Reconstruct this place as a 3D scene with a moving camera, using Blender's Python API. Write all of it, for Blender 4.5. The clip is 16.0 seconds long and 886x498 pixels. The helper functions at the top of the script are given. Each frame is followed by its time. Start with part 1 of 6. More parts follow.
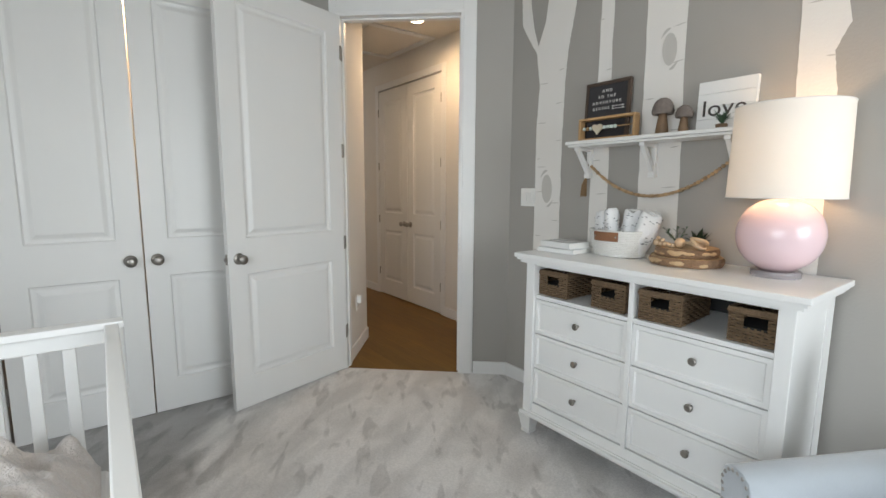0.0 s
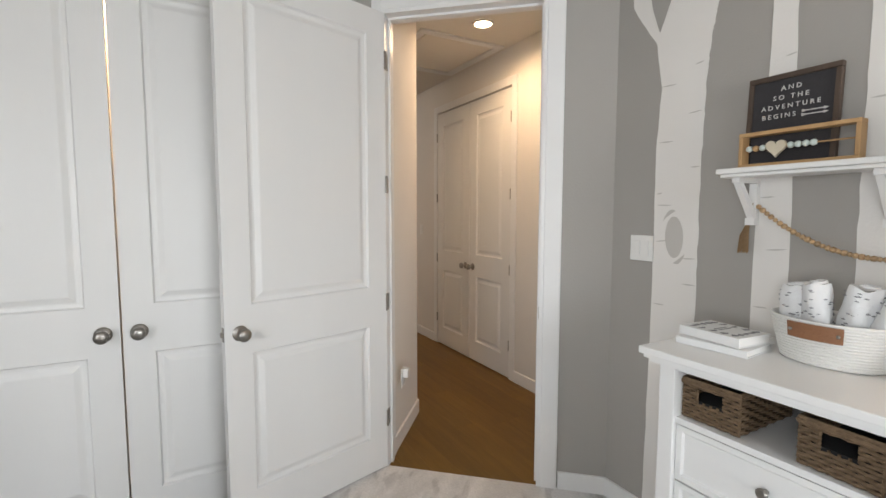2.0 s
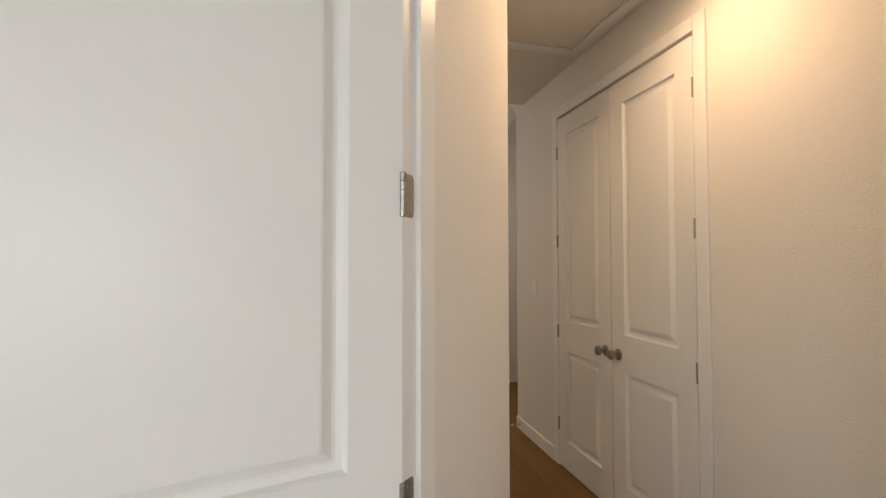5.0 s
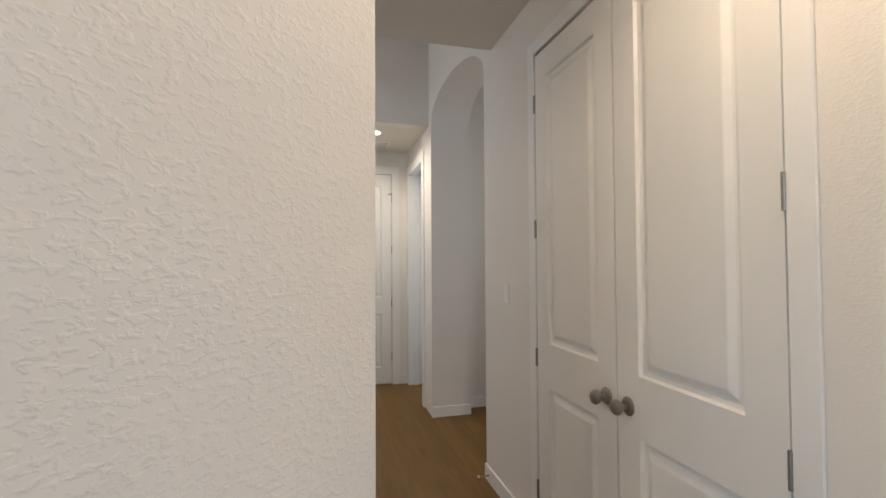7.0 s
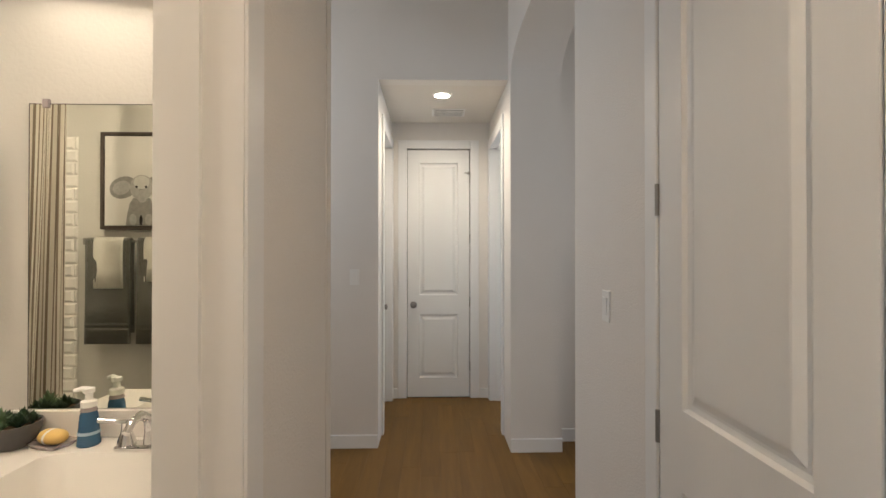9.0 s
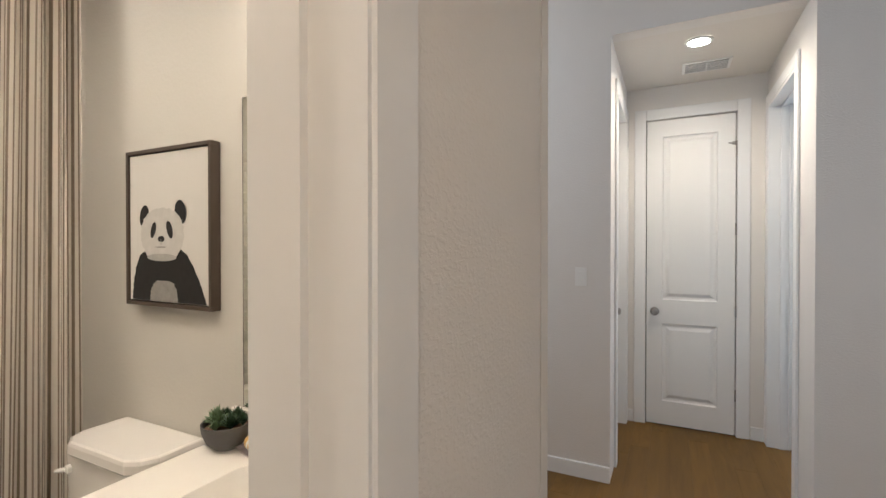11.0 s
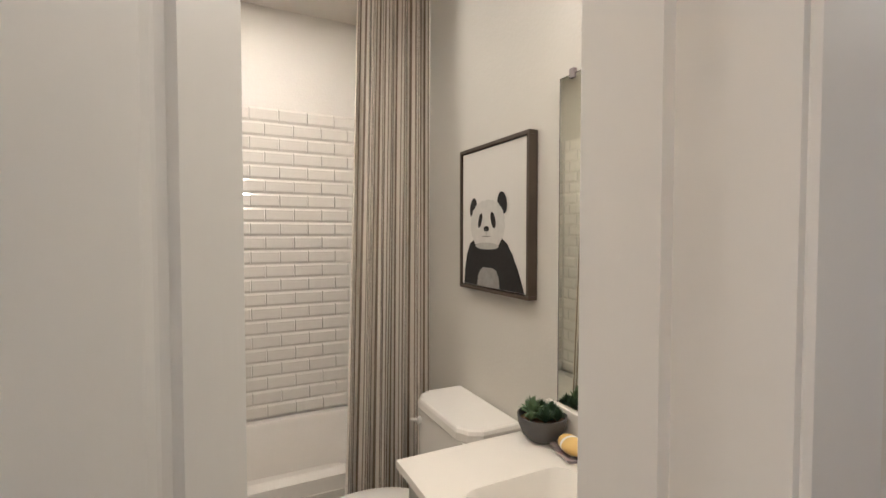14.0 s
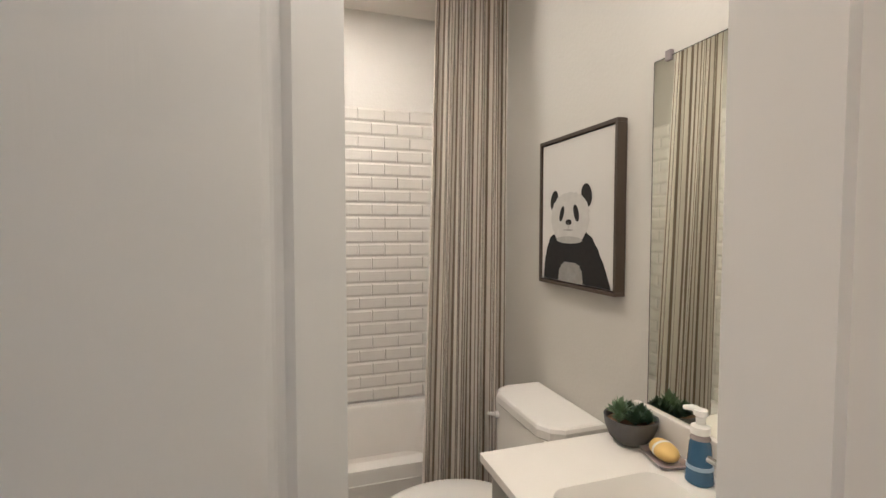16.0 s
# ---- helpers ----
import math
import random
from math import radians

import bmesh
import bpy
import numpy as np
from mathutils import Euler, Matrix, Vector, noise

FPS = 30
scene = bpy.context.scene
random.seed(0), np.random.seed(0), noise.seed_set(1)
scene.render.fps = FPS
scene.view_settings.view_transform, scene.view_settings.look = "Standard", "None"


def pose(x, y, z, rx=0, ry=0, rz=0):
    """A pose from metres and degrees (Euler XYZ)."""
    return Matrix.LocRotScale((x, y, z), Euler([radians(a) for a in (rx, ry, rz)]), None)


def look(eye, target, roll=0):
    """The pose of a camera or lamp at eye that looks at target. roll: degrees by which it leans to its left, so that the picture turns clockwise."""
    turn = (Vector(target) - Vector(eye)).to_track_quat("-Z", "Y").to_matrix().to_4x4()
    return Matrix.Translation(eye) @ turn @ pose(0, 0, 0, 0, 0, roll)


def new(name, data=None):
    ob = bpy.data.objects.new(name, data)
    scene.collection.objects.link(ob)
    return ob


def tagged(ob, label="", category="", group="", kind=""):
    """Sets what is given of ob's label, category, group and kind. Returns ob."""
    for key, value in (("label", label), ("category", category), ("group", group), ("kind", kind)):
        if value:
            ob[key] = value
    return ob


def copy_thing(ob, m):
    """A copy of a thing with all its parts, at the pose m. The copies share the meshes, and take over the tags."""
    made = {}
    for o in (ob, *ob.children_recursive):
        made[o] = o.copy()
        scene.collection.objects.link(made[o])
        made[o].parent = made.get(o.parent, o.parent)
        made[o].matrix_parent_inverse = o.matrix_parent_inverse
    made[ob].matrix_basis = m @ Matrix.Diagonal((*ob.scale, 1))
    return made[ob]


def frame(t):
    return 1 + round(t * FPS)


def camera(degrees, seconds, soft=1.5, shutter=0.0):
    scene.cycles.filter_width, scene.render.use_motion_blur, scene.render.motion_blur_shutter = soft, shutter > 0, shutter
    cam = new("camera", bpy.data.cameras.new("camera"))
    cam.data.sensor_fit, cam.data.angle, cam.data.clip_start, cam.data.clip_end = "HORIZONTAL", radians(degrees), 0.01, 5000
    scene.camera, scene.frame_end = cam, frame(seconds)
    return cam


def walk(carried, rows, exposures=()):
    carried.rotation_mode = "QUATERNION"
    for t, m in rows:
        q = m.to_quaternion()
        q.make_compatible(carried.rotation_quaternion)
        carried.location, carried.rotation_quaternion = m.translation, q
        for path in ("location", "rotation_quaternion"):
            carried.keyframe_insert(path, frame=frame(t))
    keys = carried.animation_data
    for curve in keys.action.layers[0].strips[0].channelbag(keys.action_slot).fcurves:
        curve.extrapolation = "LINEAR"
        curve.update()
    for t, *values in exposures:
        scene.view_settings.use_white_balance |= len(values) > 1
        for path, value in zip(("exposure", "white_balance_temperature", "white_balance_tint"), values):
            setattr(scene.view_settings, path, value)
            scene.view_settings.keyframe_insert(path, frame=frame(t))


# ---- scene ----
cam = camera(88.5, 16.0)
ROWS = [
    (0.0, 0.236, 0.653, 1.322, -36.818, -7.586, 0.3),
    (0.5, 0.312, 0.741, 1.34, -36.569, -7.615, 0.2),
    (1.0, 0.427, 0.922, 1.366, -35.326, -7.587, 0.2),
    (1.5, 0.54, 1.137, 1.406, -33.258, -6.487, 0.1),
    (2.2, 0.735, 1.429, 1.426, -26.809, -3.785, 0.1),
    (3.0, 0.951, 1.774, 1.451, -18.045, -2.235, -0.1),
    (3.5, 1.064, 2.006, 1.462, -16.17, -0.917, -0.3),
    (5.8, 1.691, 3.074, 1.425, -12.868, 1.949, 0.1),
    (6.0, 1.746, 3.165, 1.43, -13.216, 1.834, -0.1),
    (7.0, 1.99, 3.592, 1.427, -14.606, 1.519, -0.3),
    (7.5, 2.116, 3.825, 1.438, -14.627, 1.117, -0.3),
    (8.0, 2.242, 4.038, 1.439, -13.595, 0.6, 0.0),
    (8.5, 2.341, 4.225, 1.438, -9.745, 0.385, 0.0),
    (8.7, 2.385, 4.307, 1.437, -6.171, 0.34, 0.0),
    (10.8, 2.309, 4.822, 1.448, 21.95, -0.46, 0.0),
    (11.0, 2.302, 4.86, 1.448, 26.438, -0.52, 0.0),
    (11.5, 2.282, 4.918, 1.446, 38.248, -0.51, 0.0),
    (12.0, 2.252, 4.941, 1.443, 47.58, -0.705, 0.0),
    (12.5, 2.222, 4.942, 1.445, 53.148, -1.185, 0.0),
    (13.0, 2.198, 4.943, 1.446, 57.509, -1.508, 0.0),
    (13.5, 2.192, 4.943, 1.447, 60.884, -1.758, 0.0),
    (14.0, 2.187, 4.935, 1.447, 63.774, -1.809, 0.0),
    (14.5, 2.175, 4.921, 1.446, 65.92, -1.89, 0.0),
    (15.0, 2.168, 4.909, 1.446, 67.817, -2.121, 0.0),
    (15.5, 2.166, 4.902, 1.446, 69.82, -2.344, 0.0),
    (16.0, 2.165, 4.895, 1.445, 72.089, -2.544, 0.0),
]
walk(cam, [(t, pose(x, y, z, 90 + pitch, -roll, yaw)) for t, x, y, z, yaw, pitch, roll in ROWS],
     [(0.0, -0.46, 6700, 12), (1.5, -0.36, 6750, 14), (2.5, -0.16, 7100, 17), (3.5, -0.22, 7250, 17), (5.8, -0.28, 7100, 13), (6.4, -0.1, 6550, 9), (7.2, 0.1, 5700, 9), (8.5, 0.12, 5800, 9), (11.0, 0.3, 5450, 10), (13.0, 0.13, 5300, 10), (16.0, 0.08, 5200, 10)])

# ---- world, sun and large lights ----
world = bpy.data.worlds.new("sky")
scene.world = world
world.use_nodes = True
sky = world.node_tree.nodes.new("ShaderNodeTexSky")
sky.sky_type, sky.sun_disc = "NISHITA", False
sky.sun_elevation, sky.sun_rotation = radians(40), radians(200)
world.node_tree.links.new(sky.outputs[0], world.node_tree.nodes["Background"].inputs[0])
world.node_tree.nodes["Background"].inputs[1].default_value = 0.12
sun = new("sun", bpy.data.lights.new("sun", "SUN"))
sun.data.energy, sun.data.angle, sun.data.color = 2.0, radians(0.5), (1.0, 0.95, 0.88)
sun.matrix_world = look((0, 0, 10), (3.0, 8.0, 0))


def area(name, eye, target, sx, sy, watts, colour):
    ob = new(name, bpy.data.lights.new(name, "AREA"))
    ob.data.shape, ob.data.size, ob.data.size_y = "RECTANGLE", sx, sy
    ob.data.energy, ob.data.color = watts, colour
    ob.matrix_world = look(eye, target)
    return ob


def bulb(name, at, watts, colour, radius=0.04):
    ob = new(name, bpy.data.lights.new(name, "POINT"))
    ob.data.energy, ob.data.color, ob.data.shadow_soft_size = watts, colour, radius
    ob.location = at
    return ob


DAY, WARM, BATH = (0.82, 0.93, 1.0), (1.0, 0.70, 0.41), (1.0, 0.785, 0.555)
area("window_daylight_south", (1.45, -1.95, 1.5), (1.60, 1.3, -0.6), 1.8, 1.5, 118, DAY)
# lamp at an added west window, lifts the dresser front
area("dresser_fill_west", (-1.55, 0.45, 1.5), (1.7, 0.9, -0.8), 1.8, 1.5, 86, DAY)


# ---- materials ----
def material(name, colour, rough=0.6, metal=0.0, vary=0.06, vary_scale=3.0, bump=0.0, bump_scale=60.0, coat=0.0, sheen=0.0, stretch=(1, 1, 1), detail=4.0, bump_dist=0.01):
    m = bpy.data.materials.new(name)
    m.use_nodes = True
    nt = m.node_tree
    b = nt.nodes["Principled BSDF"]
    b.inputs["Roughness"].default_value, b.inputs["Metallic"].default_value = rough, metal
    b.inputs["Coat Weight"].default_value, b.inputs["Sheen Weight"].default_value = coat, sheen
    tc = nt.nodes.new("ShaderNodeTexCoord")
    mp = nt.nodes.new("ShaderNodeMapping")
    mp.inputs["Scale"].default_value = stretch
    nt.links.new(tc.outputs["Object"], mp.inputs[0])
    n1 = nt.nodes.new("ShaderNodeTexNoise")
    n1.inputs["Scale"].default_value, n1.inputs["Detail"].default_value = vary_scale, detail
    nt.links.new(mp.outputs[0], n1.inputs["Vector"])
    mix = nt.nodes.new("ShaderNodeMix")
    mix.data_type = "RGBA"
    lo = [max(0.0, c * (1 - vary)) for c in colour]
    hi = [min(1.0, c * (1 + vary)) for c in colour]
    mix.inputs["A"].default_value, mix.inputs["B"].default_value = (*lo, 1), (*hi, 1)
    nt.links.new(n1.outputs[0], mix.inputs["Factor"])
    nt.links.new(mix.outputs["Result"], b.inputs["Base Color"])
    if bump:
        n2 = nt.nodes.new("ShaderNodeTexNoise")
        n2.inputs["Scale"].default_value, n2.inputs["Detail"].default_value = bump_scale, 3.0
        nt.links.new(mp.outputs[0], n2.inputs["Vector"])
        bp = nt.nodes.new("ShaderNodeBump")
        bp.inputs["Strength"].default_value, bp.inputs["Distance"].default_value = bump, bump_dist
        nt.links.new(n2.outputs[0], bp.inputs["Height"])
        nt.links.new(bp.outputs[0], b.inputs["Normal"])
    return m


def nodes_of(m):
    return m.node_tree, m.node_tree.nodes["Principled BSDF"]


GREIGE = material("greige_wall_paint", (0.375, 0.356, 0.328), 0.75, vary=0.03, bump=0.25, bump_scale=90, bump_dist=0.004)
CREAM = material("warm_white_wall_paint", (0.76, 0.728, 0.685), 0.7, vary=0.03, bump=0.3, bump_scale=70, bump_dist=0.004)
TRIM = material("white_satin_trim", (0.80, 0.795, 0.785), 0.35, vary=0.03, vary_scale=6, bump=0.04, bump_scale=300, bump_dist=0.002)
DOORPAINT = material("white_door_paint", (0.77, 0.763, 0.745), 0.38, vary=0.03, vary_scale=4, bump=0.12, bump_scale=160, stretch=(1, 1, 0.08), bump_dist=0.002)
CEIL = material("ceiling_paint", (0.74, 0.70, 0.64), 0.85, vary=0.03, bump=0.25, bump_scale=80, bump_dist=0.004)
BIRCH = material("birch_white_wall_paint", (0.79, 0.765, 0.73), 0.7, vary=0.03, bump=0.2, bump_scale=90, bump_dist=0.004)
BIRCHMARK = material("birch_mark_grey_paint", (0.55, 0.525, 0.49), 0.75, vary=0.04)
NICKEL = material("brushed_nickel", (0.33, 0.31, 0.285), 0.34, 1.0, vary=0.08, vary_scale=30)
CHROME = material("chrome", (0.75, 0.75, 0.76), 0.08, 1.0, vary=0.02)
# near black; also stands in for shade in gaps and unlit insides
BLACK = material("black_and_gap_shade", (0.02, 0.02, 0.02), 0.8)
PLASTIC = material("white_plastic", (0.82, 0.81, 0.78), 0.35, vary=0.02)
WHITE = material("white_furniture_paint", (0.83, 0.825, 0.81), 0.33, vary=0.025, vary_scale=5, bump=0.05, bump_scale=120, bump_dist=0.002)


# knockdown plaster relief for the hall
def knockdown(m):
    nt, b = nodes_of(m)
    tc = nt.nodes.new("ShaderNodeTexCoord")
    mp = nt.nodes.new("ShaderNodeMapping")
    mp.inputs["Scale"].default_value = (1, 1, 1.6)
    nt.links.new(tc.outputs["Object"], mp.inputs[0])
    n = nt.nodes.new("ShaderNodeTexNoise")
    n.inputs["Scale"].default_value, n.inputs["Detail"].default_value, n.inputs["Distortion"].default_value = 84, 2.5, 0.4
    nt.links.new(mp.outputs[0], n.inputs["Vector"])
    r = nt.nodes.new("ShaderNodeValToRGB")
    r.color_ramp.elements[0].position, r.color_ramp.elements[1].position = 0.49, 0.62
    nt.links.new(n.outputs[0], r.inputs[0])
    bp = nt.nodes.new("ShaderNodeBump")
    bp.inputs["Strength"].default_value, bp.inputs["Distance"].default_value = 0.22, 0.0035
    nt.links.new(r.outputs[0], bp.inputs["Height"])
    nt.links.new(bp.outputs[0], b.inputs["Normal"])


knockdown(CREAM)


def carpet_material():
    m = material("grey_cut_pile_carpet", (0.77, 0.75, 0.735), 0.95, vary=0.24, vary_scale=110, bump=0.9, bump_scale=420, sheen=0.3, bump_dist=0.006)
    nt, b = nodes_of(m)
    tc = nt.nodes.new("ShaderNodeTexCoord")
    mp = nt.nodes.new("ShaderNodeMapping")
    mp.vector_type = "TEXTURE"
    mp.inputs["Rotation"].default_value, mp.inputs["Scale"].default_value = (0, 0, radians(-52)), (0.36, 0.85, 1)
    nt.links.new(tc.outputs["Object"], mp.inputs[0])
    n = nt.nodes.new("ShaderNodeTexNoise")
    n.inputs["Scale"].default_value, n.inputs["Detail"].default_value, n.inputs["Distortion"].default_value = 2.2, 2.5, 0.3
    nt.links.new(mp.outputs[0], n.inputs["Vector"])
    r = nt.nodes.new("ShaderNodeValToRGB")
    r.color_ramp.elements[0].position, r.color_ramp.elements[1].position = 0.40, 0.60
    r.color_ramp.elements[0].color, r.color_ramp.elements[1].color = (0.84, 0.835, 0.83, 1), (1.06, 1.06, 1.06, 1)
    nt.links.new(n.outputs[0], r.inputs[0])
    mul = nt.nodes.new("ShaderNodeMix")
    mul.data_type, mul.blend_type = "RGBA", "MULTIPLY"
    mul.inputs["Factor"].default_value = 1
    src = b.inputs["Base Color"].links[0].from_socket
    nt.links.new(src, mul.inputs["A"])
    nt.links.new(r.outputs[0], mul.inputs["B"])
    mp2 = nt.nodes.new("ShaderNodeMapping")
    mp2.vector_type = "TEXTURE"
    mp2.inputs["Rotation"].default_value, mp2.inputs["Scale"].default_value = (0, 0, radians(-33)), (0.105, 0.34, 1)
    nt.links.new(tc.outputs["Object"], mp2.inputs[0])
    v = nt.nodes.new("ShaderNodeTexNoise")
    v.inputs["Scale"].default_value, v.inputs["Detail"].default_value, v.inputs["Distortion"].default_value = 1.2, 2.5, 0.4
    nt.links.new(mp2.outputs[0], v.inputs["Vector"])
    r2 = nt.nodes.new("ShaderNodeValToRGB")
    r2.color_ramp.elements[0].color, r2.color_ramp.elements[1].color = (0.80, 0.795, 0.79, 1), (1.03, 1.03, 1.03, 1)
    r2.color_ramp.elements[0].position, r2.color_ramp.elements[1].position = 0.36, 0.43
    nt.links.new(v.outputs[0], r2.inputs[0])
    mul2 = nt.nodes.new("ShaderNodeMix")
    mul2.data_type, mul2.blend_type = "RGBA", "MULTIPLY"
    mul2.inputs["Factor"].default_value = 1
    nt.links.new(mul.outputs["Result"], mul2.inputs["A"])
    nt.links.new(r2.outputs[0], mul2.inputs["B"])
    # a darker sweep along the closet, with a ragged edge
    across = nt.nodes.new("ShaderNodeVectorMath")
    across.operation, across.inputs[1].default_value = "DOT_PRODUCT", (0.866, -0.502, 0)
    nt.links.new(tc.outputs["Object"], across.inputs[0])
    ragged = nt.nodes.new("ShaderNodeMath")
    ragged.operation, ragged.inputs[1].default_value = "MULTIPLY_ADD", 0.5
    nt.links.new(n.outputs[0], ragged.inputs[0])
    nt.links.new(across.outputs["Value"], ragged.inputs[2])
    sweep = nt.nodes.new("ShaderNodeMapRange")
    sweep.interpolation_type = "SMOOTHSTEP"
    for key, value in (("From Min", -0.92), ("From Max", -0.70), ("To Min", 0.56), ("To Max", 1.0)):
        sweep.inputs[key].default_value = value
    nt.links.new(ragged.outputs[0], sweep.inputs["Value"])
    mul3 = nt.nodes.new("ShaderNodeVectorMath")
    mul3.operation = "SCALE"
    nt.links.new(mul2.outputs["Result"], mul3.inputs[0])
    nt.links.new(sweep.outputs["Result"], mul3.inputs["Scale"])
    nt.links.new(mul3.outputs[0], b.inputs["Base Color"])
    return m


def wood_material(name, dark, light, rough=0.4, scale=1.0, along=(0.6, 9, 9), rand=0.25, coat=0.0):
    m = bpy.data.materials.new(name)
    m.use_nodes = True
    nt, b = nodes_of(m)
    b.inputs["Roughness"].default_value = rough
    b.inputs["Coat Weight"].default_value = coat
    tc = nt.nodes.new("ShaderNodeTexCoord")
    info = nt.nodes.new("ShaderNodeObjectInfo")
    mp = nt.nodes.new("ShaderNodeMapping")
    mp.inputs["Scale"].default_value = [a * scale for a in along]
    add = nt.nodes.new("ShaderNodeVectorMath")
    mulv = nt.nodes.new("ShaderNodeMath")
    mulv.operation, mulv.inputs[1].default_value = "MULTIPLY", 37.0
    nt.links.new(info.outputs["Random"], mulv.inputs[0])
    nt.links.new(tc.outputs["Object"], mp.inputs[0])
    nt.links.new(mp.outputs[0], add.inputs[0])
    nt.links.new(mulv.outputs[0], add.inputs[1])
    n = nt.nodes.new("ShaderNodeTexNoise")
    n.inputs["Scale"].default_value, n.inputs["Detail"].default_value, n.inputs["Distortion"].default_value = 3.0, 8, 0.8
    nt.links.new(add.outputs[0], n.inputs["Vector"])
    mix = nt.nodes.new("ShaderNodeMix")
    mix.data_type = "RGBA"
    mix.inputs["A"].default_value, mix.inputs["B"].default_value = (*dark, 1), (*light, 1)
    nt.links.new(n.outputs[0], mix.inputs["Factor"])
    hsv = nt.nodes.new("ShaderNodeHueSaturation")
    mr = nt.nodes.new("ShaderNodeMapRange")
    mr.inputs["To Min"].default_value, mr.inputs["To Max"].default_value = 1 - rand, 1 + rand
    nt.links.new(info.outputs["Random"], mr.inputs[0])
    nt.links.new(mr.outputs[0], hsv.inputs["Value"])
    nt.links.new(mix.outputs["Result"], hsv.inputs["Color"])
    nt.links.new(hsv.outputs[0], b.inputs["Base Color"])
    bp = nt.nodes.new("ShaderNodeBump")
    bp.inputs["Strength"].default_value, bp.inputs["Distance"].default_value = 0.12, 0.003
    nt.links.new(n.outputs[0], bp.inputs["Height"])
    nt.links.new(bp.outputs[0], b.inputs["Normal"])
    return m


def glow(name, colour, strength):
    m = bpy.data.materials.new(name)
    m.use_nodes = True
    nt, b = nodes_of(m)
    b.inputs["Base Color"].default_value = (0.9, 0.88, 0.84, 1)
    b.inputs["Emission Color"].default_value, b.inputs["Emission Strength"].default_value = (*colour, 1), strength
    return m


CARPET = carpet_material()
OAK = wood_material("brown_oak_floor", (0.105, 0.050, 0.006), (0.210, 0.108, 0.015), 0.55, 1.0, (9, 0.7, 9), 0.10)
LAMPGLOW = glow("lit_lamp_disc", (1.0, 0.80, 0.52), 22)
FARGLOW = glow("lit_lamp_disc_far", (1.0, 0.86, 0.66), 18)


# ---- building helpers ----
def add_box(bm, x0, x1, y0, y1, z0, z1, m=None):
    vs = [bm.verts.new(p) for p in ((x0, y0, z0), (x1, y0, z0), (x1, y1, z0), (x0, y1, z0), (x0, y0, z1), (x1, y0, z1), (x1, y1, z1), (x0, y1, z1))]
    for q in ((0, 3, 2, 1), (4, 5, 6, 7), (0, 1, 5, 4), (1, 2, 6, 5), (2, 3, 7, 6), (3, 0, 4, 7)):
        bm.faces.new([vs[i] for i in q])
    if m is not None:
        bmesh.ops.transform(bm, matrix=m, verts=vs)
    return vs


def box(x0, x1, y0, y1, z0, z1, bevel=0.0, seg=2):
    bm = bmesh.new()
    add_box(bm, x0, x1, y0, y1, z0, z1)
    if bevel:
        bmesh.ops.bevel(bm, geom=bm.edges[:], offset=bevel, segments=seg, profile=0.5, affect="EDGES")
    return bm


def lathe(profile, n=32, at=(0, 0, 0), m=None):
    """A turned body round z from (radius, z) pairs."""
    bm = bmesh.new()
    add_lathe(bm, profile, n, at, m)
    return bm


def add_lathe(bm, profile, n=32, at=(0, 0, 0), m=None):
    rings, made = [], []
    for r, z in profile:
        if r < 1e-5:
            v = [bm.verts.new((at[0], at[1], at[2] + z))]
        else:
            v = [bm.verts.new((at[0] + r * math.cos(2 * math.pi * i / n), at[1] + r * math.sin(2 * math.pi * i / n), at[2] + z)) for i in range(n)]
        rings.append(v)
        made += v
    for a, b in zip(rings, rings[1:]):
        if len(a) == 1 and len(b) == 1:
            continue
        for i in range(n):
            j = (i + 1) % n
            if len(a) == 1:
                bm.faces.new((a[0], b[j], b[i]))
            elif len(b) == 1:
                bm.faces.new((a[i], a[j], b[0]))
            else:
                bm.faces.new((a[i], a[j], b[j], b[i]))
    if len(rings[0]) > 1:
        bm.faces.new(rings[0][::-1])
    if len(rings[-1]) > 1:
        bm.faces.new(rings[-1])
    if m is not None:
        bmesh.ops.transform(bm, matrix=m, verts=made)
    return made


def add_tube(bm, pts, r, n=10, closed=False):
    """A round bar along points; r a number or one for each point."""
    pts = [Vector(p) for p in pts]
    rs = r if isinstance(r, (list, tuple)) else [r] * len(pts)
    rings = []
    side = None
    for i, p in enumerate(pts):
        a, b = pts[max(i - 1, 0)], pts[min(i + 1, len(pts) - 1)]
        d = (b - a).normalized()
        if side is None:
            side = d.cross(Vector((0, 0, 1)) if abs(d.z) < 0.9 else Vector((1, 0, 0))).normalized()
        side = (side - d * side.dot(d)).normalized()
        up = d.cross(side)
        rings.append([bm.verts.new(p + (side * math.cos(2 * math.pi * k / n) + up * math.sin(2 * math.pi * k / n)) * rs[i]) for k in range(n)])
    for a, b in zip(rings, rings[1:]):
        for k in range(n):
            bm.faces.new((a[k], a[(k + 1) % n], b[(k + 1) % n], b[k]))
    bm.faces.new(rings[0][::-1])
    bm.faces.new(rings[-1])
    return rings


def tube(pts, r, n=10):
    bm = bmesh.new()
    add_tube(bm, pts, r, n)
    return bm


def add_prism(bm, outline, y0, y1, m=None):
    """An outline of (x, z) points drawn out along y."""
    a = [bm.verts.new((x, y0, z)) for x, z in outline]
    b = [bm.verts.new((x, y1, z)) for x, z in outline]
    bm.faces.new(a)
    bm.faces.new(b[::-1])
    for i in range(len(outline)):
        j = (i + 1) % len(outline)
        bm.faces.new((a[j], a[i], b[i], b[j]))
    if m is not None:
        bmesh.ops.transform(bm, matrix=m, verts=a + b)
    return a + b


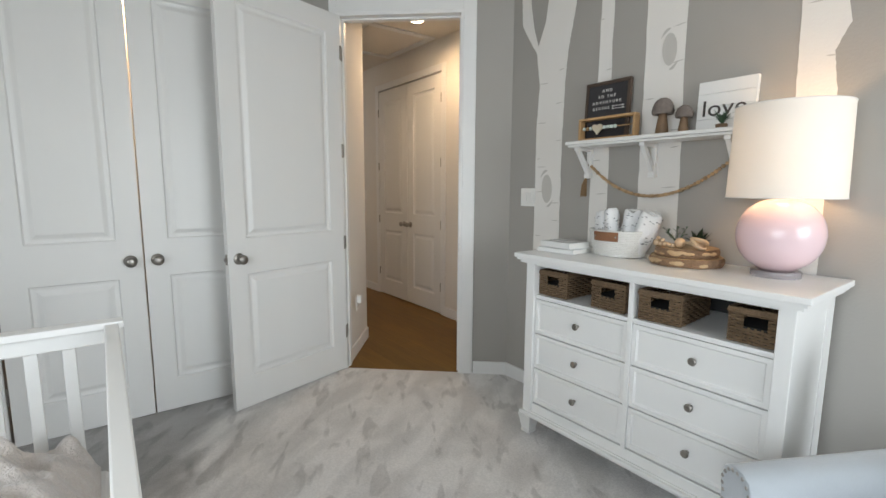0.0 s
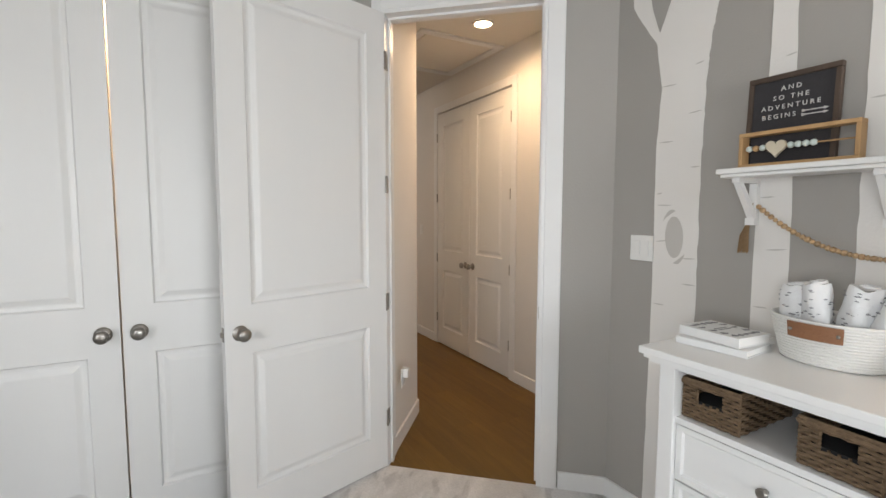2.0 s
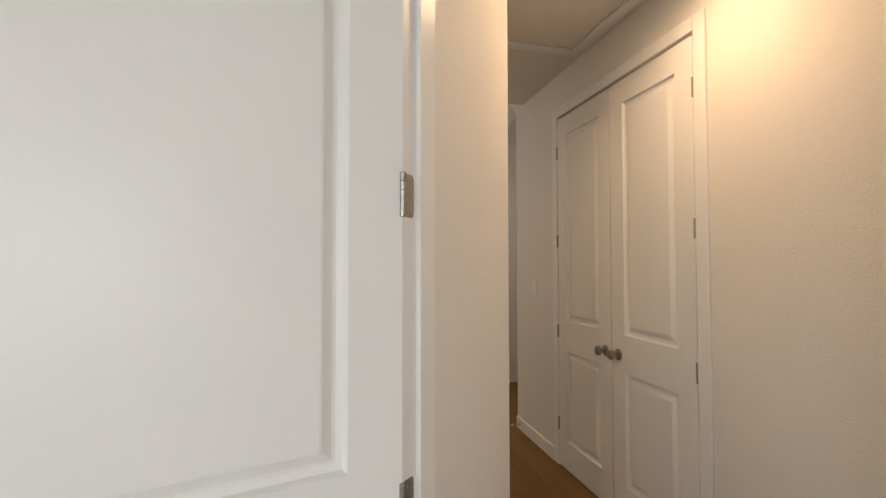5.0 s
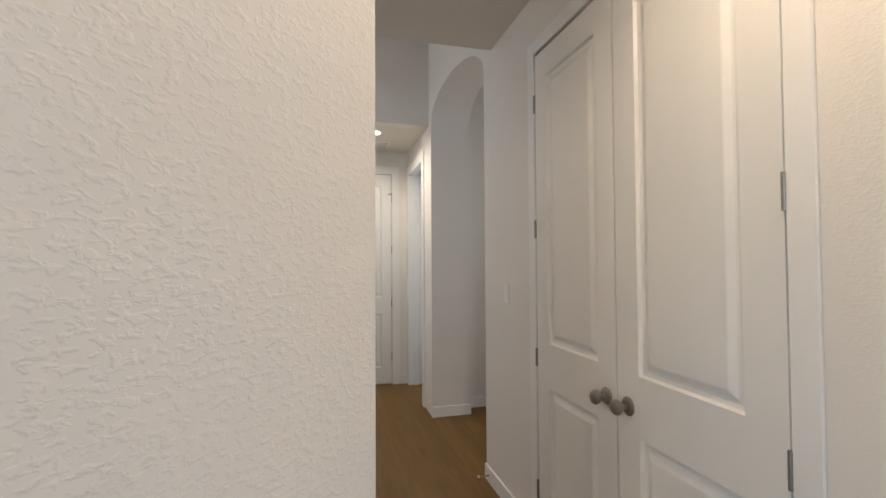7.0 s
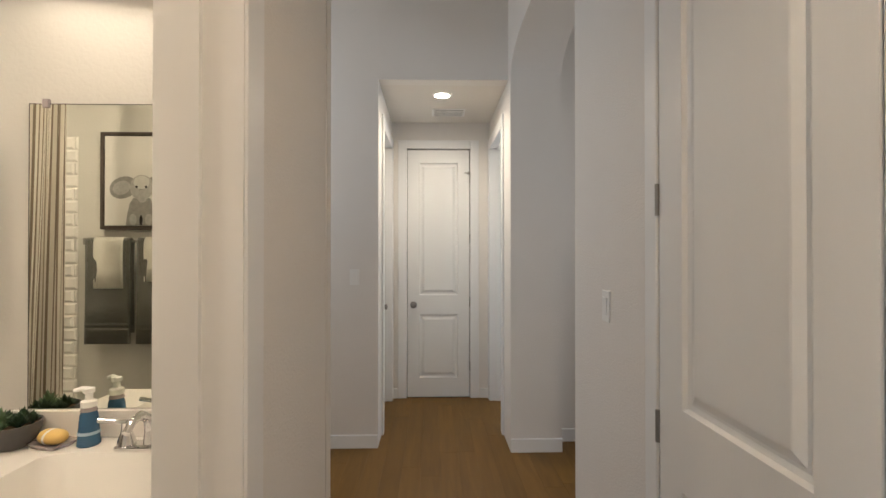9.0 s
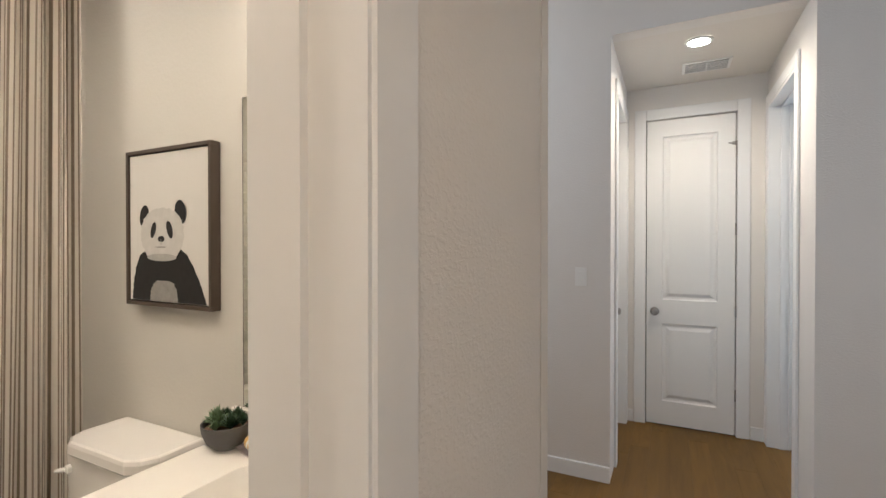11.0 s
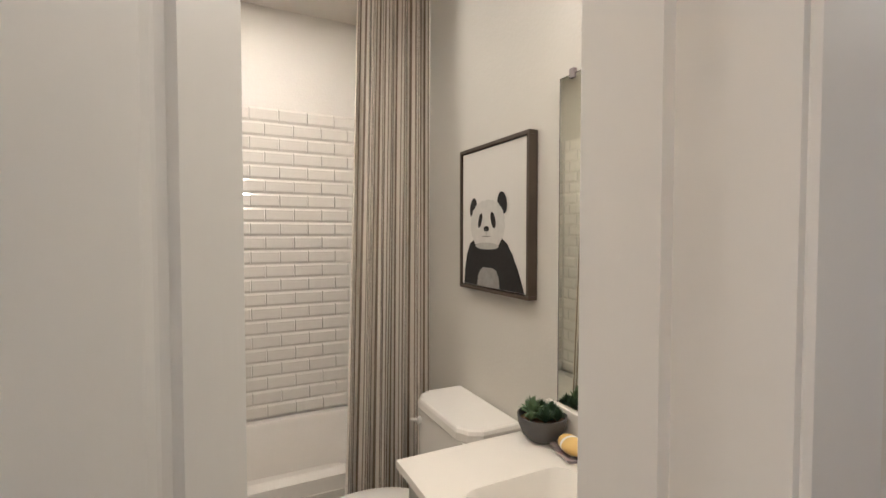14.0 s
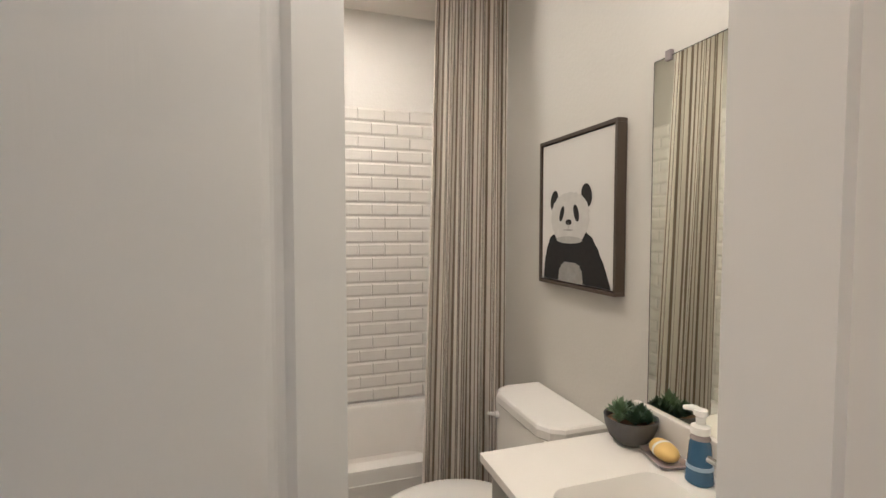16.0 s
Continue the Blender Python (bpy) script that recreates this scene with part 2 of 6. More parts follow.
def mesh_of(name, bm, mat, smooth=False):
    bmesh.ops.recalc_face_normals(bm, faces=bm.faces[:])
    me = bpy.data.meshes.new(name)
    bm.to_mesh(me)
    bm.free()
    me.materials.append(mat)
    if smooth:
        for p in me.polygons:
            p.use_smooth = True
        me.set_sharp_from_angle(angle=radians(40))
    return me


def part(name, bm, mat, parent=None, label="", at=None, smooth=False):
    ob = new(name, mesh_of(name, bm, mat, smooth))
    if parent is not None:
        ob.parent = parent
    if at is not None:
        ob.matrix_basis = at
    if label:
        ob["label"] = label
    return ob


def thing(name, at, label, category, group="", kind=""):
    ob = new(name)
    ob.empty_display_size = 0.05
    ob.matrix_basis = at
    return tagged(ob, label, category, group, kind)


def structure(name, bm, mat, label="", at=None):
    return tagged(part(name, bm, mat, None, label, at), label, "", "", "structure")


def wall_frame(p, q):
    """Local x runs from p to q along the wall's seen face, local y goes into the wall."""
    d = Vector((q[0] - p[0], q[1] - p[1]))
    return Matrix.Translation((p[0], p[1], 0)) @ Matrix.Rotation(math.atan2(d.y, d.x), 4, "Z"), d.length


def wall(name, p, q, height, mat, label, thick=0.115, openings=(), base=0.0):
    """A wall with openings (from, to, bottom, top) along its length; its body lies to the left of p to q."""
    m, length = wall_frame(p, q)
    bm = bmesh.new()
    s = 0.0
    for a, b, lo, hi in sorted(openings):
        if a > s:
            add_box(bm, s, a, 0, thick, base, height)
        if lo > base:
            add_box(bm, a, b, 0, thick, base, lo)
        if hi < height:
            add_box(bm, a, b, 0, thick, hi, height)
        s = b
    if s < length:
        add_box(bm, s, length, 0, thick, base, height)
    return structure(name, bm, mat, label, m)


def baseboard(p, q, mat=None, h=0.095, t=0.013, gaps=()):
    m, length = wall_frame(p, q)
    bm = bmesh.new()
    s = 0.0
    for a, b in list(sorted(gaps)) + [(length, length)]:
        if a > s:
            add_prism(bm, [(s, 0), (a, 0), (a, h), (s, h)], -t, 0)
        s = b
    bmesh.ops.bevel(bm, geom=[e for e in bm.edges if all(v.co.z > h - 1e-4 and v.co.y < -t + 1e-4 for v in e.verts)], offset=0.005, segments=2, profile=0.5, affect="EDGES")
    return structure("baseboard", bm, mat or TRIM, "white painted wooden baseboard along the wall", m)


def casing(m, a, b, top, w=0.07, t=0.016, label="white painted flat door casing", legs=(True, True), out=-1, depth=0.115):
    """Flat trim round an opening a..b in a wall frame m, with the lining of the opening."""
    bm = bmesh.new()
    y0, y1 = (-t, -0.001) if out < 0 else (depth + 0.001, depth + t)
    if legs[0]:
        add_box(bm, a - w, a, y0, y1, 0, top + w)
    if legs[1]:
        add_box(bm, b, b + w, y0, y1, 0, top + w)
    add_box(bm, a, b, y0, y1, top, top + w)
    bmesh.ops.bevel(bm, geom=bm.edges[:], offset=0.003, segments=1, affect="EDGES")
    return structure("trim", bm, TRIM, label, m)


def lining(m, a, b, top, depth=0.115, stop=0.06, t=0.018):
    """Jambs and head inside an opening, with a stop bead."""
    bm = bmesh.new()
    add_box(bm, a, a + t, -0.012, depth + 0.012, 0, top)
    add_box(bm, b - t, b, -0.012, depth + 0.012, 0, top)
    add_box(bm, a + t, b - t, -0.012, depth + 0.012, top - t, top)
    add_box(bm, a + t, a + t + 0.011, stop, stop + 0.032, 0, top - t)
    add_box(bm, b - t - 0.011, b - t, stop, stop + 0.032, 0, top - t)
    add_box(bm, a + t + 0.011, b - t - 0.011, stop, stop + 0.032, top - t - 0.011, top - t)
    return structure("trim", bm, TRIM, "white painted door jamb lining with a stop bead", m)


# ---- doors ----
def ring(bm, w0, w1, z0, z1, y):
    return [bm.verts.new(p) for p in ((w0, y, z0), (w1, y, z0), (w1, y, z1), (w0, y, z1))]


def moulded_panel(x0, x1, z0, z1, thick):
    """A sunk panel with a sloped moulding and a raised field on both faces."""
    bm = bmesh.new()
    for face, sign in ((0.0, 1), (thick, -1)):
        prof = ((0.0, 0.0), (0.007, 0.0115), (0.020, 0.0140), (0.028, 0.0130), (0.049, 0.0030), (0.054, 0.0022))
        loops = [ring(bm, x0 + i, x1 - i, z0 + i, z1 - i, face + sign * d) for i, d in prof]
        for a, b in zip(loops, loops[1:]):
            for k in range(4):
                bm.faces.new((a[k], a[(k + 1) % 4], b[(k + 1) % 4], b[k]))
        bm.faces.new(loops[-1])
    return bm


def knob(parent, x, y, z, out, mat=None):
    """A round door knob on its rose; out is -1 or 1 along local y."""
    prof = [(0.0, 0.0), (0.032, 0.0), (0.033, 0.004), (0.028, 0.009), (0.012, 0.012), (0.011, 0.030), (0.020, 0.036), (0.0275, 0.046), (0.028, 0.054), (0.023, 0.062), (0.012, 0.066), (0.0, 0.0665)]
    turn = Matrix.Translation((x, y, z)) @ Matrix.Rotation(radians(90 if out < 0 else -90), 4, "X")
    return part("knob", lathe(prof, 28), mat or NICKEL, parent, "round brushed nickel door knob", turn, True)


def hinge(parent, x, y, z, leaf=0.0, side=1, h=0.09):
    bm = bmesh.new()
    add_lathe(bm, [(0.0, 0), (0.0065, 0), (0.0065, h), (0.0, h)], 12, (x, y, z - h / 2))
    for k in range(1, 3):
        add_lathe(bm, [(0.0, 0), (0.0072, 0), (0.0072, 0.002), (0.0, 0.002)], 12, (x, y, z - h / 2 + h * k / 3))
    if leaf:
        add_box(bm, min(x, x + side * leaf), max(x, x + side * leaf), y - 0.001, y + 0.0015, z - h / 2, z + h / 2)
    return part("hinge", bm, NICKEL, parent, "brushed nickel butt hinge", None, True)


def panel_door(name, m, w, h, label, knobs=(), hinges=None, thick=0.035, low=0.82, mid=1.03, stile=0.115, kind="structure", knob_z=0.915, floor_gap=0.012, top_rail=0.13):
    """A white two-panel moulded door; local x from one edge, front face at y=0. low and mid: tops of the lower panel and the lock rail."""
    d = thing(name, m, label, "door", "", kind)
    st = min(stile, w * 0.2)
    bm = bmesh.new()
    for b in ((0, st, floor_gap, h), (w - st, w, floor_gap, h), (st, w - st, floor_gap, 0.20), (st, w - st, low, mid), (st, w - st, h - top_rail, h)):
        add_box(bm, b[0], b[1], 0, thick, b[2], b[3])
    bmesh.ops.remove_doubles(bm, verts=bm.verts[:], dist=0.0001)
    part("door_leaf", bm, DOORPAINT, d)
    part("panel", moulded_panel(st, w - st, 0.20, low, thick), DOORPAINT, d)
    part("panel", moulded_panel(st, w - st, mid, h - top_rail, thick), DOORPAINT, d)
    for x, sides in knobs:
        for s in sides:
            knob(d, x, 0 if s < 0 else thick, knob_z, s)
    if hinges:
        hx, hy, zs = hinges
        for z in zs:
            hinge(d, hx, hy, z)
    return d


# ---- large structure: bedroom ----
HB, HH, HF, HT = 2.78, 2.79, 2.71, 3.55
CX, CY = 2.465, 2.872
DA = radians(-42)
DD = Vector((math.cos(DA), math.sin(DA)))
DN = Vector((-DD.y, DD.x))


def diag(s, n=0.0):
    return (CX + DD.x * s + DN.x * n, CY + DD.y * s + DN.y * n)


YC = 3.68
sL = (YC - CY) / DD.y
PL = diag(sL)
bm = bmesh.new()
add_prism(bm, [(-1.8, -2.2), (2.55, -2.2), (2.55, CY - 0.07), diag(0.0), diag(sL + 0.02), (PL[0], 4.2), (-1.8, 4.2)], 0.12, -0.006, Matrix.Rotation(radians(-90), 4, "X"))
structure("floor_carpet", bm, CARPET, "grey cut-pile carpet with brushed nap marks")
wall("wall_closet", (-1.7, YC), PL, HB, GREIGE, "greige painted bedroom wall with a closet opening", openings=[(1.7 - 0.215, 1.7 + 1.03, 0, 2.475)])
MD, LD = wall_frame(PL, (CX, CY))
O0, O1 = LD - 1.175, LD - 0.325
wall("wall_doorway", PL, (CX, CY), HB, GREIGE, "greige painted angled wall with the bedroom doorway", openings=[(O0, O1, 0, 2.475)])
wall("wall_birch", (CX, CY), (CX, -2.1), HB, GREIGE, "greige wall painted with white birch trunks")
wall("wall_south", (CX, -2.0), (-1.7, -2.0), HB, GREIGE, "greige painted bedroom wall, out of view, with a window", openings=[(0.12, 1.92, 0.75, 2.25)])
wall("wall_west", (-1.6, -2.0), (-1.6, YC), HB, GREIGE, "greige painted bedroom wall, out of view, with a window", openings=[(1.50, 3.40, 0.75, 2.25)])
structure("ceiling_bedroom", box(-1.8, 2.59, -2.2, 3.80, HB, HB + 0.1), CEIL, "white painted bedroom ceiling")
baseboard(PL, (CX, CY), gaps=[(O0 - 0.09, O1 + 0.09)])
baseboard((CX, CY), (CX, -2.0))
baseboard((-1.6, YC), PL, gaps=[(1.6 - 0.30, 1.6 + 1.12)])
casing(MD, O0, O1, 2.475, 0.085)
lining(MD, O0, O1, 2.475, stop=0.045)
MC, _ = wall_frame((-1.7, YC), PL)
casing(MC, 1.7 - 0.215, 1.7 + 1.03, 2.475, 0.07)
# closet behind its doors
wall("wall_closet_back", (-0.6, 4.13), (1.5, 4.13), HB, CREAM, "plain closet back wall", 0.05)
structure("ceiling_closet", box(-0.7, 1.55, 3.79, 4.2, 2.55, 2.6), CEIL, "plain closet ceiling")
structure("wall_closet_side", box(-0.7, -0.6, 3.795, 4.2, 0, 2.55), CREAM, "plain closet side wall")
structure("wall_closet_end", box(1.33, 1.40, 3.795, 4.2, 0, 2.55), CREAM, "plain closet side wall")
panel_door("door_1", pose(-0.202, YC - 0.018, 0), 0.604, 2.46, "closed white two-panel closet door with a nickel knob", [(0.545, (-1,))], (-0.006, 0.0, (0.28, 1.2, 2.2)))
panel_door("door_2", pose(0.410, YC - 0.018, 0), 0.604, 2.46, "closed white two-panel closet door with a nickel knob", [(0.06, (-1,))], (0.61, 0.0, (0.28, 1.2, 2.2)))
# bedroom door, swung open in front of the closet
ang = math.atan2(3.40 - 3.640, 0.785 - 1.605)
dw = 0.848
MDOOR = Matrix.Translation((0.785, 3.40, 0)) @ Matrix.Rotation(ang + math.pi, 4, "Z")
bed_door = panel_door("door_3", MDOOR, dw, 2.46, "open white two-panel bedroom door with a nickel knob", [(0.062, (-1, 1))], None)
part("latch_plate", box(-0.0015, 0.0, 0.006, 0.029, 0.885, 0.945), NICKEL, bed_door, "nickel latch plate")
part("latch_bolt", box(-0.012, -0.0015, 0.011, 0.024, 0.904, 0.926, 0.002), NICKEL, bed_door)
for z in (0.29, 0.94, 1.576, 2.22):
    hinge(bed_door, dw + 0.006, 0.028, z)
    bm = box(-0.012, 0.034, 0, 0.0025, -0.046, 0.046, 0.0)
    bmesh.ops.bevel(bm, geom=[e for e in bm.edges if abs(e.verts[0].co.y - e.verts[1].co.y) > 0.001 and e.verts[0].co.x > 0.03], offset=0.012, segments=5, profile=0.5, affect="EDGES")
    for sx, sz in ((0.012, 0.03), (0.022, 0.0), (0.012, -0.03)):
        add_lathe(bm, [(0, 0), (0.004, 0), (0.003, 0.0012), (0, 0.0012)], 10, m=Matrix.Translation((sx, 0, sz)) @ Matrix.Rotation(radians(90), 4, "X"))
    for k in range(5):
        add_lathe(bm, [(0, 0), (0.0062, 0), (0.0066, 0.001), (0.0066, 0.017), (0.0062, 0.018), (0, 0.018)], 12, (-0.013, -0.003, -0.046 + k * 0.0185))
    w = MD @ Matrix.Translation((O0 + 0.0185, 0.0, z)) @ Matrix.Rotation(radians(90), 4, "Z")
    tagged(part("door_hinge", bm, NICKEL, None, "", w), "brushed nickel hinge leaf screwed to the jamb", "hinge", "bedroom door hinges", "structure")

# ---- large structure: hall ----
XE, XW = 3.03, 2.052
LWX, LWY = 2.056, 4.205
A0 = (MD @ Vector((O0 + 0.002, 0.129, 0))).to_2d()
structure("floor_hall_base", box(-0.8, 5.2, 2.5, 9.6, -0.14, -0.022), BLACK, "dark subfloor under the wooden floor")
wall("wall_hall_angled", A0, (LWX, LWY), HH, CREAM, "textured warm white hall wall set at an angle", 0.10)
baseboard(A0, (LWX, LWY))
wall("wall_bathroom_door", (XW, 4.205), (XW, 5.835), HH, CREAM, "textured warm white hall wall with the bathroom doorway", 0.127, openings=[(4.53 - 4.205, 5.208 - 4.205, 0, 2.475)])
MB, _ = wall_frame((XW, 4.205), (XW, 5.835))
B0, B1 = 4.53 - 4.205, 5.208 - 4.205
casing(MB, B0 + 0.012, B1 - 0.012, 2.463, 0.08, depth=0.127)
casing(MB, B0 + 0.012, B1 - 0.012, 2.463, 0.08, out=1, depth=0.127)
lining(MB, B0, B1, 2.475, 0.127, stop=0.057)
baseboard((XW, 4.205), (XW, 5.835), gaps=[(B0 - 0.07, B1 + 0.07)])
wall("wall_hall_east", (XE, 6.465), (XE, 2.6), HH, CREAM, "textured warm white hall wall with a double closet", 0.12, openings=[(6.465 - 5.695, 6.465 - 4.405, 0, 2.475)])
ME, _ = wall_frame((XE, 6.465), (XE, 2.6))
E0, E1 = 6.465 - 5.695, 6.465 - 4.405
casing(ME, E0, E1, 2.475, 0.07, 0.012)
baseboard((XE, 6.465), (XE, 2.9), gaps=[(E0 - 0.07, E1 + 0.07)])
# black sheet close behind the doors as the closet's darkness
structure("hall_closet_shade_sheet", box(XE + 0.09, XE + 0.11, 4.3, 5.8, 0, 2.6), BLACK, "black sheet standing for the unlit closet interior")
wall("wall_hall_south", (XE, 2.98), (2.585, 2.98), HH, CREAM, "textured warm white hall end wall", 0.05)
structure("ceiling_hall", box(1.6, 3.16, 2.6, 6.33, HH, HH + 0.12), CEIL, "white painted hall ceiling")
for yy, nm in ((5.688, "door_4"), (5.046, "door_5")):
    side = nm == "door_4"
    mm = Matrix.Translation((XE - 0.006, yy, 0)) @ Matrix.Rotation(radians(-90), 4, "Z")
    panel_door(nm, mm, 0.634, 2.46, "closed white two-panel hall closet door with a nickel knob", [(0.575 if side else 0.06, (-1,))], (-0.004 if side else 0.638, -0.004, (0.294, 0.945, 1.585, 2.22)))
# tall middle space with the arch
bm = bmesh.new()
ay0, ay1, spring, rise = 6.47, 7.678, 2.70, 0.27
curve = [((ay0 + ay1) / 2 - (ay1 - ay0) / 2 * math.cos(math.pi * k / 28), spring + rise * math.sin(math.pi * k / 28)) for k in range(29)]
curve = [(6.33, spring)] + curve
for (y0, z0), (y1, z1) in zip(curve, curve[1:]):
    q = [bm.verts.new((x, y, z)) for x in (2.946, 3.316) for y, z in ((y0, z0), (y1, z1), (y1, HT), (y0, HT))]
    bm.faces.new(q[:4])
    bm.faces.new(q[7:3:-1])
    bm.faces.new((q[0], q[4], q[5], q[1]))
add_box(bm, 2.946, 3.316, ay1, 8.0, 0, HT)
bmesh.ops.remove_doubles(bm, verts=bm.verts[:], dist=0.0005)
for v in bm.verts:
    if v.co.x < 3.0 and v.co.y < ay1:
        v.co.x += 0.088 * (ay1 - v.co.y) / (ay1 - ay0)
structure("wall_arch", bm, CREAM, "warm white plaster wall with an arched opening")
structure("wall_arch_pier", box(3.036, 3.40, 6.38, 6.469, 0, 2.70), CREAM, "warm white plaster arch pier")
structure("wall_above_hall", box(-0.7, 3.03, 6.20, 6.329, HH + 0.12, HT), CREAM, "warm white upper wall over the hall ceiling")
wall("wall_switch", (-0.7, 7.775), (1.985, 7.775), HT, CREAM, "warm white wall beside the far hall")
structure("wall_far_header", box(1.985, 2.946, 7.775, 7.89, HF, HT), CREAM, "warm white wall over the far hall opening")
baseboard((-0.7, 7.775), (1.985, 7.775))
baseboard((2.946, 7.678), (3.316, 7.678))
structure("ceiling_tall", box(-0.7, 5.0, 6.2, 8.0, HT, HT + 0.1), CEIL, "white painted high ceiling")
structure("wall_side_west", box(-0.8, -0.7, 5.8, 7.9, 0, HT), CREAM, "plain wall closing the side space")
wall("wall_bathroom_outer", (-0.7, 5.905), (2.052, 5.905), HT, CREAM, "warm white wall backing the bathroom", -0.06)
structure("wall_arch_room_north", box(3.32, 5.0, 7.86, 7.96, 0, HT), CREAM, "plain wall of the space past the arch")
baseboard((3.32, 7.86), (5.0, 7.86))
structure("wall_arch_room_east", box(5.0, 5.1, 5.2, 7.96, 0, HT), CREAM, "plain wall of the space past the arch")
structure("wall_arch_room_south", box(3.15, 5.0, 5.8, 5.9, 0, HT), CREAM, "plain wall of the space past the arch")
structure("ceiling_arch_room", box(3.15, 5.0, 5.8, 6.25, HT, HT + 0.1), CEIL, "plain ceiling past the arch")
# far hall
YF = 8.90
wall("wall_far_end", (1.98, YF), (2.95, YF), HF, CREAM, "warm white far hall wall with a closet door", openings=[(2.132 - 1.98, 2.756 - 1.98, 0, 2.45)])
MF, _ = wall_frame((1.98, YF), (2.95, YF))
casing(MF, 0.152, 0.776, 2.45, 0.085)
baseboard((1.98, YF), (2.95, YF), gaps=[(0.06, 0.87)])
# black sheet for the shade behind the far closet door
structure("far_closet_shade_sheet", box(2.0, 2.9, YF + 0.08, YF + 0.1, 0, 2.6), BLACK, "black sheet standing for the unlit closet interior")
far_door = panel_door("door_6", pose(2.139, YF - 0.004, 0), 0.609, 2.44, "closed white two-panel door with a nickel knob", [(0.06, (-1,))], (0.614, -0.003, (0.313, 0.949, 1.566)), low=0.82, mid=1.01)
bm = bmesh.new()
add_box(bm, 0.585, 0.612, -0.008, 0.0, 2.20, 2.225)
add_lathe(bm, [(0, 0), (0.006, 0), (0.006, 0.11), (0, 0.11)], 10, (0.614, -0.006, 2.12))
add_tube(bm, [(0.60, -0.004, 2.21), (0.575, -0.03, 2.21), (0.56, -0.035, 2.21)], 0.005)
part("door_stop", bm, NICKEL, far_door, "nickel hinge-pin door stop")
wall("wall_far_left", (1.985, 7.80), (1.985, 8.95), HF, CREAM, "warm white far hall wall with a doorway", 0.115, openings=[(0.27, 1.02, 0, 2.45)])
MG, _ = wall_frame((1.985, 7.80), (1.985, 8.95))
casing(MG, 0.27, 1.02, 2.45, 0.075, legs=(True, True))
lining(MG, 0.27, 1.02, 2.45)
wall("wall_far_right", (2.946, 8.95), (2.946, 8.0), HF, CREAM, "warm white far hall wall with a doorway", 0.115, openings=[(0.13, 0.90, 0, 2.45)])
MH, _ = wall_frame((2.946, 8.95), (2.946, 8.0))
casing(MH, 0.13, 0.90, 2.45, 0.075)
lining(MH, 0.13, 0.90, 2.45)
panel_door("door_7", Matrix.Translation((3.06, 8.79, 0)) @ Matrix.Rotation(radians(8), 4, "Z"), 0.72, 2.43, "open white two-panel door into a side room", [(0.66, (-1, 1))], (-0.004, 0.03, (0.26, 0.95, 1.62, 2.25)))
panel_door("door_8", Matrix.Translation((1.87, 8.09, 0)) @ Matrix.Rotation(radians(88), 4, "Z"), 0.72, 2.43, "closed white two-panel side door", [(0.66, (-1,))], None)
structure("wall_side_room", box(3.06, 4.6, 9.3, 9.4, 0, HF), CREAM, "plain side room wall")
structure("wall_side_room_east", box(4.6, 4.7, 7.96, 9.4, 0, HF), CREAM, "plain side room wall")
structure("wall_side_room_front", box(3.32, 4.6, 7.965, 8.02, 0, HF), CREAM, "plain side room wall")
structure("ceiling_side_room", box(3.06, 4.7, 8.0, 9.4, HF, HF + 0.1), CEIL, "plain side room ceiling")
structure("ceiling_far", box(1.86, 3.06, 7.80, 9.1, HF + 0.001, HF + 0.12), CEIL, "white painted far hall ceiling")
area("side_room_daylight", (4.5, 8.7, 1.5), (3.0, 8.5, 1.2), 1.2, 1.2, 12, DAY)

# ---- large structure: bathroom ----
YN, YS, XT, XB = 5.79, 4.27, -0.535, 1.925
BWALL = material("bathroom_wall_paint", (0.62, 0.60, 0.55), 0.7, vary=0.03, bump=0.25, bump_scale=80, bump_dist=0.004)
TUBWALL = material("white_alcove_paint", (0.80, 0.78, 0.74), 0.6, vary=0.03, bump=0.25, bump_scale=80, bump_dist=0.004)
TILEFLOOR = material("bathroom_floor_tile", (0.55, 0.52, 0.47), 0.4, vary=0.08, vary_scale=8)
wall("wall_bathroom_north", (XT - 0.05, YN), (XB, YN), HF, BWALL, "pale greige bathroom wall with picture and mirror", 0.05)
wall("wall_bathroom_south", (XB, YS), (XT - 0.05, YS), HF, BWALL, "pale greige bathroom wall with towels", 0.05)
wall("wall_tub_back", (XT - 0.012, YS - 0.05), (XT - 0.012, YN + 0.05), HF, TUBWALL, "white bathroom wall behind the tub", 0.06)
structure("wall_bathroom_return", box(1.926, 1.934, YS, 4.47, 0, HF), BWALL, "pale greige bathroom wall beside the door")
structure("wall_bathroom_return_top", box(1.926, 1.934, 5.27, YN, 0, HF), BWALL, "pale greige bathroom wall beside the door")
structure("ceiling_bathroom", box(XT - 0.1, 1.93, YS - 0.05, YN + 0.05, HF, HF + 0.1), CEIL, "white painted bathroom ceiling")
structure("floor_bathroom", box(XT - 0.1, 1.93, YS - 0.05, YN + 0.05, -0.12, 0.0), TILEFLOOR, "pale tiled bathroom floor")
th = radians(49)
MBD = Matrix.Translation((1.932, 4.552, 0)) @ Matrix.Rotation(radians(90) + th, 4, "Z") @ Matrix.Translation((0, -0.0, 0))
bath_door = panel_door("door_9", MBD, 0.634, 2.44, "half-open white two-panel bathroom door", [(0.574, (-1, 1))], (-0.004, 0.0, (0.26, 0.95, 1.62, 2.25)), low=0.82, mid=1.01)
bm = box(0, 0.03, 0, 0.002, -0.03, 0.03, 0.0)
add_box(bm, 0.009, 0.021, -0.0006, 0.0026, -0.013, 0.013)
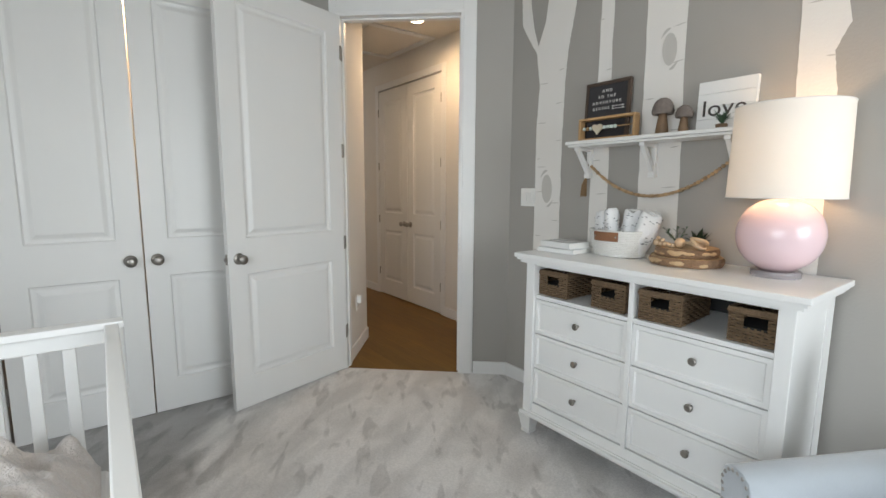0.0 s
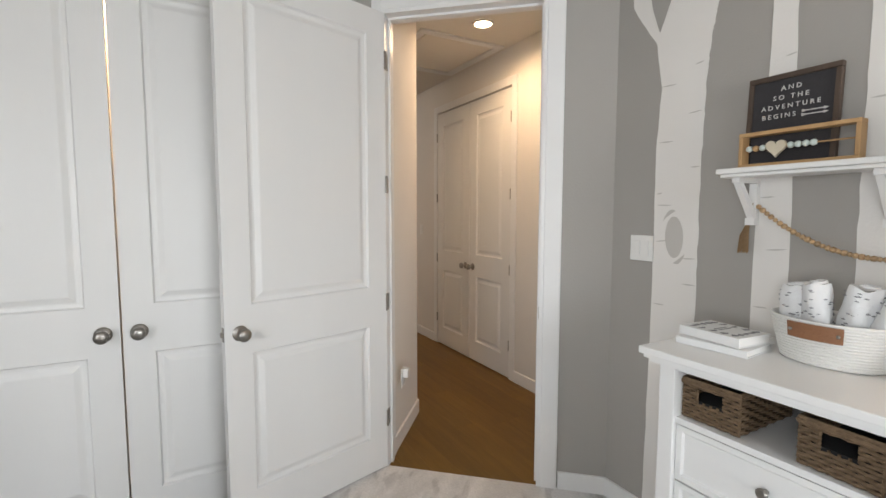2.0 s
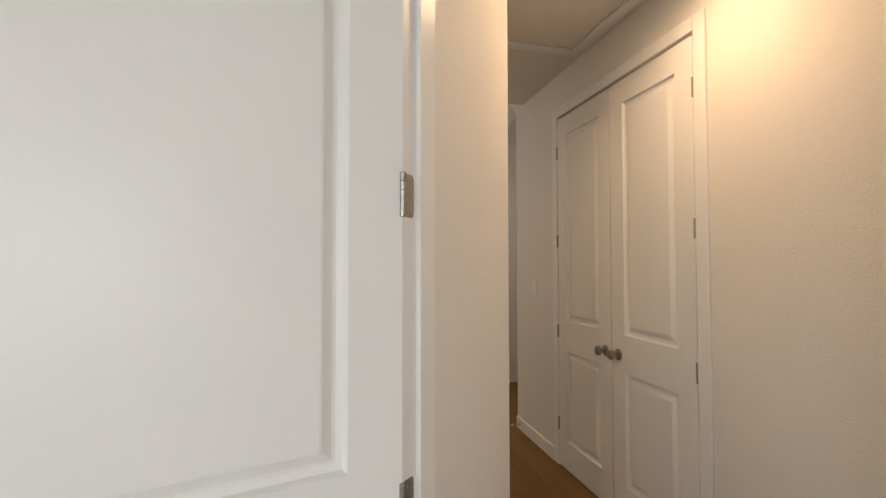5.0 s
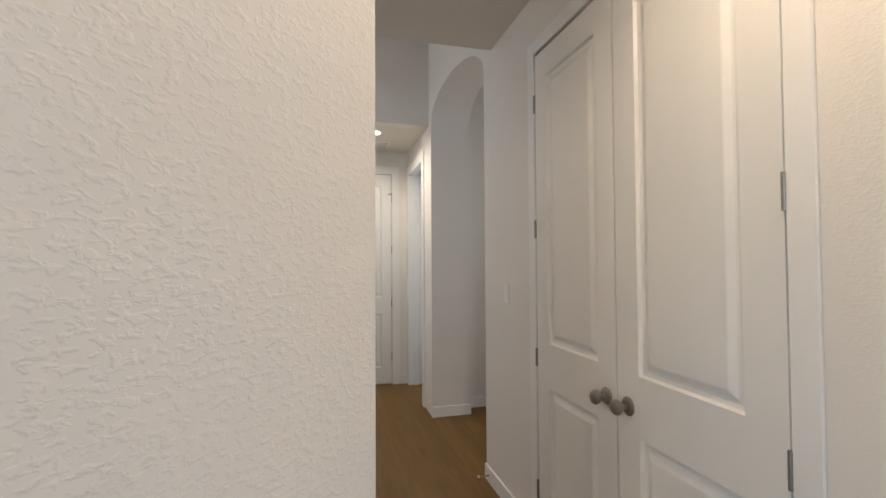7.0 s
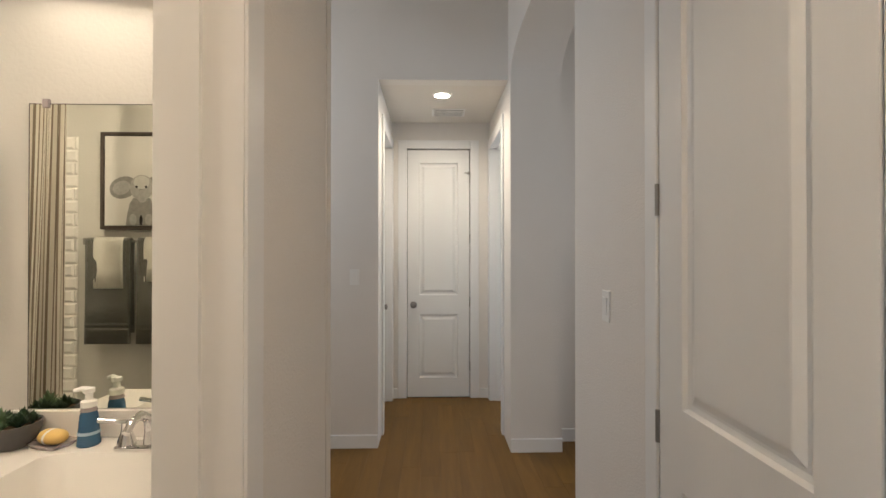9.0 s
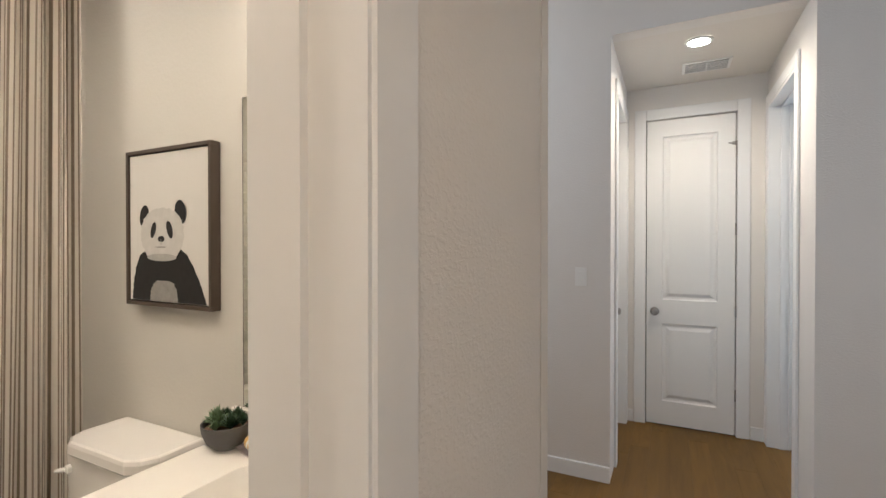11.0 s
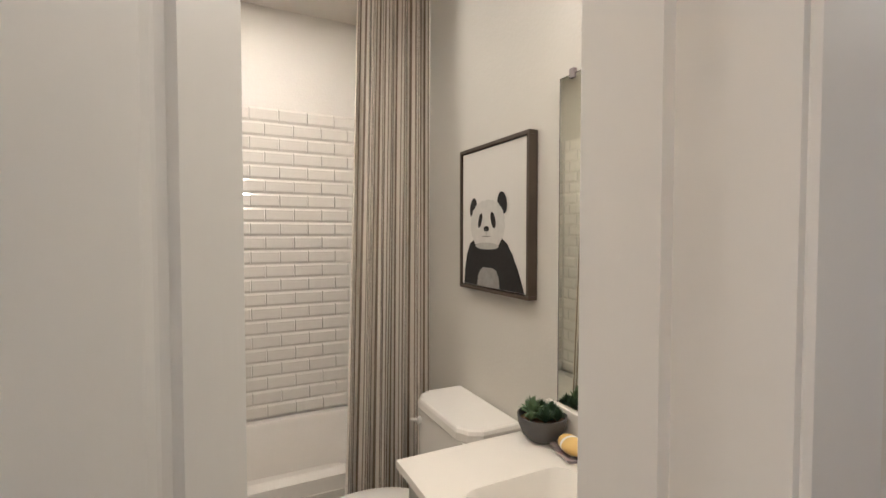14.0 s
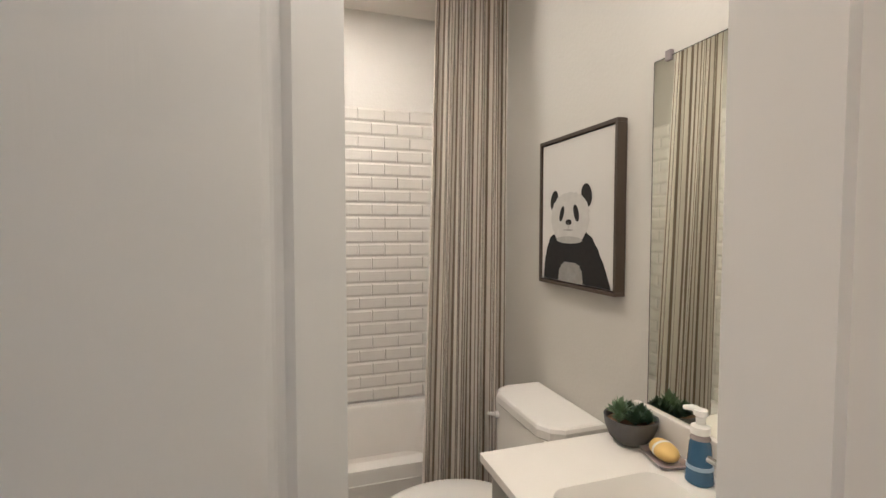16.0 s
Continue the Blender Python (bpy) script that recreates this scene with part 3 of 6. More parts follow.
tagged(part("strike_plate", bm, NICKEL, None, "", Matrix.Translation((1.957, 5.190, 0.915)) @ Matrix.Rotation(math.pi, 4, "Z") @ Matrix.Translation((-0.03, 0, 0))), "nickel strike plate on the door jamb", "strike plate", "", "structure")

# ---- lamps of the place, with added fills ----
def recessed(name, x, y, z, glowmat, watts, colour, r=0.075, wide=False):
    d = thing(name, pose(x, y, z), "lit white recessed ceiling light", "ceiling light")
    tr = bmesh.new()
    circ = lambda k, z: [(r * k * math.cos(2 * math.pi * q / 40), r * k * math.sin(2 * math.pi * q / 40), z) for q in range(40)]
    vs = [[tr.verts.new(p) for p in circ(k, z)] for k, z in ((1.05, -0.0005), (1.03, -0.007), (0.84, -0.009), (0.80, -0.003))]
    for a, b in zip(vs, vs[1:]):
        for q in range(40):
            tr.faces.new((a[q], a[(q + 1) % 40], b[(q + 1) % 40], b[q]))
    part("trim_ring", tr, PLASTIC, d, "", None, True)
    part("lens", lathe([(0.0, -0.004), (r * 0.8, -0.004), (r * 0.8, -0.0065), (0.0, -0.0085)], 36), glowmat, d, "glowing frosted lens", None, True)
    if wide:
        L = new(name + "_light", bpy.data.lights.new(name, "AREA"))
        L.data.shape, L.data.size = "DISK", 2 * r * 0.8
    else:
        L = new(name + "_light", bpy.data.lights.new(name, "SPOT"))
        L.data.spot_size, L.data.spot_blend, L.data.shadow_soft_size = radians(176), 1.0, 0.06
    L.data.energy, L.data.color = watts, colour
    L.matrix_world = look((x, y, z - (0.012 if wide else 0.06)), (x, y + 0.001, z - 1))
    return d


recessed("ceiling_light", 2.578, 4.18, HH, LAMPGLOW, 50, WARM)
recessed("ceiling_light", 2.462, 8.10, HF, FARGLOW, 44, (1.0, 0.80, 0.57))
recessed("ceiling_light", 0.10, 5.12, HF, FARGLOW, 10, BATH, wide=True)
# second bathroom light, added out of view to brighten curtain and walls
recessed("ceiling_light", 1.0, 4.85, HF, FARGLOW, 34, BATH)
area("vanity_light", (1.55, 5.66, 2.25), (1.45, 4.9, 1.0), 0.6, 0.08, 3.5, BATH)
# added fill for the tall middle space, its source unknown
area("great_room_fill", (0.2, 6.9, 2.6), (3.0, 6.9, 1.2), 1.2, 1.2, 15, (1.0, 0.96, 0.90))
# added fill for the room past the arch, its source unknown
area("arch_room_fill", (4.8, 6.9, 2.0), (3.2, 6.9, 1.4), 1.0, 1.4, 9, (1.0, 0.94, 0.86))
bulb("closet_lamp", (0.41, 3.95, 2.45), 22, WARM)

# ---- bedroom things ----
def trunk(name, left, right, label):
    """left and right: (y, z) edges of a birch from the floor up, slightly wavering."""
    rnd = random.Random(len(name) + int(left[0][0] * 100))

    def fine(edge):
        out = []
        for (y0, z0), (y1, z1) in zip(edge, edge[1:]):
            for k in range(12):
                f = k / 12
                out.append((y0 + (y1 - y0) * f + rnd.uniform(-0.0025, 0.0025), z0 + (z1 - z0) * f))
        return out + [edge[-1]]

    bm = bmesh.new()
    a, b = fine(left), fine(right)
    for (p, q), (r, s) in zip(zip(a, a[1:]), zip(b, b[1:])):
        bm.faces.new([bm.verts.new((CX - 0.002, *v)) for v in (p, q, s, r)])
    bmesh.ops.remove_doubles(bm, verts=bm.verts[:], dist=0.0002)
    tree = tagged(part("birch_mural", bm, BIRCH), label, "wall painting", "birch tree mural", "")
    return tree


def mark(tree, y, z, w, h, tilt=0.0, taper=True):
    bm = bmesh.new()
    n = 10
    pts = [(-w / 2, 0)] + [(-w / 2 + w * k / n, h / 2 * math.sin(math.pi * k / n) * (1 if not taper else 1 - 0.5 * k / n)) for k in range(1, n)] + [(w / 2, 0)]
    pts += [(-w / 2 + w * k / n, -h / 2 * math.sin(math.pi * k / n)) for k in range(n - 1, 0, -1)]
    c, s = math.cos(tilt), math.sin(tilt)
    bm.faces.new([bm.verts.new((CX - 0.004, y + a * c - b * s, z + a * s + b * c)) for a, b in pts])
    return part("bark_mark", bm, BIRCHMARK, tree)


def knot(tree, y, z, w, h):
    """A painted eye in the bark: a tall oval with a bracket stroke above and below."""
    bm = bmesh.new()
    bm.faces.new([bm.verts.new((CX - 0.004, y + w / 2 * math.cos(a), z + h / 2 * math.sin(a) + 0.08 * w * math.cos(a))) for a in (2 * math.pi * k / 24 for k in range(24))])
    part("bark_knot", bm, BIRCHMARK, tree)
    for a0, a1, lift in ((38, 92, 0.32), (-142, -92, 0.28)):
        bm = bmesh.new()
        n = 12
        rim = []
        for k in range(n + 1):
            a = radians(a0 + (a1 - a0) * k / n)
            fat = 0.11 * w * math.sin(math.pi * k / n) + 0.001
            rim.append((w * (0.5 + lift) * math.cos(a), h * (0.5 + lift * 0.42) * math.sin(a), fat))
        for (p0, q0, f0), (p1, q1, f1) in zip(rim, rim[1:]):
            bm.faces.new([bm.verts.new((CX - 0.004, y + p, z + q)) for p, q in ((p0, q0 - f0), (p1, q1 - f1), (p1, q1 + f1), (p0, q0 + f0))])
        bmesh.ops.remove_doubles(bm, verts=bm.verts[:], dist=0.0001)
        part("bark_mark", bm, BIRCHMARK, tree)


T1 = trunk("birch_a", [(2.66, 0), (2.645, 1.1), (2.652, 1.7), (2.635, 1.95), (2.665, 2.15), (2.70, 2.20), (2.79, 2.34), (2.80, 2.50), (2.80, 2.77)], [(2.44, 0), (2.447, 1.14), (2.446, 1.67), (2.44, 1.95), (2.425, 2.12), (2.41, 2.20), (2.385, 2.34), (2.37, 2.50), (2.35, 2.77)], "white painted birch trunk forking on the greige wall")
part("fork_gap", (lambda bm: (bm.faces.new([bm.verts.new((CX - 0.004, y, z)) for y, z in ((2.652, 2.19), (2.60, 2.32), (2.575, 2.50), (2.57, 2.77), (2.72, 2.77), (2.72, 2.45), (2.69, 2.30))]), bm)[1])(bmesh.new()), GREIGE, T1)
T2 = trunk("birch_bb", [(2.24, 0), (2.239, 1.36), (2.218, 2.0), (2.21, 2.77)], [(2.12, 0), (2.124, 1.36), (2.14, 2.1), (2.13, 2.77)], "slim white painted birch trunk on the greige wall")
T3 = trunk("birch_ccc", [(1.945, 0), (1.947, 1.38), (1.95, 1.88), (1.955, 2.77)], [(1.735, 0), (1.739, 1.38), (1.752, 1.88), (1.755, 2.77)], "broad white painted birch trunk on the greige wall")
T4 = trunk("birch_dddd", [(1.31, 0), (1.309, 1.71), (1.317, 2.0), (1.32, 2.77)], [(1.175, 0), (1.182, 1.70), (1.20, 1.84), (1.16, 1.93), (1.10, 2.0), (0.99, 2.77)], "white painted birch trunk forking on the greige wall")
knot(T1, 2.55, 1.323, 0.082, 0.175)
knot(T3, 1.828, 1.985, 0.07, 0.15)
mk = random.Random(11)
for tree, y0, y1, z0, z1, n in ((T1, 2.45, 2.64, 1.0, 2.1, 11), (T2, 2.13, 2.23, 1.0, 2.7, 9), (T3, 1.75, 1.94, 1.05, 2.7, 12), (T4, 1.19, 1.30, 1.1, 2.6, 9)):
    for k in range(n):
        z = z0 + (z1 - z0) * (k + mk.random() * 0.6) / n
        w = 0.03 + 0.05 * mk.random()
        y = y0 + w / 2 if mk.random() < 0.5 else y1 - w / 2
        mark(tree, y, z, w, 0.006, radians(mk.uniform(-8, 8)))

# light switch by the corner
def switch_plate(name, m, gangs, label, rocker=True):
    d = thing(name, m, label, "light switch")
    w = 0.07 if gangs == 1 else 0.116
    part("plate", box(-w / 2, w / 2, -0.006, 0, -0.0575, 0.0575, 0.002), PLASTIC, d)
    for g in range(gangs):
        x = 0 if gangs == 1 else (-0.023 if g == 0 else 0.023)
        bm = box(x - 0.0165, x + 0.0165, -0.0095, -0.005, -0.033, 0.033, 0.0015)
        bmesh.ops.rotate(bm, verts=bm.verts[:], cent=(x, -0.006, 0), matrix=Matrix.Rotation(radians(3), 3, "X"))
        part("rocker", bm, PLASTIC, d)
    return d


switch_plate("light_switch", Matrix.Translation((CX, 2.706, 1.268)) @ Matrix.Rotation(radians(-90), 4, "Z"), 2, "white double rocker light switch on the wall")


# dresser
def dresser(m):
    d = thing("dresser", m, "white painted wooden dresser with six drawers and open cubbies", "dresser")
    W, D, H = 1.248, 0.50, 0.99
    # local: x along the front from the far end, y depth into the wall, z up; front face at y=0.06
    f = 0.062
    bm = box(0, W, 0.0, D, H - 0.024, H, 0.004)
    add_box(bm, 0.012, W - 0.012, 0.012, D, H - 0.036, H - 0.024)
    add_box(bm, 0.024, W - 0.024, 0.026, D, H - 0.05, H - 0.036)
    part("top", bm, WHITE, d)
    for x0 in (0.045, W - 0.045 - 0.052):
        bm = box(x0, x0 + 0.052, f - 0.012, f + 0.045, 0.12, H - 0.05, 0.003)
        part("corner_post", bm, WHITE, d)
    for x0 in (0.05, W - 0.05 - 0.02):
        bm = bmesh.new()
        add_box(bm, x0 + 0.004, x0 + 0.016, f + 0.045, D - 0.045, 0.13, H - 0.05)
        for a, b, c, e in ((f + 0.045, D - 0.085, H - 0.11, H - 0.05), (f + 0.045, D - 0.085, 0.13, 0.21), (D - 0.0845, D - 0.0, 0.1295, H - 0.0505)):
            add_box(bm, x0, x0 + 0.02, a, b, c, e)
        part("side_panel", bm, WHITE, d)
    # back board blackened for the deep shade in the cubbies
    part("back_panel", box(0.07, W - 0.07, D - 0.02, D - 0.008, 0.13, H - 0.05), BLACK, d, "back board of the cubbies, blackened for their shade")
    part("cubby_shelf", box(0.07, W - 0.07, f, D - 0.02, 0.755, 0.775, 0.002), WHITE, d)
    part("top_rail", box(0.097, W - 0.097, f, f + 0.02, 0.925, H - 0.05), WHITE, d)
    mid = 0.628
    part("divider", box(mid - 0.011, mid + 0.011, f - 0.002, D - 0.02, 0.17, 0.93, 0.002), WHITE, d)
    bm = box(0.097, W - 0.097, f, f + 0.02, 0.125, 0.185, 0.002)
    add_box(bm, 0.097, W - 0.097, f - 0.008, f, 0.120, 0.138)
    part("base_rail", bm, WHITE, d)
    bm = box(0.03, W - 0.03, f - 0.028, D - 0.005, 0.112, 0.132, 0.006)
    part("base_moulding", bm, WHITE, d)
    for x in (0.07, W - 0.07):
        for y in (f + 0.012, D - 0.05):
            bm = bmesh.new()
            for z, r in ((0.006, 0.024), (0.018, 0.03), (0.03, 0.027), (0.112, 0.042)):
                bm.verts.ensure_lookup_table()
                vs = [bm.verts.new((x + a * r, y + b * r, z)) for a, b in ((-1, -1), (1, -1), (1, 1), (-1, 1))]
                if z > 0.01:
                    for k in range(4):
                        bm.faces.new((prev[k], prev[(k + 1) % 4], vs[(k + 1) % 4], vs[k]))
                else:
                    bm.faces.new(vs[::-1])
                prev = vs
            bm.faces.new(prev)
            part("foot", bm, WHITE, d)
    for x0, x1 in ((0.100, mid - 0.013), (mid + 0.013, W - 0.100)):
        # black sheet as the shade behind the drawer fronts
        part("drawer_gap_shade", box(x0 - 0.002, x1 + 0.002, f + 0.022, f + 0.03, 0.186, 0.754), BLACK, d, "black sheet standing for the shade behind the drawers")
        for z0, z1 in ((0.192, 0.378), (0.384, 0.566), (0.572, 0.751)):
            bm = bmesh.new()
            yy = f + 0.004
            loops = []
            for i, y in ((0.0, yy + 0.018), (0.0, yy), (0.018, yy), (0.024, yy + 0.008), (0.030, yy + 0.0085)):
                loops.append([bm.verts.new(p) for p in ((x0 + i, y, z0 + i), (x1 - i, y, z0 + i), (x1 - i, y, z1 - i), (x0 + i, y, z1 - i))])
            for a, b in zip(loops, loops[1:]):
                for k in range(4):
                    bm.faces.new((a[k], a[(k + 1) % 4], b[(k + 1) % 4], b[k]))
            bm.faces.new(loops[-1])
            dr = part("drawer", bm, WHITE, d)
            kn = lathe([(0.0, 0), (0.008, 0), (0.007, 0.010), (0.0085, 0.014), (0.0155, 0.020), (0.016, 0.024), (0.012, 0.029), (0.0, 0.0305)], 24)
            part("knob", kn, NICKEL, dr, "small round brushed nickel knob", Matrix.Translation(((x0 + x1) / 2, yy + 0.008, (z0 + z1) / 2 + 0.005)) @ Matrix.Rotation(radians(90), 4, "X"), True)
    return d


MDR = Matrix.Translation((1.938, 2.306, 0.006)) @ Matrix.Rotation(radians(-90), 4, "Z")
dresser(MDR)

WICKER = wood_material("brown_wicker", (0.062, 0.038, 0.020), (0.25, 0.160, 0.090), 0.75, 6.0, (3, 3, 3), 0.1)


def wicker_basket(m, w=0.168, dpt=0.30, h=0.128):
    """A woven basket: stakes with strands that pass in front and behind, a rolled rim and a handle hole in the front."""
    d = thing("wicker_basket", m, "brown woven wicker storage basket in a dresser cubby", "basket", "baskets in the dresser")
    bm = bmesh.new()
    add_box(bm, -w / 2 + 0.006, w / 2 - 0.006, 0.008, dpt - 0.008, 0, 0.006)
    rows = 11
    for r in range(rows):
        z = 0.006 + (h - 0.016) * r / (rows - 1)
        hole = 0.062 < z < 0.100
        for sidekey in range(4):
            n = 9 if sidekey % 2 == 0 else 12
            pts = []
            for k in range(n * 2 + 1):
                f = k / (n * 2)
                bulge = 0.0035 * (1 if (k // 2 + r) % 2 else -1) * (k % 2)
                if sidekey == 0:
                    p = (-w / 2 + w * f, bulge, z)
                elif sidekey == 1:
                    p = (w / 2 + bulge, dpt * f, z)
                elif sidekey == 2:
                    p = (w / 2 - w * f, dpt + bulge, z)
                else:
                    p = (-w / 2 + bulge, dpt * (1 - f), z)
                pts.append(p)
            runs = [pts]
            if hole and sidekey == 0:
                runs = [[p for p in pts if p[0] < -0.029], [p for p in pts if p[0] > 0.029]]
            for run in runs:
                if len(run) > 1:
                    add_tube(bm, run, 0.0052, 5)
    for k in range(9):
        f = k / 8
        x = -w / 2 + w * f
        z1 = h - 0.012
        if abs(x) < 0.029:
            add_tube(bm, [(x, 0.003, 0), (x, 0.003, 0.06)], 0.004, 5)
        else:
            add_tube(bm, [(x, 0.003, 0), (x, 0.003, z1)], 0.004, 5)
    tagged(part("woven_body", bm, WICKER, d), "", "", "", "stuff")
    bm = bmesh.new()
    for off, zz in ((0.0, h - 0.006), (0.003, h - 0.014)):
        add_tube(bm, [(-w / 2 - off, -off, zz), (w / 2 + off, -off, zz), (w / 2 + off, dpt + off, zz), (-w / 2 - off, dpt + off, zz), (-w / 2 - off, -off, zz)], 0.0065, 6)
    part("rim", bm, WICKER, d)
    # black block as the shade inside the basket
    part("lining", box(-w / 2 + 0.008, w / 2 - 0.008, 0.010, dpt - 0.01, 0.007, 0.06), BLACK, d, "black block standing for the shade inside the basket")
    return d


MS = MDR @ Matrix.Translation((0, 0.085, 0.7765))
bk = wicker_basket(MS @ Matrix.Translation((0.188, 0.005, 0)))
for bx, by, rot in ((0.502, 0.0, -3), (0.742, -0.004, 4), (1.080, 0.0, 0)):
    copy_thing(bk, MS @ Matrix.Translation((bx, by, 0)) @ Matrix.Rotation(radians(rot), 4, "Z"))

# table lamp
PINK = material("pink_ceramic_glaze", (0.80, 0.60, 0.63), 0.24, vary=0.03, coat=0.2)
SHADE = bpy.data.materials.new("white_linen_shade")
SHADE.use_nodes = True
snt, sb = nodes_of(SHADE)
sb.inputs["Base Color"].default_value, sb.inputs["Roughness"].default_value = (0.86, 0.82, 0.76, 1), 0.9
stl = snt.nodes.new("ShaderNodeBsdfTranslucent")
stl.inputs[0].default_value = (0.95, 0.90, 0.82, 1)
smx = snt.nodes.new("ShaderNodeMixShader")
smx.inputs[0].default_value = 0.075
snt.links.new(sb.outputs[0], smx.inputs[1])
snt.links.new(stl.outputs[0], smx.inputs[2])
snt.links.new(smx.outputs[0], snt.nodes["Material Output"].inputs[0])
ACRYLIC = bpy.data.materials.new("clear_acrylic")
ACRYLIC.use_nodes = True
nodes_of(ACRYLIC)[1].inputs["Transmission Weight"].default_value = 0.6
nodes_of(ACRYLIC)[1].inputs["Roughness"].default_value = 0.02
nodes_of(ACRYLIC)[1].inputs["Base Color"].default_value = (0.72, 0.65, 0.66, 1)
LX, LY = 2.285, 1.262
lamp = thing("table_lamp", pose(LX, LY, 0.996), "lit table lamp with pink ceramic ball base and white drum shade", "lamp")
part("base_disc", lathe([(0, 0), (0.080, 0), (0.082, 0.003), (0.082, 0.021), (0.080, 0.024), (0, 0.024)], 48), ACRYLIC, lamp, "clear acrylic base disc", None, True)
ball = [(0.03, 0.0245), (0.055, 0.026)] + [(0.141 * math.cos(radians(a)) ** 0.8, 0.160 + 0.134 * math.sin(radians(a))) for a in range(-62, 76, 6)] + [(0.03, 0.2935), (0.0, 0.294)]
part("ball_base", lathe(ball, 48), PINK, lamp, "glossy pale pink ceramic ball", None, True)
part("neck", lathe([(0.012, 0.292), (0.012, 0.40), (0.0, 0.40)], 16), CHROME, lamp)
part("socket", lathe([(0.018, 0.33), (0.018, 0.39), (0.0, 0.392)], 16), CHROME, lamp)
sh = bmesh.new()
n = 64
for k in range(n):
    a, b = 2 * math.pi * k / n, 2 * math.pi * (k + 1) / n
    for r0, r1 in ((0.185, 0.177),):
        sh.faces.new([sh.verts.new(p) for p in ((r0 * math.cos(a), r0 * math.sin(a), 0.298), (r0 * math.cos(b), r0 * math.sin(b), 0.298), (r1 * math.cos(b), r1 * math.sin(b), 0.632), (r1 * math.cos(a), r1 * math.sin(a), 0.632))])
bmesh.ops.remove_doubles(sh, verts=sh.verts[:], dist=0.0005)
shade = part("shade", sh, SHADE, lamp, "white linen drum shade, lit from inside", None, True)
for z, r in ((0.298, 0.1855), (0.632, 0.1775)):
    rim = bmesh.new()
    add_tube(rim, [(r * math.cos(2 * math.pi * k / 48), r * math.sin(2 * math.pi * k / 48), z) for k in range(49)], 0.0022, 6)
    part("rim", rim, BIRCH, shade)
sp = bmesh.new()
for k in range(3):
    a = 2 * math.pi * k / 3
    add_tube(sp, [(0, 0, 0.625), (0.176 * math.cos(a), 0.176 * math.sin(a), 0.63)], 0.002, 6)
part("spider", sp, CHROME, shade)
part("finial", lathe([(0.004, 0.625), (0.011, 0.640), (0.013, 0.648), (0.009, 0.656), (0.0, 0.659)], 20), PLASTIC, lamp, "", None, True)
bulb("table_lamp_bulb", (LX, LY, 0.996 + 0.43), 3.4, (1.0, 0.68, 0.38), 0.035)

# shelf on brackets
shelf = thing("wall_shelf", pose(2.30, 2.295, 1.56), "white painted wooden wall shelf on three brackets", "shelf")
part("board", box(0.0, CX - 2.30 - 0.001, -0.85, 0.0, 0.0, 0.018, 0.004), WHITE, shelf)
part("edge_moulding", box(0.012, CX - 2.302, -0.84, -0.01, -0.012, -0.0005, 0.003), WHITE, shelf)
for yb in (-0.055, -0.43, -0.805):
    bm = bmesh.new()
    t = 0.013
    wx = CX - 2.30
    add_box(bm, wx - 0.022, wx - 0.001, yb - t, yb + t, -0.16, -0.012)
    add_box(bm, 0.03, wx - 0.022, yb - t, yb + t, -0.03, -0.0125)
    add_prism(bm, [(0.035, -0.031), (0.06, -0.031), (wx - 0.022, -0.125), (wx - 0.022, -0.155), (wx - 0.032, -0.155)], yb - t * 0.8, yb + t * 0.8)
    add_box(bm, wx - 0.036, wx - 0.0015, yb - t * 1.2, yb + t * 1.2, -0.178, -0.152)
    part("bracket", bm, WHITE, shelf)
SZ = 1.5785


def text_mesh(body, size, extrude=0.0015):
    cu = bpy.data.curves.new("lettering", "FONT")
    cu.body, cu.size, cu.extrude, cu.align_x, cu.align_y = body, size, extrude, "CENTER", "CENTER"
    cu.resolution_u = 3
    ob = bpy.data.objects.new("lettering", cu)
    me = bpy.data.meshes.new_from_object(ob)
    bpy.data.objects.remove(ob)
    return me


def lettering(body, size, mat, parent, at, extrude=0.0015, sx=1.0):
    me = text_mesh(body, size, extrude)
    me.materials.append(mat)
    ob = new("lettering", me)
    ob.parent = parent
    ob.matrix_basis = at @ Matrix.Diagonal((sx, 1, 1, 1))
    return ob


# local frames on the birch wall: x along the wall to the right as seen, y out of sight into the wall, z up
def on_wall(x, y, z, lean=0.0):
    return Matrix.Translation((x, y, z)) @ Matrix.Rotation(radians(-90), 4, "Z") @ Matrix.Rotation(radians(-lean), 4, "X")


UP = Matrix.Rotation(radians(90), 4, "X")
DARKWOOD = wood_material("dark_stained_wood", (0.045, 0.03, 0.022), (0.10, 0.065, 0.045), 0.6, 1.0, (8, 8, 1.5), 0.1)
FELT = material("charcoal_felt", (0.045, 0.042, 0.045), 0.95, vary=0.15, vary_scale=200, bump=0.4, bump_scale=300)
CHALK = material("white_letter_plastic", (0.62, 0.61, 0.59), 0.5, vary=0.02)
PINE = wood_material("pale_pine", (0.36, 0.20, 0.085), (0.55, 0.35, 0.17), 0.55, 1.0, (8, 8, 2), 0.1)
LBEAD = material("pale_mint_bead", (0.62, 0.70, 0.66), 0.5, vary=0.05)

board = thing("letter_board", on_wall(2.425, 2.262, SZ, 3) @ Matrix.Scale(0.98, 4), "charcoal letter board in a dark wood frame leaning on the shelf", "letter board")
part("felt_panel", box(0.012, 0.258, -0.008, 0.004, 0.012, 0.306, 0), FELT, board)
for a in ((0, 0.27, 0, 0.018), (0, 0.27, 0.300, 0.318)):
    part("frame_bar", box(a[0], a[1], -0.016, 0.008, a[2], a[3], 0.002), DARKWOOD, board)
for a in ((0, 0.016), (0.254, 0.27)):
    part("frame_bar", box(a[0], a[1], -0.0155, 0.0075, 0.0185, 0.2995, 0.002), DARKWOOD, board)
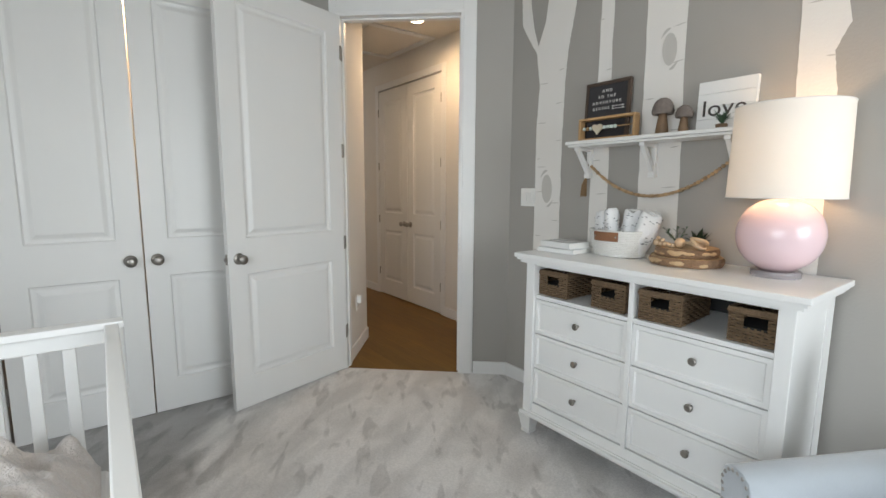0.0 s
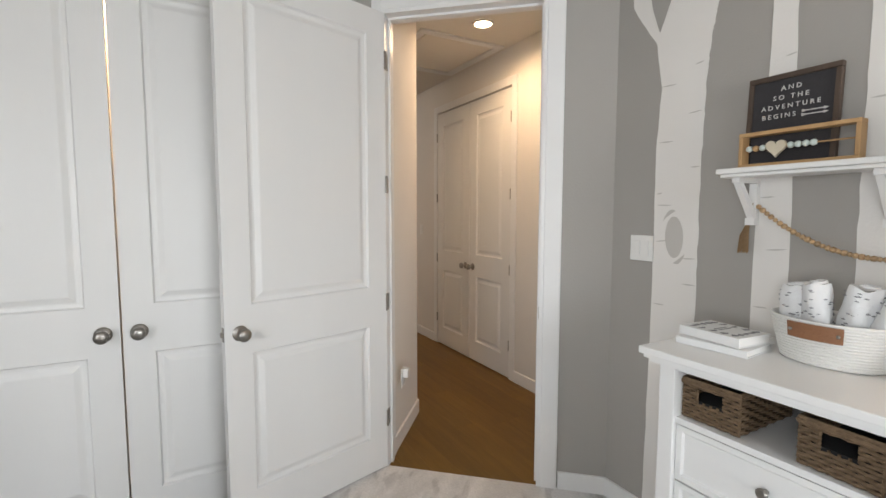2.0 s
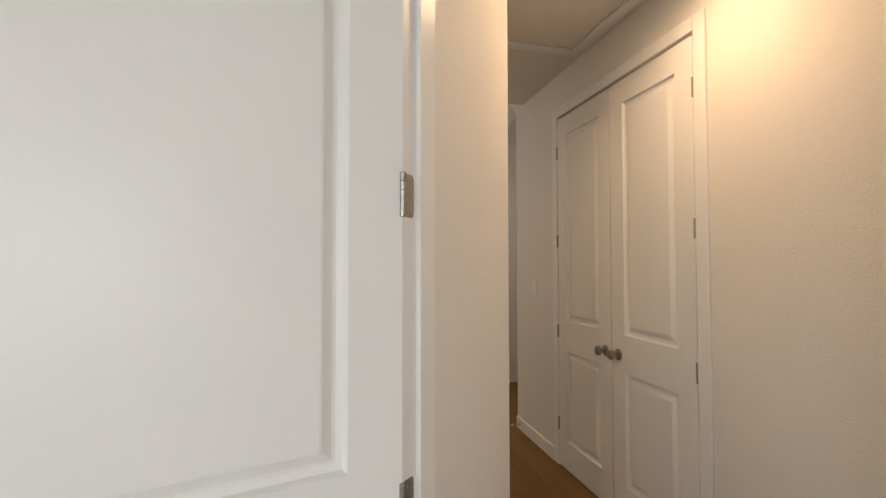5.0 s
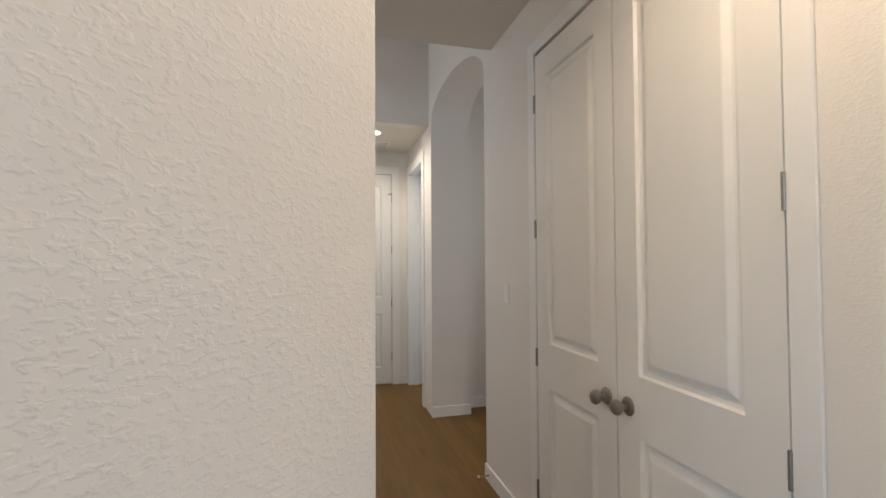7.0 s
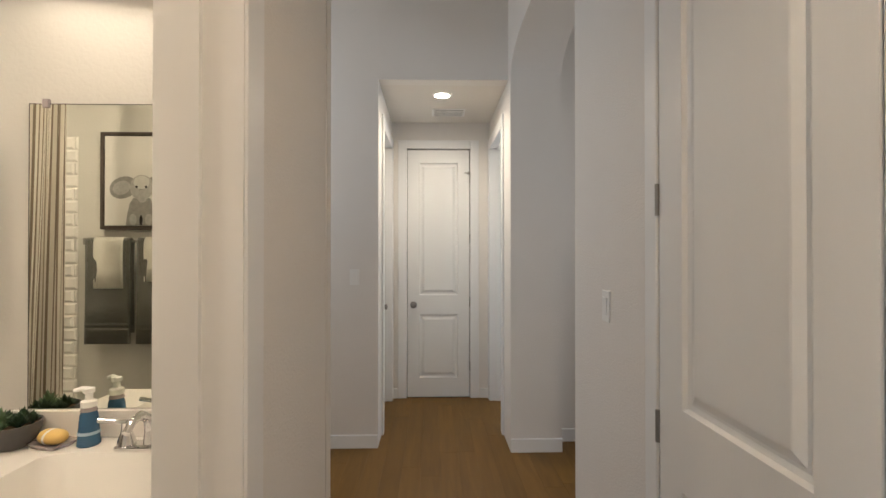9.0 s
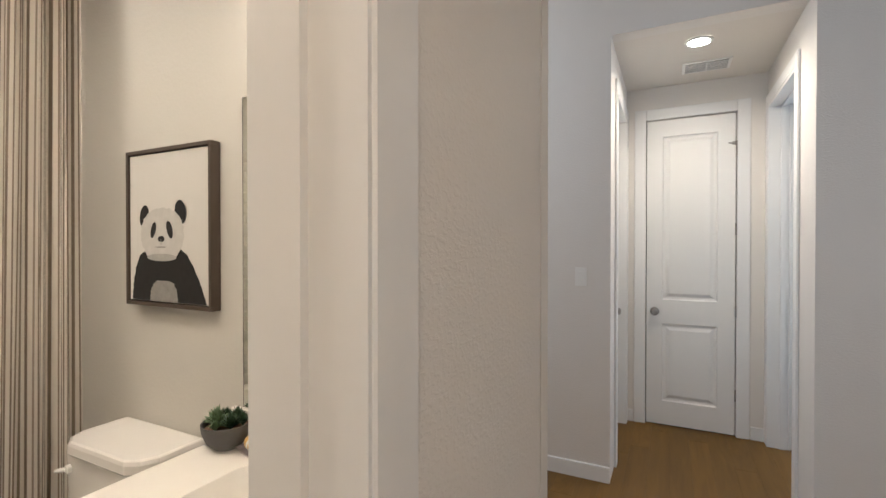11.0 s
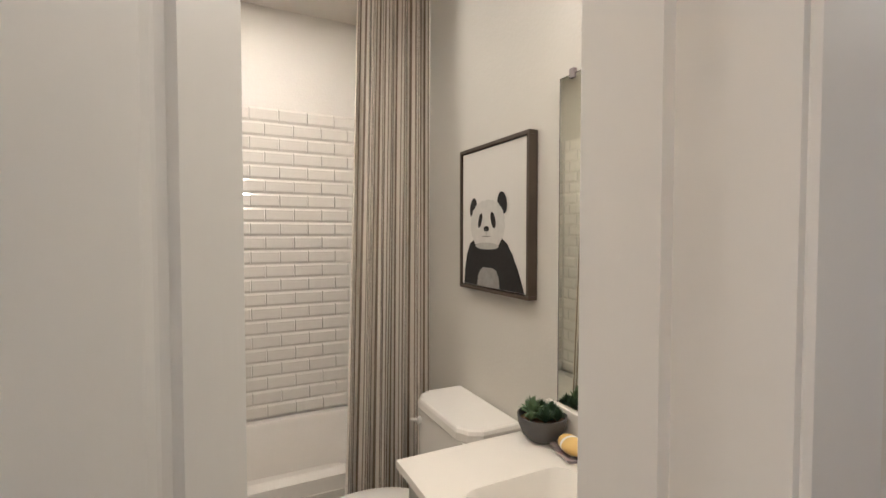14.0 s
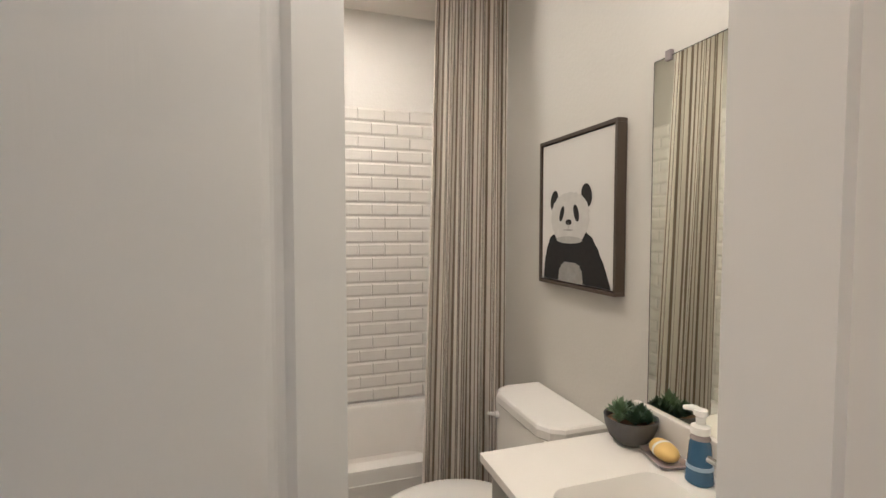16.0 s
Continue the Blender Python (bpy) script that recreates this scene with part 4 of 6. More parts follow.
for txt, z, s in (("A N D", 0.268, 0.022), ("S O   T H E", 0.237, 0.022), ("A D V E N T U R E", 0.206, 0.022), ("B E G I N S", 0.175, 0.022)):
    lettering(txt, s, CHALK, board, Matrix.Translation((0.132 if z > 0.18 else 0.10, -0.0105, z)) @ UP)
for z in (0.181, 0.168):
    part("arrow", (lambda bm: (add_box(bm, 0.172, 0.230, -0.0105, -0.0085, z - 0.0015, z + 0.0015), add_prism(bm, [(0.228, z - 0.005), (0.242, z), (0.228, z + 0.005)], -0.0105, -0.0085), add_prism(bm, [(0.168, z - 0.005), (0.180, z - 0.002), (0.180, z + 0.002), (0.168, z + 0.005)], -0.0105, -0.0085), bm)[-1])(bmesh.new()), CHALK, board)

abacus = thing("abacus", on_wall(2.345, 2.245, SZ) @ Matrix.Scale(0.89, 4), "pale wooden frame with mint beads and a wooden heart", "abacus")
for a in ((0, 0.37, 0, 0.014), (0, 0.37, 0.118, 0.132)):
    part("frame_bar", box(a[0], a[1], 0, 0.05, a[2], a[3], 0.002), PINE, abacus)
for a in ((0, 0.014), (0.356, 0.37)):
    part("frame_bar", box(a[0], a[1], 0.0005, 0.0495, 0.0142, 0.1178, 0.002), PINE, abacus)
part("rod", tube([(0.014, 0.02, 0.072), (0.356, 0.02, 0.072)], 0.003, 8), PINE, abacus)
for k, x in enumerate((0.030, 0.053, 0.076, 0.168, 0.191, 0.214, 0.237)):
    part("bead", lathe([(0, -0.011)] + [(0.0115 * math.cos(radians(q)), 0.0115 * math.sin(radians(q))) for q in range(-75, 90, 15)] + [(0, 0.0115)], 14, (x, 0.02, 0.072)), LBEAD if k not in (1,) else PINE, abacus, "", None, True)
heart = [(0.122 + 0.0021 * 16 * math.sin(t) ** 3, 0.068 + 0.0021 * (13 * math.cos(t) - 5 * math.cos(2 * t) - 2 * math.cos(3 * t) - math.cos(4 * t))) for t in [2 * math.pi * k / 40 for k in range(40)]]
part("heart", (lambda bm: (add_prism(bm, heart, 0.012, 0.026), bm)[1])(bmesh.new()), material("pale_wood_heart", (0.62, 0.55, 0.42), 0.6, vary=0.1, vary_scale=40), abacus, "flat pale wooden heart")

CAPM = material("grey_brown_cap", (0.20, 0.165, 0.145), 0.85, vary=0.25, vary_scale=90, bump=0.8, bump_scale=140, bump_dist=0.006)
STALK = wood_material("walnut_stalk", (0.13, 0.075, 0.04), (0.26, 0.16, 0.09), 0.55, 1.0, (10, 10, 2), 0.1)
for my, hgt, rr in ((1.80, 0.170, 0.049), (1.70, 0.124, 0.038)):
    mu = thing("mushroom_ornament", pose(2.385, my, SZ), "brown wooden mushroom ornament with a speckled carved cap", "ornament", "mushrooms on the shelf")
    part("stalk", lathe([(0, 0), (rr * 0.62, 0), (rr * 0.60, 0.01), (rr * 0.42, hgt * 0.45), (rr * 0.36, hgt * 0.62), (0, hgt * 0.62)], 24), STALK, mu, "", None, True)
    cap = part("cap", lathe([(0, hgt * 0.57), (rr * 0.9, hgt * 0.55), (rr, hgt * 0.60), (rr * 0.98, hgt * 0.68), (rr * 0.86, hgt * 0.82), (rr * 0.6, hgt * 0.94), (rr * 0.3, hgt * 0.99), (0, hgt)], 28), CAPM, mu, "speckled grey-brown cap", None, True)
    for k in range(3):
        r = rr * (0.987, 0.93, 0.76)[k] + 0.001
        z = hgt * (0.66, 0.76, 0.87)[k]
        part("carved_ring", (lambda bm: (add_tube(bm, [(r * math.cos(2 * math.pi * q / 36), r * math.sin(2 * math.pi * q / 36), z) for q in range(37)], 0.0012, 5), bm)[1])(bmesh.new()), CAPM, cap)

sign = thing("love_sign", on_wall(2.432, 1.668, SZ, 2), "white plank sign with dark lettering leaning on the wall", "sign")
for k in range(4):
    part("plank_strip", box(0, 0.235, 0, 0.022, 0.0552 * k, 0.0552 * k + 0.0543, 0.0015), WHITE, sign)
DARKLET = material("dark_brown_letter_paint", (0.06, 0.05, 0.045), 0.7, vary=0.1)
lettering("love", 0.098, DARKLET, sign, Matrix.Translation((0.112, -0.0012, 0.098)) @ UP, 0.0012, 1.12)

# small grassy plant by the sign, and greenery on the slices
LEAF = material("green_leaf", (0.045, 0.085, 0.045), 0.55, vary=0.35, vary_scale=25)
LEAF2 = material("pale_green_leaf", (0.11, 0.15, 0.09), 0.55, vary=0.3, vary_scale=25)


def blade(bm, base, tip, w, bend=0.02):
    b, t = Vector(base), Vector(tip)
    side = (t - b).cross(Vector((0, 0, 1)))
    side = side.normalized() if side.length > 1e-5 else Vector((1, 0, 0))
    mid = (b + t) / 2 + Vector((0, 0, bend))
    v = [bm.verts.new(p) for p in (b - side * w * 0.4, b + side * w * 0.4, mid - side * w, mid + side * w, t)]
    c = bm.verts.new(mid - Vector((0, 0, w * 0.5)))
    c0 = bm.verts.new(b - Vector((0, 0, w * 0.2)))
    bm.faces.new((v[0], c0, c, v[2]))
    bm.faces.new((c0, v[1], v[3], c))
    bm.faces.new((v[2], c, v[4]))
    bm.faces.new((c, v[3], v[4]))


rp = random.Random(5)
pl = thing("small_plant", pose(2.375, 1.535, SZ), "small dark green tufted plant in a tiny pot", "plant")
part("pot", lathe([(0, 0), (0.02, 0), (0.024, 0.02), (0.021, 0.022), (0, 0.02)], 20), STALK, pl, "", None, True)
bm = bmesh.new()
for k in range(46):
    a, r, h = rp.uniform(0, 6.28), rp.uniform(0.02, 0.055), rp.uniform(0.02, 0.065)
    blade(bm, (0, 0, 0.02), (r * math.cos(a), r * math.sin(a), 0.02 + h), 0.003, 0.012)
part("leaves", bm, LEAF, pl)

# bead garland
GB = wood_material("natural_wood_bead", (0.40, 0.25, 0.13), (0.58, 0.40, 0.23), 0.6, 4, (4, 4, 4), 0.2)
TWINE = material("jute_twine", (0.30, 0.19, 0.10), 0.95, vary=0.25, vary_scale=150, bump=0.5, bump_scale=250)
gar = thing("bead_garland", pose(2.448, 2.235, 1.46), "natural wooden bead garland with a jute tassel", "garland")
gp = []
ng = 52
for k in range(ng + 1):
    f = k / ng
    y = -0.735 * f
    z = -0.172 * (1 - (2 * f - 1) ** 2) + 0.004 * f
    gp.append((-0.0 - 0.012 * math.sin(math.pi * f), y, z))
part("string", tube(gp, 0.0015, 6), TWINE, gar)
bead_me = mesh_of("bead", lathe([(0, -0.0085), (0.0062, -0.0068), (0.0088, 0.0), (0.0062, 0.0068), (0, 0.0085)], 12), GB, True)
for k in range(1, ng):
    ob = new("bead", bead_me)
    ob.parent = gar
    s = 1.0 + 0.12 * ((k * 7) % 5 - 2) / 2
    ob.matrix_basis = Matrix.Translation(gp[k]) @ Matrix.Rotation(radians((k * 37) % 90), 4, "X") @ Matrix.Diagonal((s, s, s, 1))
bm = bmesh.new()
for k in range(60):
    a, r = rp.uniform(0, 6.28), rp.uniform(0, 0.016)
    add_tube(bm, [(r * 0.3 * math.cos(a) - 0.01, 0.012 + r * 0.3 * math.sin(a), -0.07), (r * math.cos(a) - 0.01, 0.022 + r * math.sin(a), -0.115), (r * 1.25 * math.cos(a) - 0.01, 0.024 + r * 1.25 * math.sin(a), -0.175 + rp.uniform(-0.006, 0.006))], 0.0013, 4)
add_tube(bm, [(-0.005, 0.004, 0.0), (-0.01, 0.01, -0.05), (-0.01, 0.012, -0.072)], [0.003, 0.005, 0.009], 8)
part("tassel", bm, TWINE, gar, "frayed jute tassel")

# books
PAGE = material("book_paper", (0.78, 0.77, 0.74), 0.8, vary=0.04, vary_scale=4, bump=0.3, bump_scale=400, stretch=(0.05, 0.05, 1))
COVER = material("white_book_cover", (0.80, 0.80, 0.79), 0.4, vary=0.02)
INK = material("grey_print", (0.22, 0.22, 0.23), 0.5, vary=0.2, vary_scale=60)
TZ = 0.9975
for bx, by, rot, w, l, z, h in ((2.165, 2.165, 4, 0.17, 0.215, 0.0, 0.022), (2.175, 2.17, -5, 0.155, 0.20, 0.0235, 0.03)):
    bo = thing("book", pose(bx, by, TZ + z, 0, 0, rot), "white hardback book with a grey leafy print on the cover", "book", "books on the dresser")
    part("cover", box(-w / 2, w / 2, -l / 2, l / 2, 0, 0.0025, 0.0008), COVER, bo)
    part("cover", box(-w / 2, w / 2, -l / 2, l / 2, h - 0.0025, h, 0.0008), COVER, bo)
    part("spine", box(-w / 2, -w / 2 + 0.0025, -l / 2, l / 2, 0.0026, h - 0.0026), COVER, bo)
    part("page_block", box(-w / 2 + 0.003, w / 2 - 0.004, -l / 2 + 0.004, l / 2 - 0.004, 0.0026, h - 0.0026), PAGE, bo)
    if z > 0.01:
        for k in range(16):
            a = k / 16 * 6.283
            px, py = (w / 2 - 0.025) * max(-1, min(1, 1.35 * math.cos(a))), (l / 2 - 0.028) * max(-1, min(1, 1.35 * math.sin(a)))
            bm = bmesh.new()
            bm.faces.new([bm.verts.new((px + 0.013 * math.cos(q) * (1 + 0.35 * math.sin(3 * q + k)), py + 0.009 * math.sin(q) * (1 + 0.3 * math.cos(2 * q + k)), h + 0.0006)) for q in [6.283 * j / 14 for j in range(14)]])
            part("leaf_print", bm, INK, bo)
        for q in (-0.006, 0.008):
            part("title_bar", box(-0.03, 0.03, q, q + 0.006, h, h + 0.0006), INK, bo)

# rope basket with rolled cloths
ROPE = material("white_cotton_rope", (0.78, 0.77, 0.74), 0.9, vary=0.08, vary_scale=80, bump=0.4, bump_scale=200)
LEATHER = material("tan_leather", (0.25, 0.11, 0.05), 0.5, vary=0.2, vary_scale=30, bump=0.2, bump_scale=150)
rb = thing("rope_basket", pose(2.285, 1.925, TZ), "white coiled rope basket with a tan leather tab", "basket")
nr = 15
for k in range(nr):
    bm = bmesh.new()
    z = 0.006 + 0.118 * k / (nr - 1)
    a, b = 0.092 + 0.026 * k / (nr - 1), 0.122 + 0.030 * k / (nr - 1)
    add_tube(bm, [(a * math.cos(2 * math.pi * q / 48), b * math.sin(2 * math.pi * q / 48), z) for q in range(49)], 0.0056, 6)
    part("rope_coil", bm, ROPE, rb, "", None, True)
part("floor", lathe([(0, 0.0), (0.09, 0.0), (0.09, 0.008), (0, 0.008)], 40, m=Matrix.Diagonal((1, 1.32, 1, 1))), ROPE, rb)
tab = bmesh.new()
rings = []
for k in range(9):
    a = math.pi + radians(-24 + 6 * k)
    rings.append([tab.verts.new(((0.119 + o) * math.cos(a), (0.150 + o) * math.sin(a), z)) for z, o in ((0.078, 0.004), (0.122, 0.009), (0.122, 0.012), (0.078, 0.007))])
for a, b in zip(rings, rings[1:]):
    for k in range(4):
        tab.faces.new((a[k], a[(k + 1) % 4], b[(k + 1) % 4], b[k]))
tab.faces.new(rings[0])
tab.faces.new(rings[-1][::-1])
part("leather_tab", tab, LEATHER, rb, "tan leather tab with brass rivets")
for a in (-20, 20):
    q = math.pi + radians(a)
    part("rivet", lathe([(0, 0), (0.005, 0), (0.004, 0.002), (0, 0.003)], 12), NICKEL, rb, "", Matrix.Translation((0.131 * math.cos(q), 0.162 * math.sin(q), 0.10)) @ Matrix.Rotation(radians(-90), 4, "Y"))
CLOTH = material("white_muslin", (0.80, 0.80, 0.80), 0.95, vary=0.05, vary_scale=20, bump=0.6, bump_scale=60, bump_dist=0.006)
SPOT = material("grey_spot_print", (0.28, 0.28, 0.29), 0.95, vary=0.1)
for k, (dx, dy, lean_y, lean_x, rr, hh) in enumerate(((0.0, 0.108, -5, 0, 0.037, 0.190), (-0.012, 0.036, -3, -3, 0.036, 0.205), (0.0, -0.045, 8, 2, 0.044, 0.205), (0.0, -0.108, 22, 0, 0.049, 0.208))):
    cl = thing("rolled_cloth", pose(2.285 + dx, 1.925 + dy * 0.8, TZ + 0.02, lean_y, lean_x, 0), "rolled white muslin cloth with small grey print", "cloth", "cloths in the basket")
    bm = bmesh.new()
    rc = random.Random(k)
    nseg, nz = 40, 12
    grid = []
    for j in range(nz + 1):
        f = j / nz
        ringv = []
        for q in range(nseg):
            th2 = 2 * math.pi * q / nseg
            r = rr * (1 + 0.10 * math.sin(3 * th2 + 4 * f + k) + 0.07 * noise.noise((math.cos(th2) * 2, math.sin(th2) * 2, f * 6 + k * 5)))
            r *= 0.88 + 0.12 * math.sin(math.pi * min(0.72, f))
            if j == nz:
                r *= 0.90
            ringv.append(bm.verts.new((r * math.cos(th2), r * math.sin(th2), hh * f + 0.012 * noise.noise((th2, f, k)))))
        grid.append(ringv)
    for a, b in zip(grid, grid[1:]):
        for q in range(nseg):
            bm.faces.new((a[q], a[(q + 1) % nseg], b[(q + 1) % nseg], b[q]))
    bm.faces.new(grid[0][::-1])
    bm.faces.new(grid[-1])
    part("roll", bm, CLOTH, cl, "", None, True)
    bm = bmesh.new()
    sw = [((0.004 + rr * 0.085 * 0.7 * q) * math.cos(q * 0.55), (0.004 + rr * 0.085 * 0.7 * q) * math.sin(q * 0.55), hh + 0.004) for q in range(13)]
    add_tube(bm, sw, 0.004, 6)
    part("rolled_end", bm, CLOTH, cl, "", None, True)
    bm = bmesh.new()
    for q in range(44):
        th2, f = rc.uniform(0, 6.28), rc.uniform(0.3, 0.93)
        r = rr * 1.06
        bmesh.ops.create_icosphere(bm, subdivisions=1, radius=0.0032, matrix=Matrix.Translation((r * math.cos(th2) * 0.97, r * math.sin(th2) * 0.97, hh * f)) @ Matrix.Rotation(th2, 4, "Z") @ Matrix.Diagonal((0.8, 2.0, 0.7, 1)))
    tagged(part("print", bm, SPOT, cl), "", "", "", "stuff")

# wood slices with toys and greenery
BARK = material("rough_bark", (0.24, 0.145, 0.085), 0.95, vary=0.45, vary_scale=26, bump=1.0, bump_scale=60, bump_dist=0.012)
SLICE = wood_material("cut_log_face", (0.42, 0.27, 0.14), (0.60, 0.43, 0.26), 0.65, 1.0, (5, 5, 5), 0.1)
for (sx, sy, sz, r, h, sd) in ((2.29, 1.60, 0.0, 0.148, 0.036, 1), (2.30, 1.605, 0.037, 0.128, 0.036, 2)):
    sl = thing("wood_slice", pose(sx, sy, TZ + sz), "round log slice with bark edge and pale cut face", "wood slice", "wood slices on the dresser")
    bm, bm2 = bmesh.new(), bmesh.new()
    nn = 72
    outer = [r * (1 + 0.035 * noise.noise((math.cos(6.283 * q / nn) * 2, math.sin(6.283 * q / nn) * 2, sd * 9)) + 0.012 * noise.noise((math.cos(6.283 * q / nn) * 11, math.sin(6.283 * q / nn) * 11, sd))) for q in range(nn)]
    lv = []
    for z, k in ((0, 0.97), (h * 0.3, 1.0), (h * 0.7, 1.005), (h, 0.97)):
        lv.append([bm.verts.new((outer[q] * k * math.cos(6.283 * q / nn), outer[q] * k * math.sin(6.283 * q / nn), z)) for q in range(nn)])
    for a, b in zip(lv, lv[1:]):
        for q in range(nn):
            bm.faces.new((a[q], a[(q + 1) % nn], b[(q + 1) % nn], b[q]))
    part("bark_rim", bm, BARK, sl, "rough brown bark")
    for z in (0.0008, h - 0.0008):
        bm2.faces.new([bm2.verts.new((outer[q] * 0.968 * math.cos(6.283 * q / nn), outer[q] * 0.968 * math.sin(6.283 * q / nn), z)) for q in range(nn)])
    part("cut_face", bm2, SLICE, sl, "pale cut wood face")
    bm = bmesh.new()
    pr = random.Random(sd)
    for q in range(9):
        a = pr.uniform(2.2, 4.6)
        r1 = r * 1.0
        bmesh.ops.create_icosphere(bm, subdivisions=2, radius=1.0, matrix=Matrix.Translation((r1 * math.cos(a), r1 * math.sin(a), h * pr.uniform(0.35, 0.65))) @ Matrix.Rotation(a, 4, "Z") @ Matrix.Diagonal((0.004, pr.uniform(0.012, 0.03), pr.uniform(0.006, 0.011), 1)))
    part("bare_patch", bm, SLICE, sl, "pale patch where bark has come off", None, True)
STZ = TZ + 0.0735
TOY = wood_material("smooth_beech", (0.50, 0.34, 0.21), (0.62, 0.45, 0.30), 0.5, 3, (4, 4, 4), 0.12)
rt = thing("wooden_rattle", pose(2.235, 1.545, STZ), "beech wooden ring rattle with a round ball", "toy")
for k, (r, rz, ty) in enumerate(((0.030, 0, 0.0), (0.027, 14, 0.006), (0.028, -18, -0.006))):
    bm = bmesh.new()
    add_tube(bm, [(r * math.cos(2 * math.pi * q / 32), r * math.sin(2 * math.pi * q / 32), 0) for q in range(33)], 0.007, 8)
    part("ring", bm, TOY, rt, "", pose(0.002 * k, -0.015 + ty, 0.020 + 0.008 * k, 24 + rz, 12 * k, 0), True)
part("handle", tube([(0, 0.012, 0.024), (0.0, 0.045, 0.026)], 0.006, 10), TOY, rt)
part("ball", lathe([(0, -0.022)] + [(0.022 * math.cos(radians(q)), 0.022 * math.sin(radians(q))) for q in range(-75, 90, 15)] + [(0, 0.022)], 20, (0, 0.060, 0.0225)), TOY, rt, "", None, True)
tt = thing("wooden_teether", pose(2.225, 1.665, STZ), "small beech wooden teether with little knobs", "toy")
for k, (dx, dy, dz, r) in enumerate(((0, 0, 0.012, 0.012), (0.004, 0.020, 0.014, 0.014), (-0.004, -0.02, 0.011, 0.011), (0.002, 0.040, 0.016, 0.015), (-0.008, 0.008, 0.030, 0.009), (0.006, 0.035, 0.036, 0.009), (-0.004, -0.034, 0.010, 0.010))):
    part("knob", lathe([(0, -r)] + [(r * math.cos(radians(q)), r * math.sin(radians(q))) for q in range(-70, 90, 20)] + [(0, r)], 14, (dx, dy, dz)), TOY, tt, "", None, True)
gr = thing("faux_succulent", pose(2.34, 1.575, STZ), "dark green faux succulent with broad leaves", "plant")
bm = bmesh.new()
for k in range(26):
    a, r, h = rp.uniform(0, 6.28), rp.uniform(0.02, 0.06), rp.uniform(0.03, 0.085)
    blade(bm, (0, 0, 0.0), (r * math.cos(a), r * math.sin(a), h), 0.011, 0.01)
part("leaves", bm, material("dark_succulent_leaf", (0.018, 0.04, 0.022), 0.45, vary=0.4, vary_scale=30), gr)
gs = thing("leafy_sprig", pose(2.335, 1.665, STZ), "pale green leafy faux sprig", "plant")
bm = bmesh.new()
for s in range(5):
    a = rp.uniform(0, 6.28)
    tip = Vector((0.05 * math.cos(a), 0.05 * math.sin(a), rp.uniform(0.05, 0.09)))
    add_tube(bm, [(0, 0, 0), tip * 0.5 + Vector((0, 0, 0.01)), tip], 0.0012, 4)
    for j in range(6):
        p = tip * (0.3 + 0.14 * j)
        q = rp.uniform(0, 6.28)
        blade(bm, p, p + Vector((0.022 * math.cos(q), 0.022 * math.sin(q), rp.uniform(0.0, 0.02))), 0.005, 0.004)
part("leaves", bm, LEAF2, gs)

# crib with a throw
crib = thing("crib", pose(0.235, 2.42, 0.006), "white painted wooden crib with open slats", "crib")
LC, WC = 1.36, 0.72
part("end_top_rail", box(-WC - 0.02, 0.03, -0.03, 0.03, 0.870, 0.893, 0.004), WHITE, crib)
part("end_rail", box(-WC, -0.02, -0.012, 0.012, 0.822, 0.8695, 0.003), WHITE, crib)
part("end_bottom_rail", box(-WC, -0.02, -0.012, 0.012, 0.25, 0.31, 0.003), WHITE, crib)
part("end_top_rail", box(-WC - 0.02, 0.03, -LC - 0.03, -LC + 0.03, 0.870, 0.893, 0.004), WHITE, crib)
part("end_bottom_rail", box(-WC, -0.02, -LC - 0.012, -LC + 0.012, 0.25, 0.31, 0.003), WHITE, crib)
for x0 in (-0.0195, -WC + 0.0):
    part("side_top_rail", box(x0, x0 + 0.036, -LC + 0.031, -0.031, 0.862, 0.888, 0.004), WHITE, crib)
    part("side_bottom_rail", box(x0, x0 + 0.03, -LC + 0.03, -0.02, 0.25, 0.31, 0.003), WHITE, crib)
slat_end = mesh_of("slat", box(-0.0165, 0.0165, -0.007, 0.007, 0.3105, 0.8215, 0.003), WHITE)
slat_far = mesh_of("slat", box(-0.0165, 0.0165, -0.007, 0.007, 0.3105, 0.8695, 0.003), WHITE)
slat_side = mesh_of("slat", box(-0.006, 0.008, -0.0165, 0.0165, 0.3105, 0.8615, 0.003), WHITE)
for k in range(7):
    for me, y in ((slat_end, 0.0), (slat_far, -LC)):
        ob = new("slat", me)
        ob.parent, ob.location = crib, (-0.112 - 0.088 * k, y, 0)
for k in range(14):
    for x in (0.0, -WC + 0.018):
        ob = new("slat", slat_side)
        ob.parent, ob.location = crib, (x, -0.095 - 0.09 * k, 0)
for x in (-0.022, -WC):
    for y in (-0.022, -LC - 0.016):
        part("leg", box(x, x + 0.038, y, y + 0.038, 0, 0.8695, 0.004), WHITE, crib)
mat_ = thing("crib_mattress", pose(0.235 - WC / 2, 2.42 - LC / 2, 0.30), "white quilted mattress lying in the crib", "mattress")
part("pad", box(-WC / 2 + 0.04, WC / 2 - 0.035, -LC / 2 + 0.03, LC / 2 - 0.03, 0.0, 0.13, 0.03, 3), CLOTH, mat_)
FUR = material("cream_plush_throw", (0.70, 0.64, 0.60), 1.0, vary=0.16, vary_scale=9, bump=0.9, bump_scale=120, sheen=0.6, bump_dist=0.01)
th_ = thing("plush_throw", pose(-0.125, 2.12, 0.432), "cream crumpled plush throw lying in the crib", "throw")
bm = bmesh.new()
bmesh.ops.create_grid(bm, x_segments=60, y_segments=60, size=1.0)
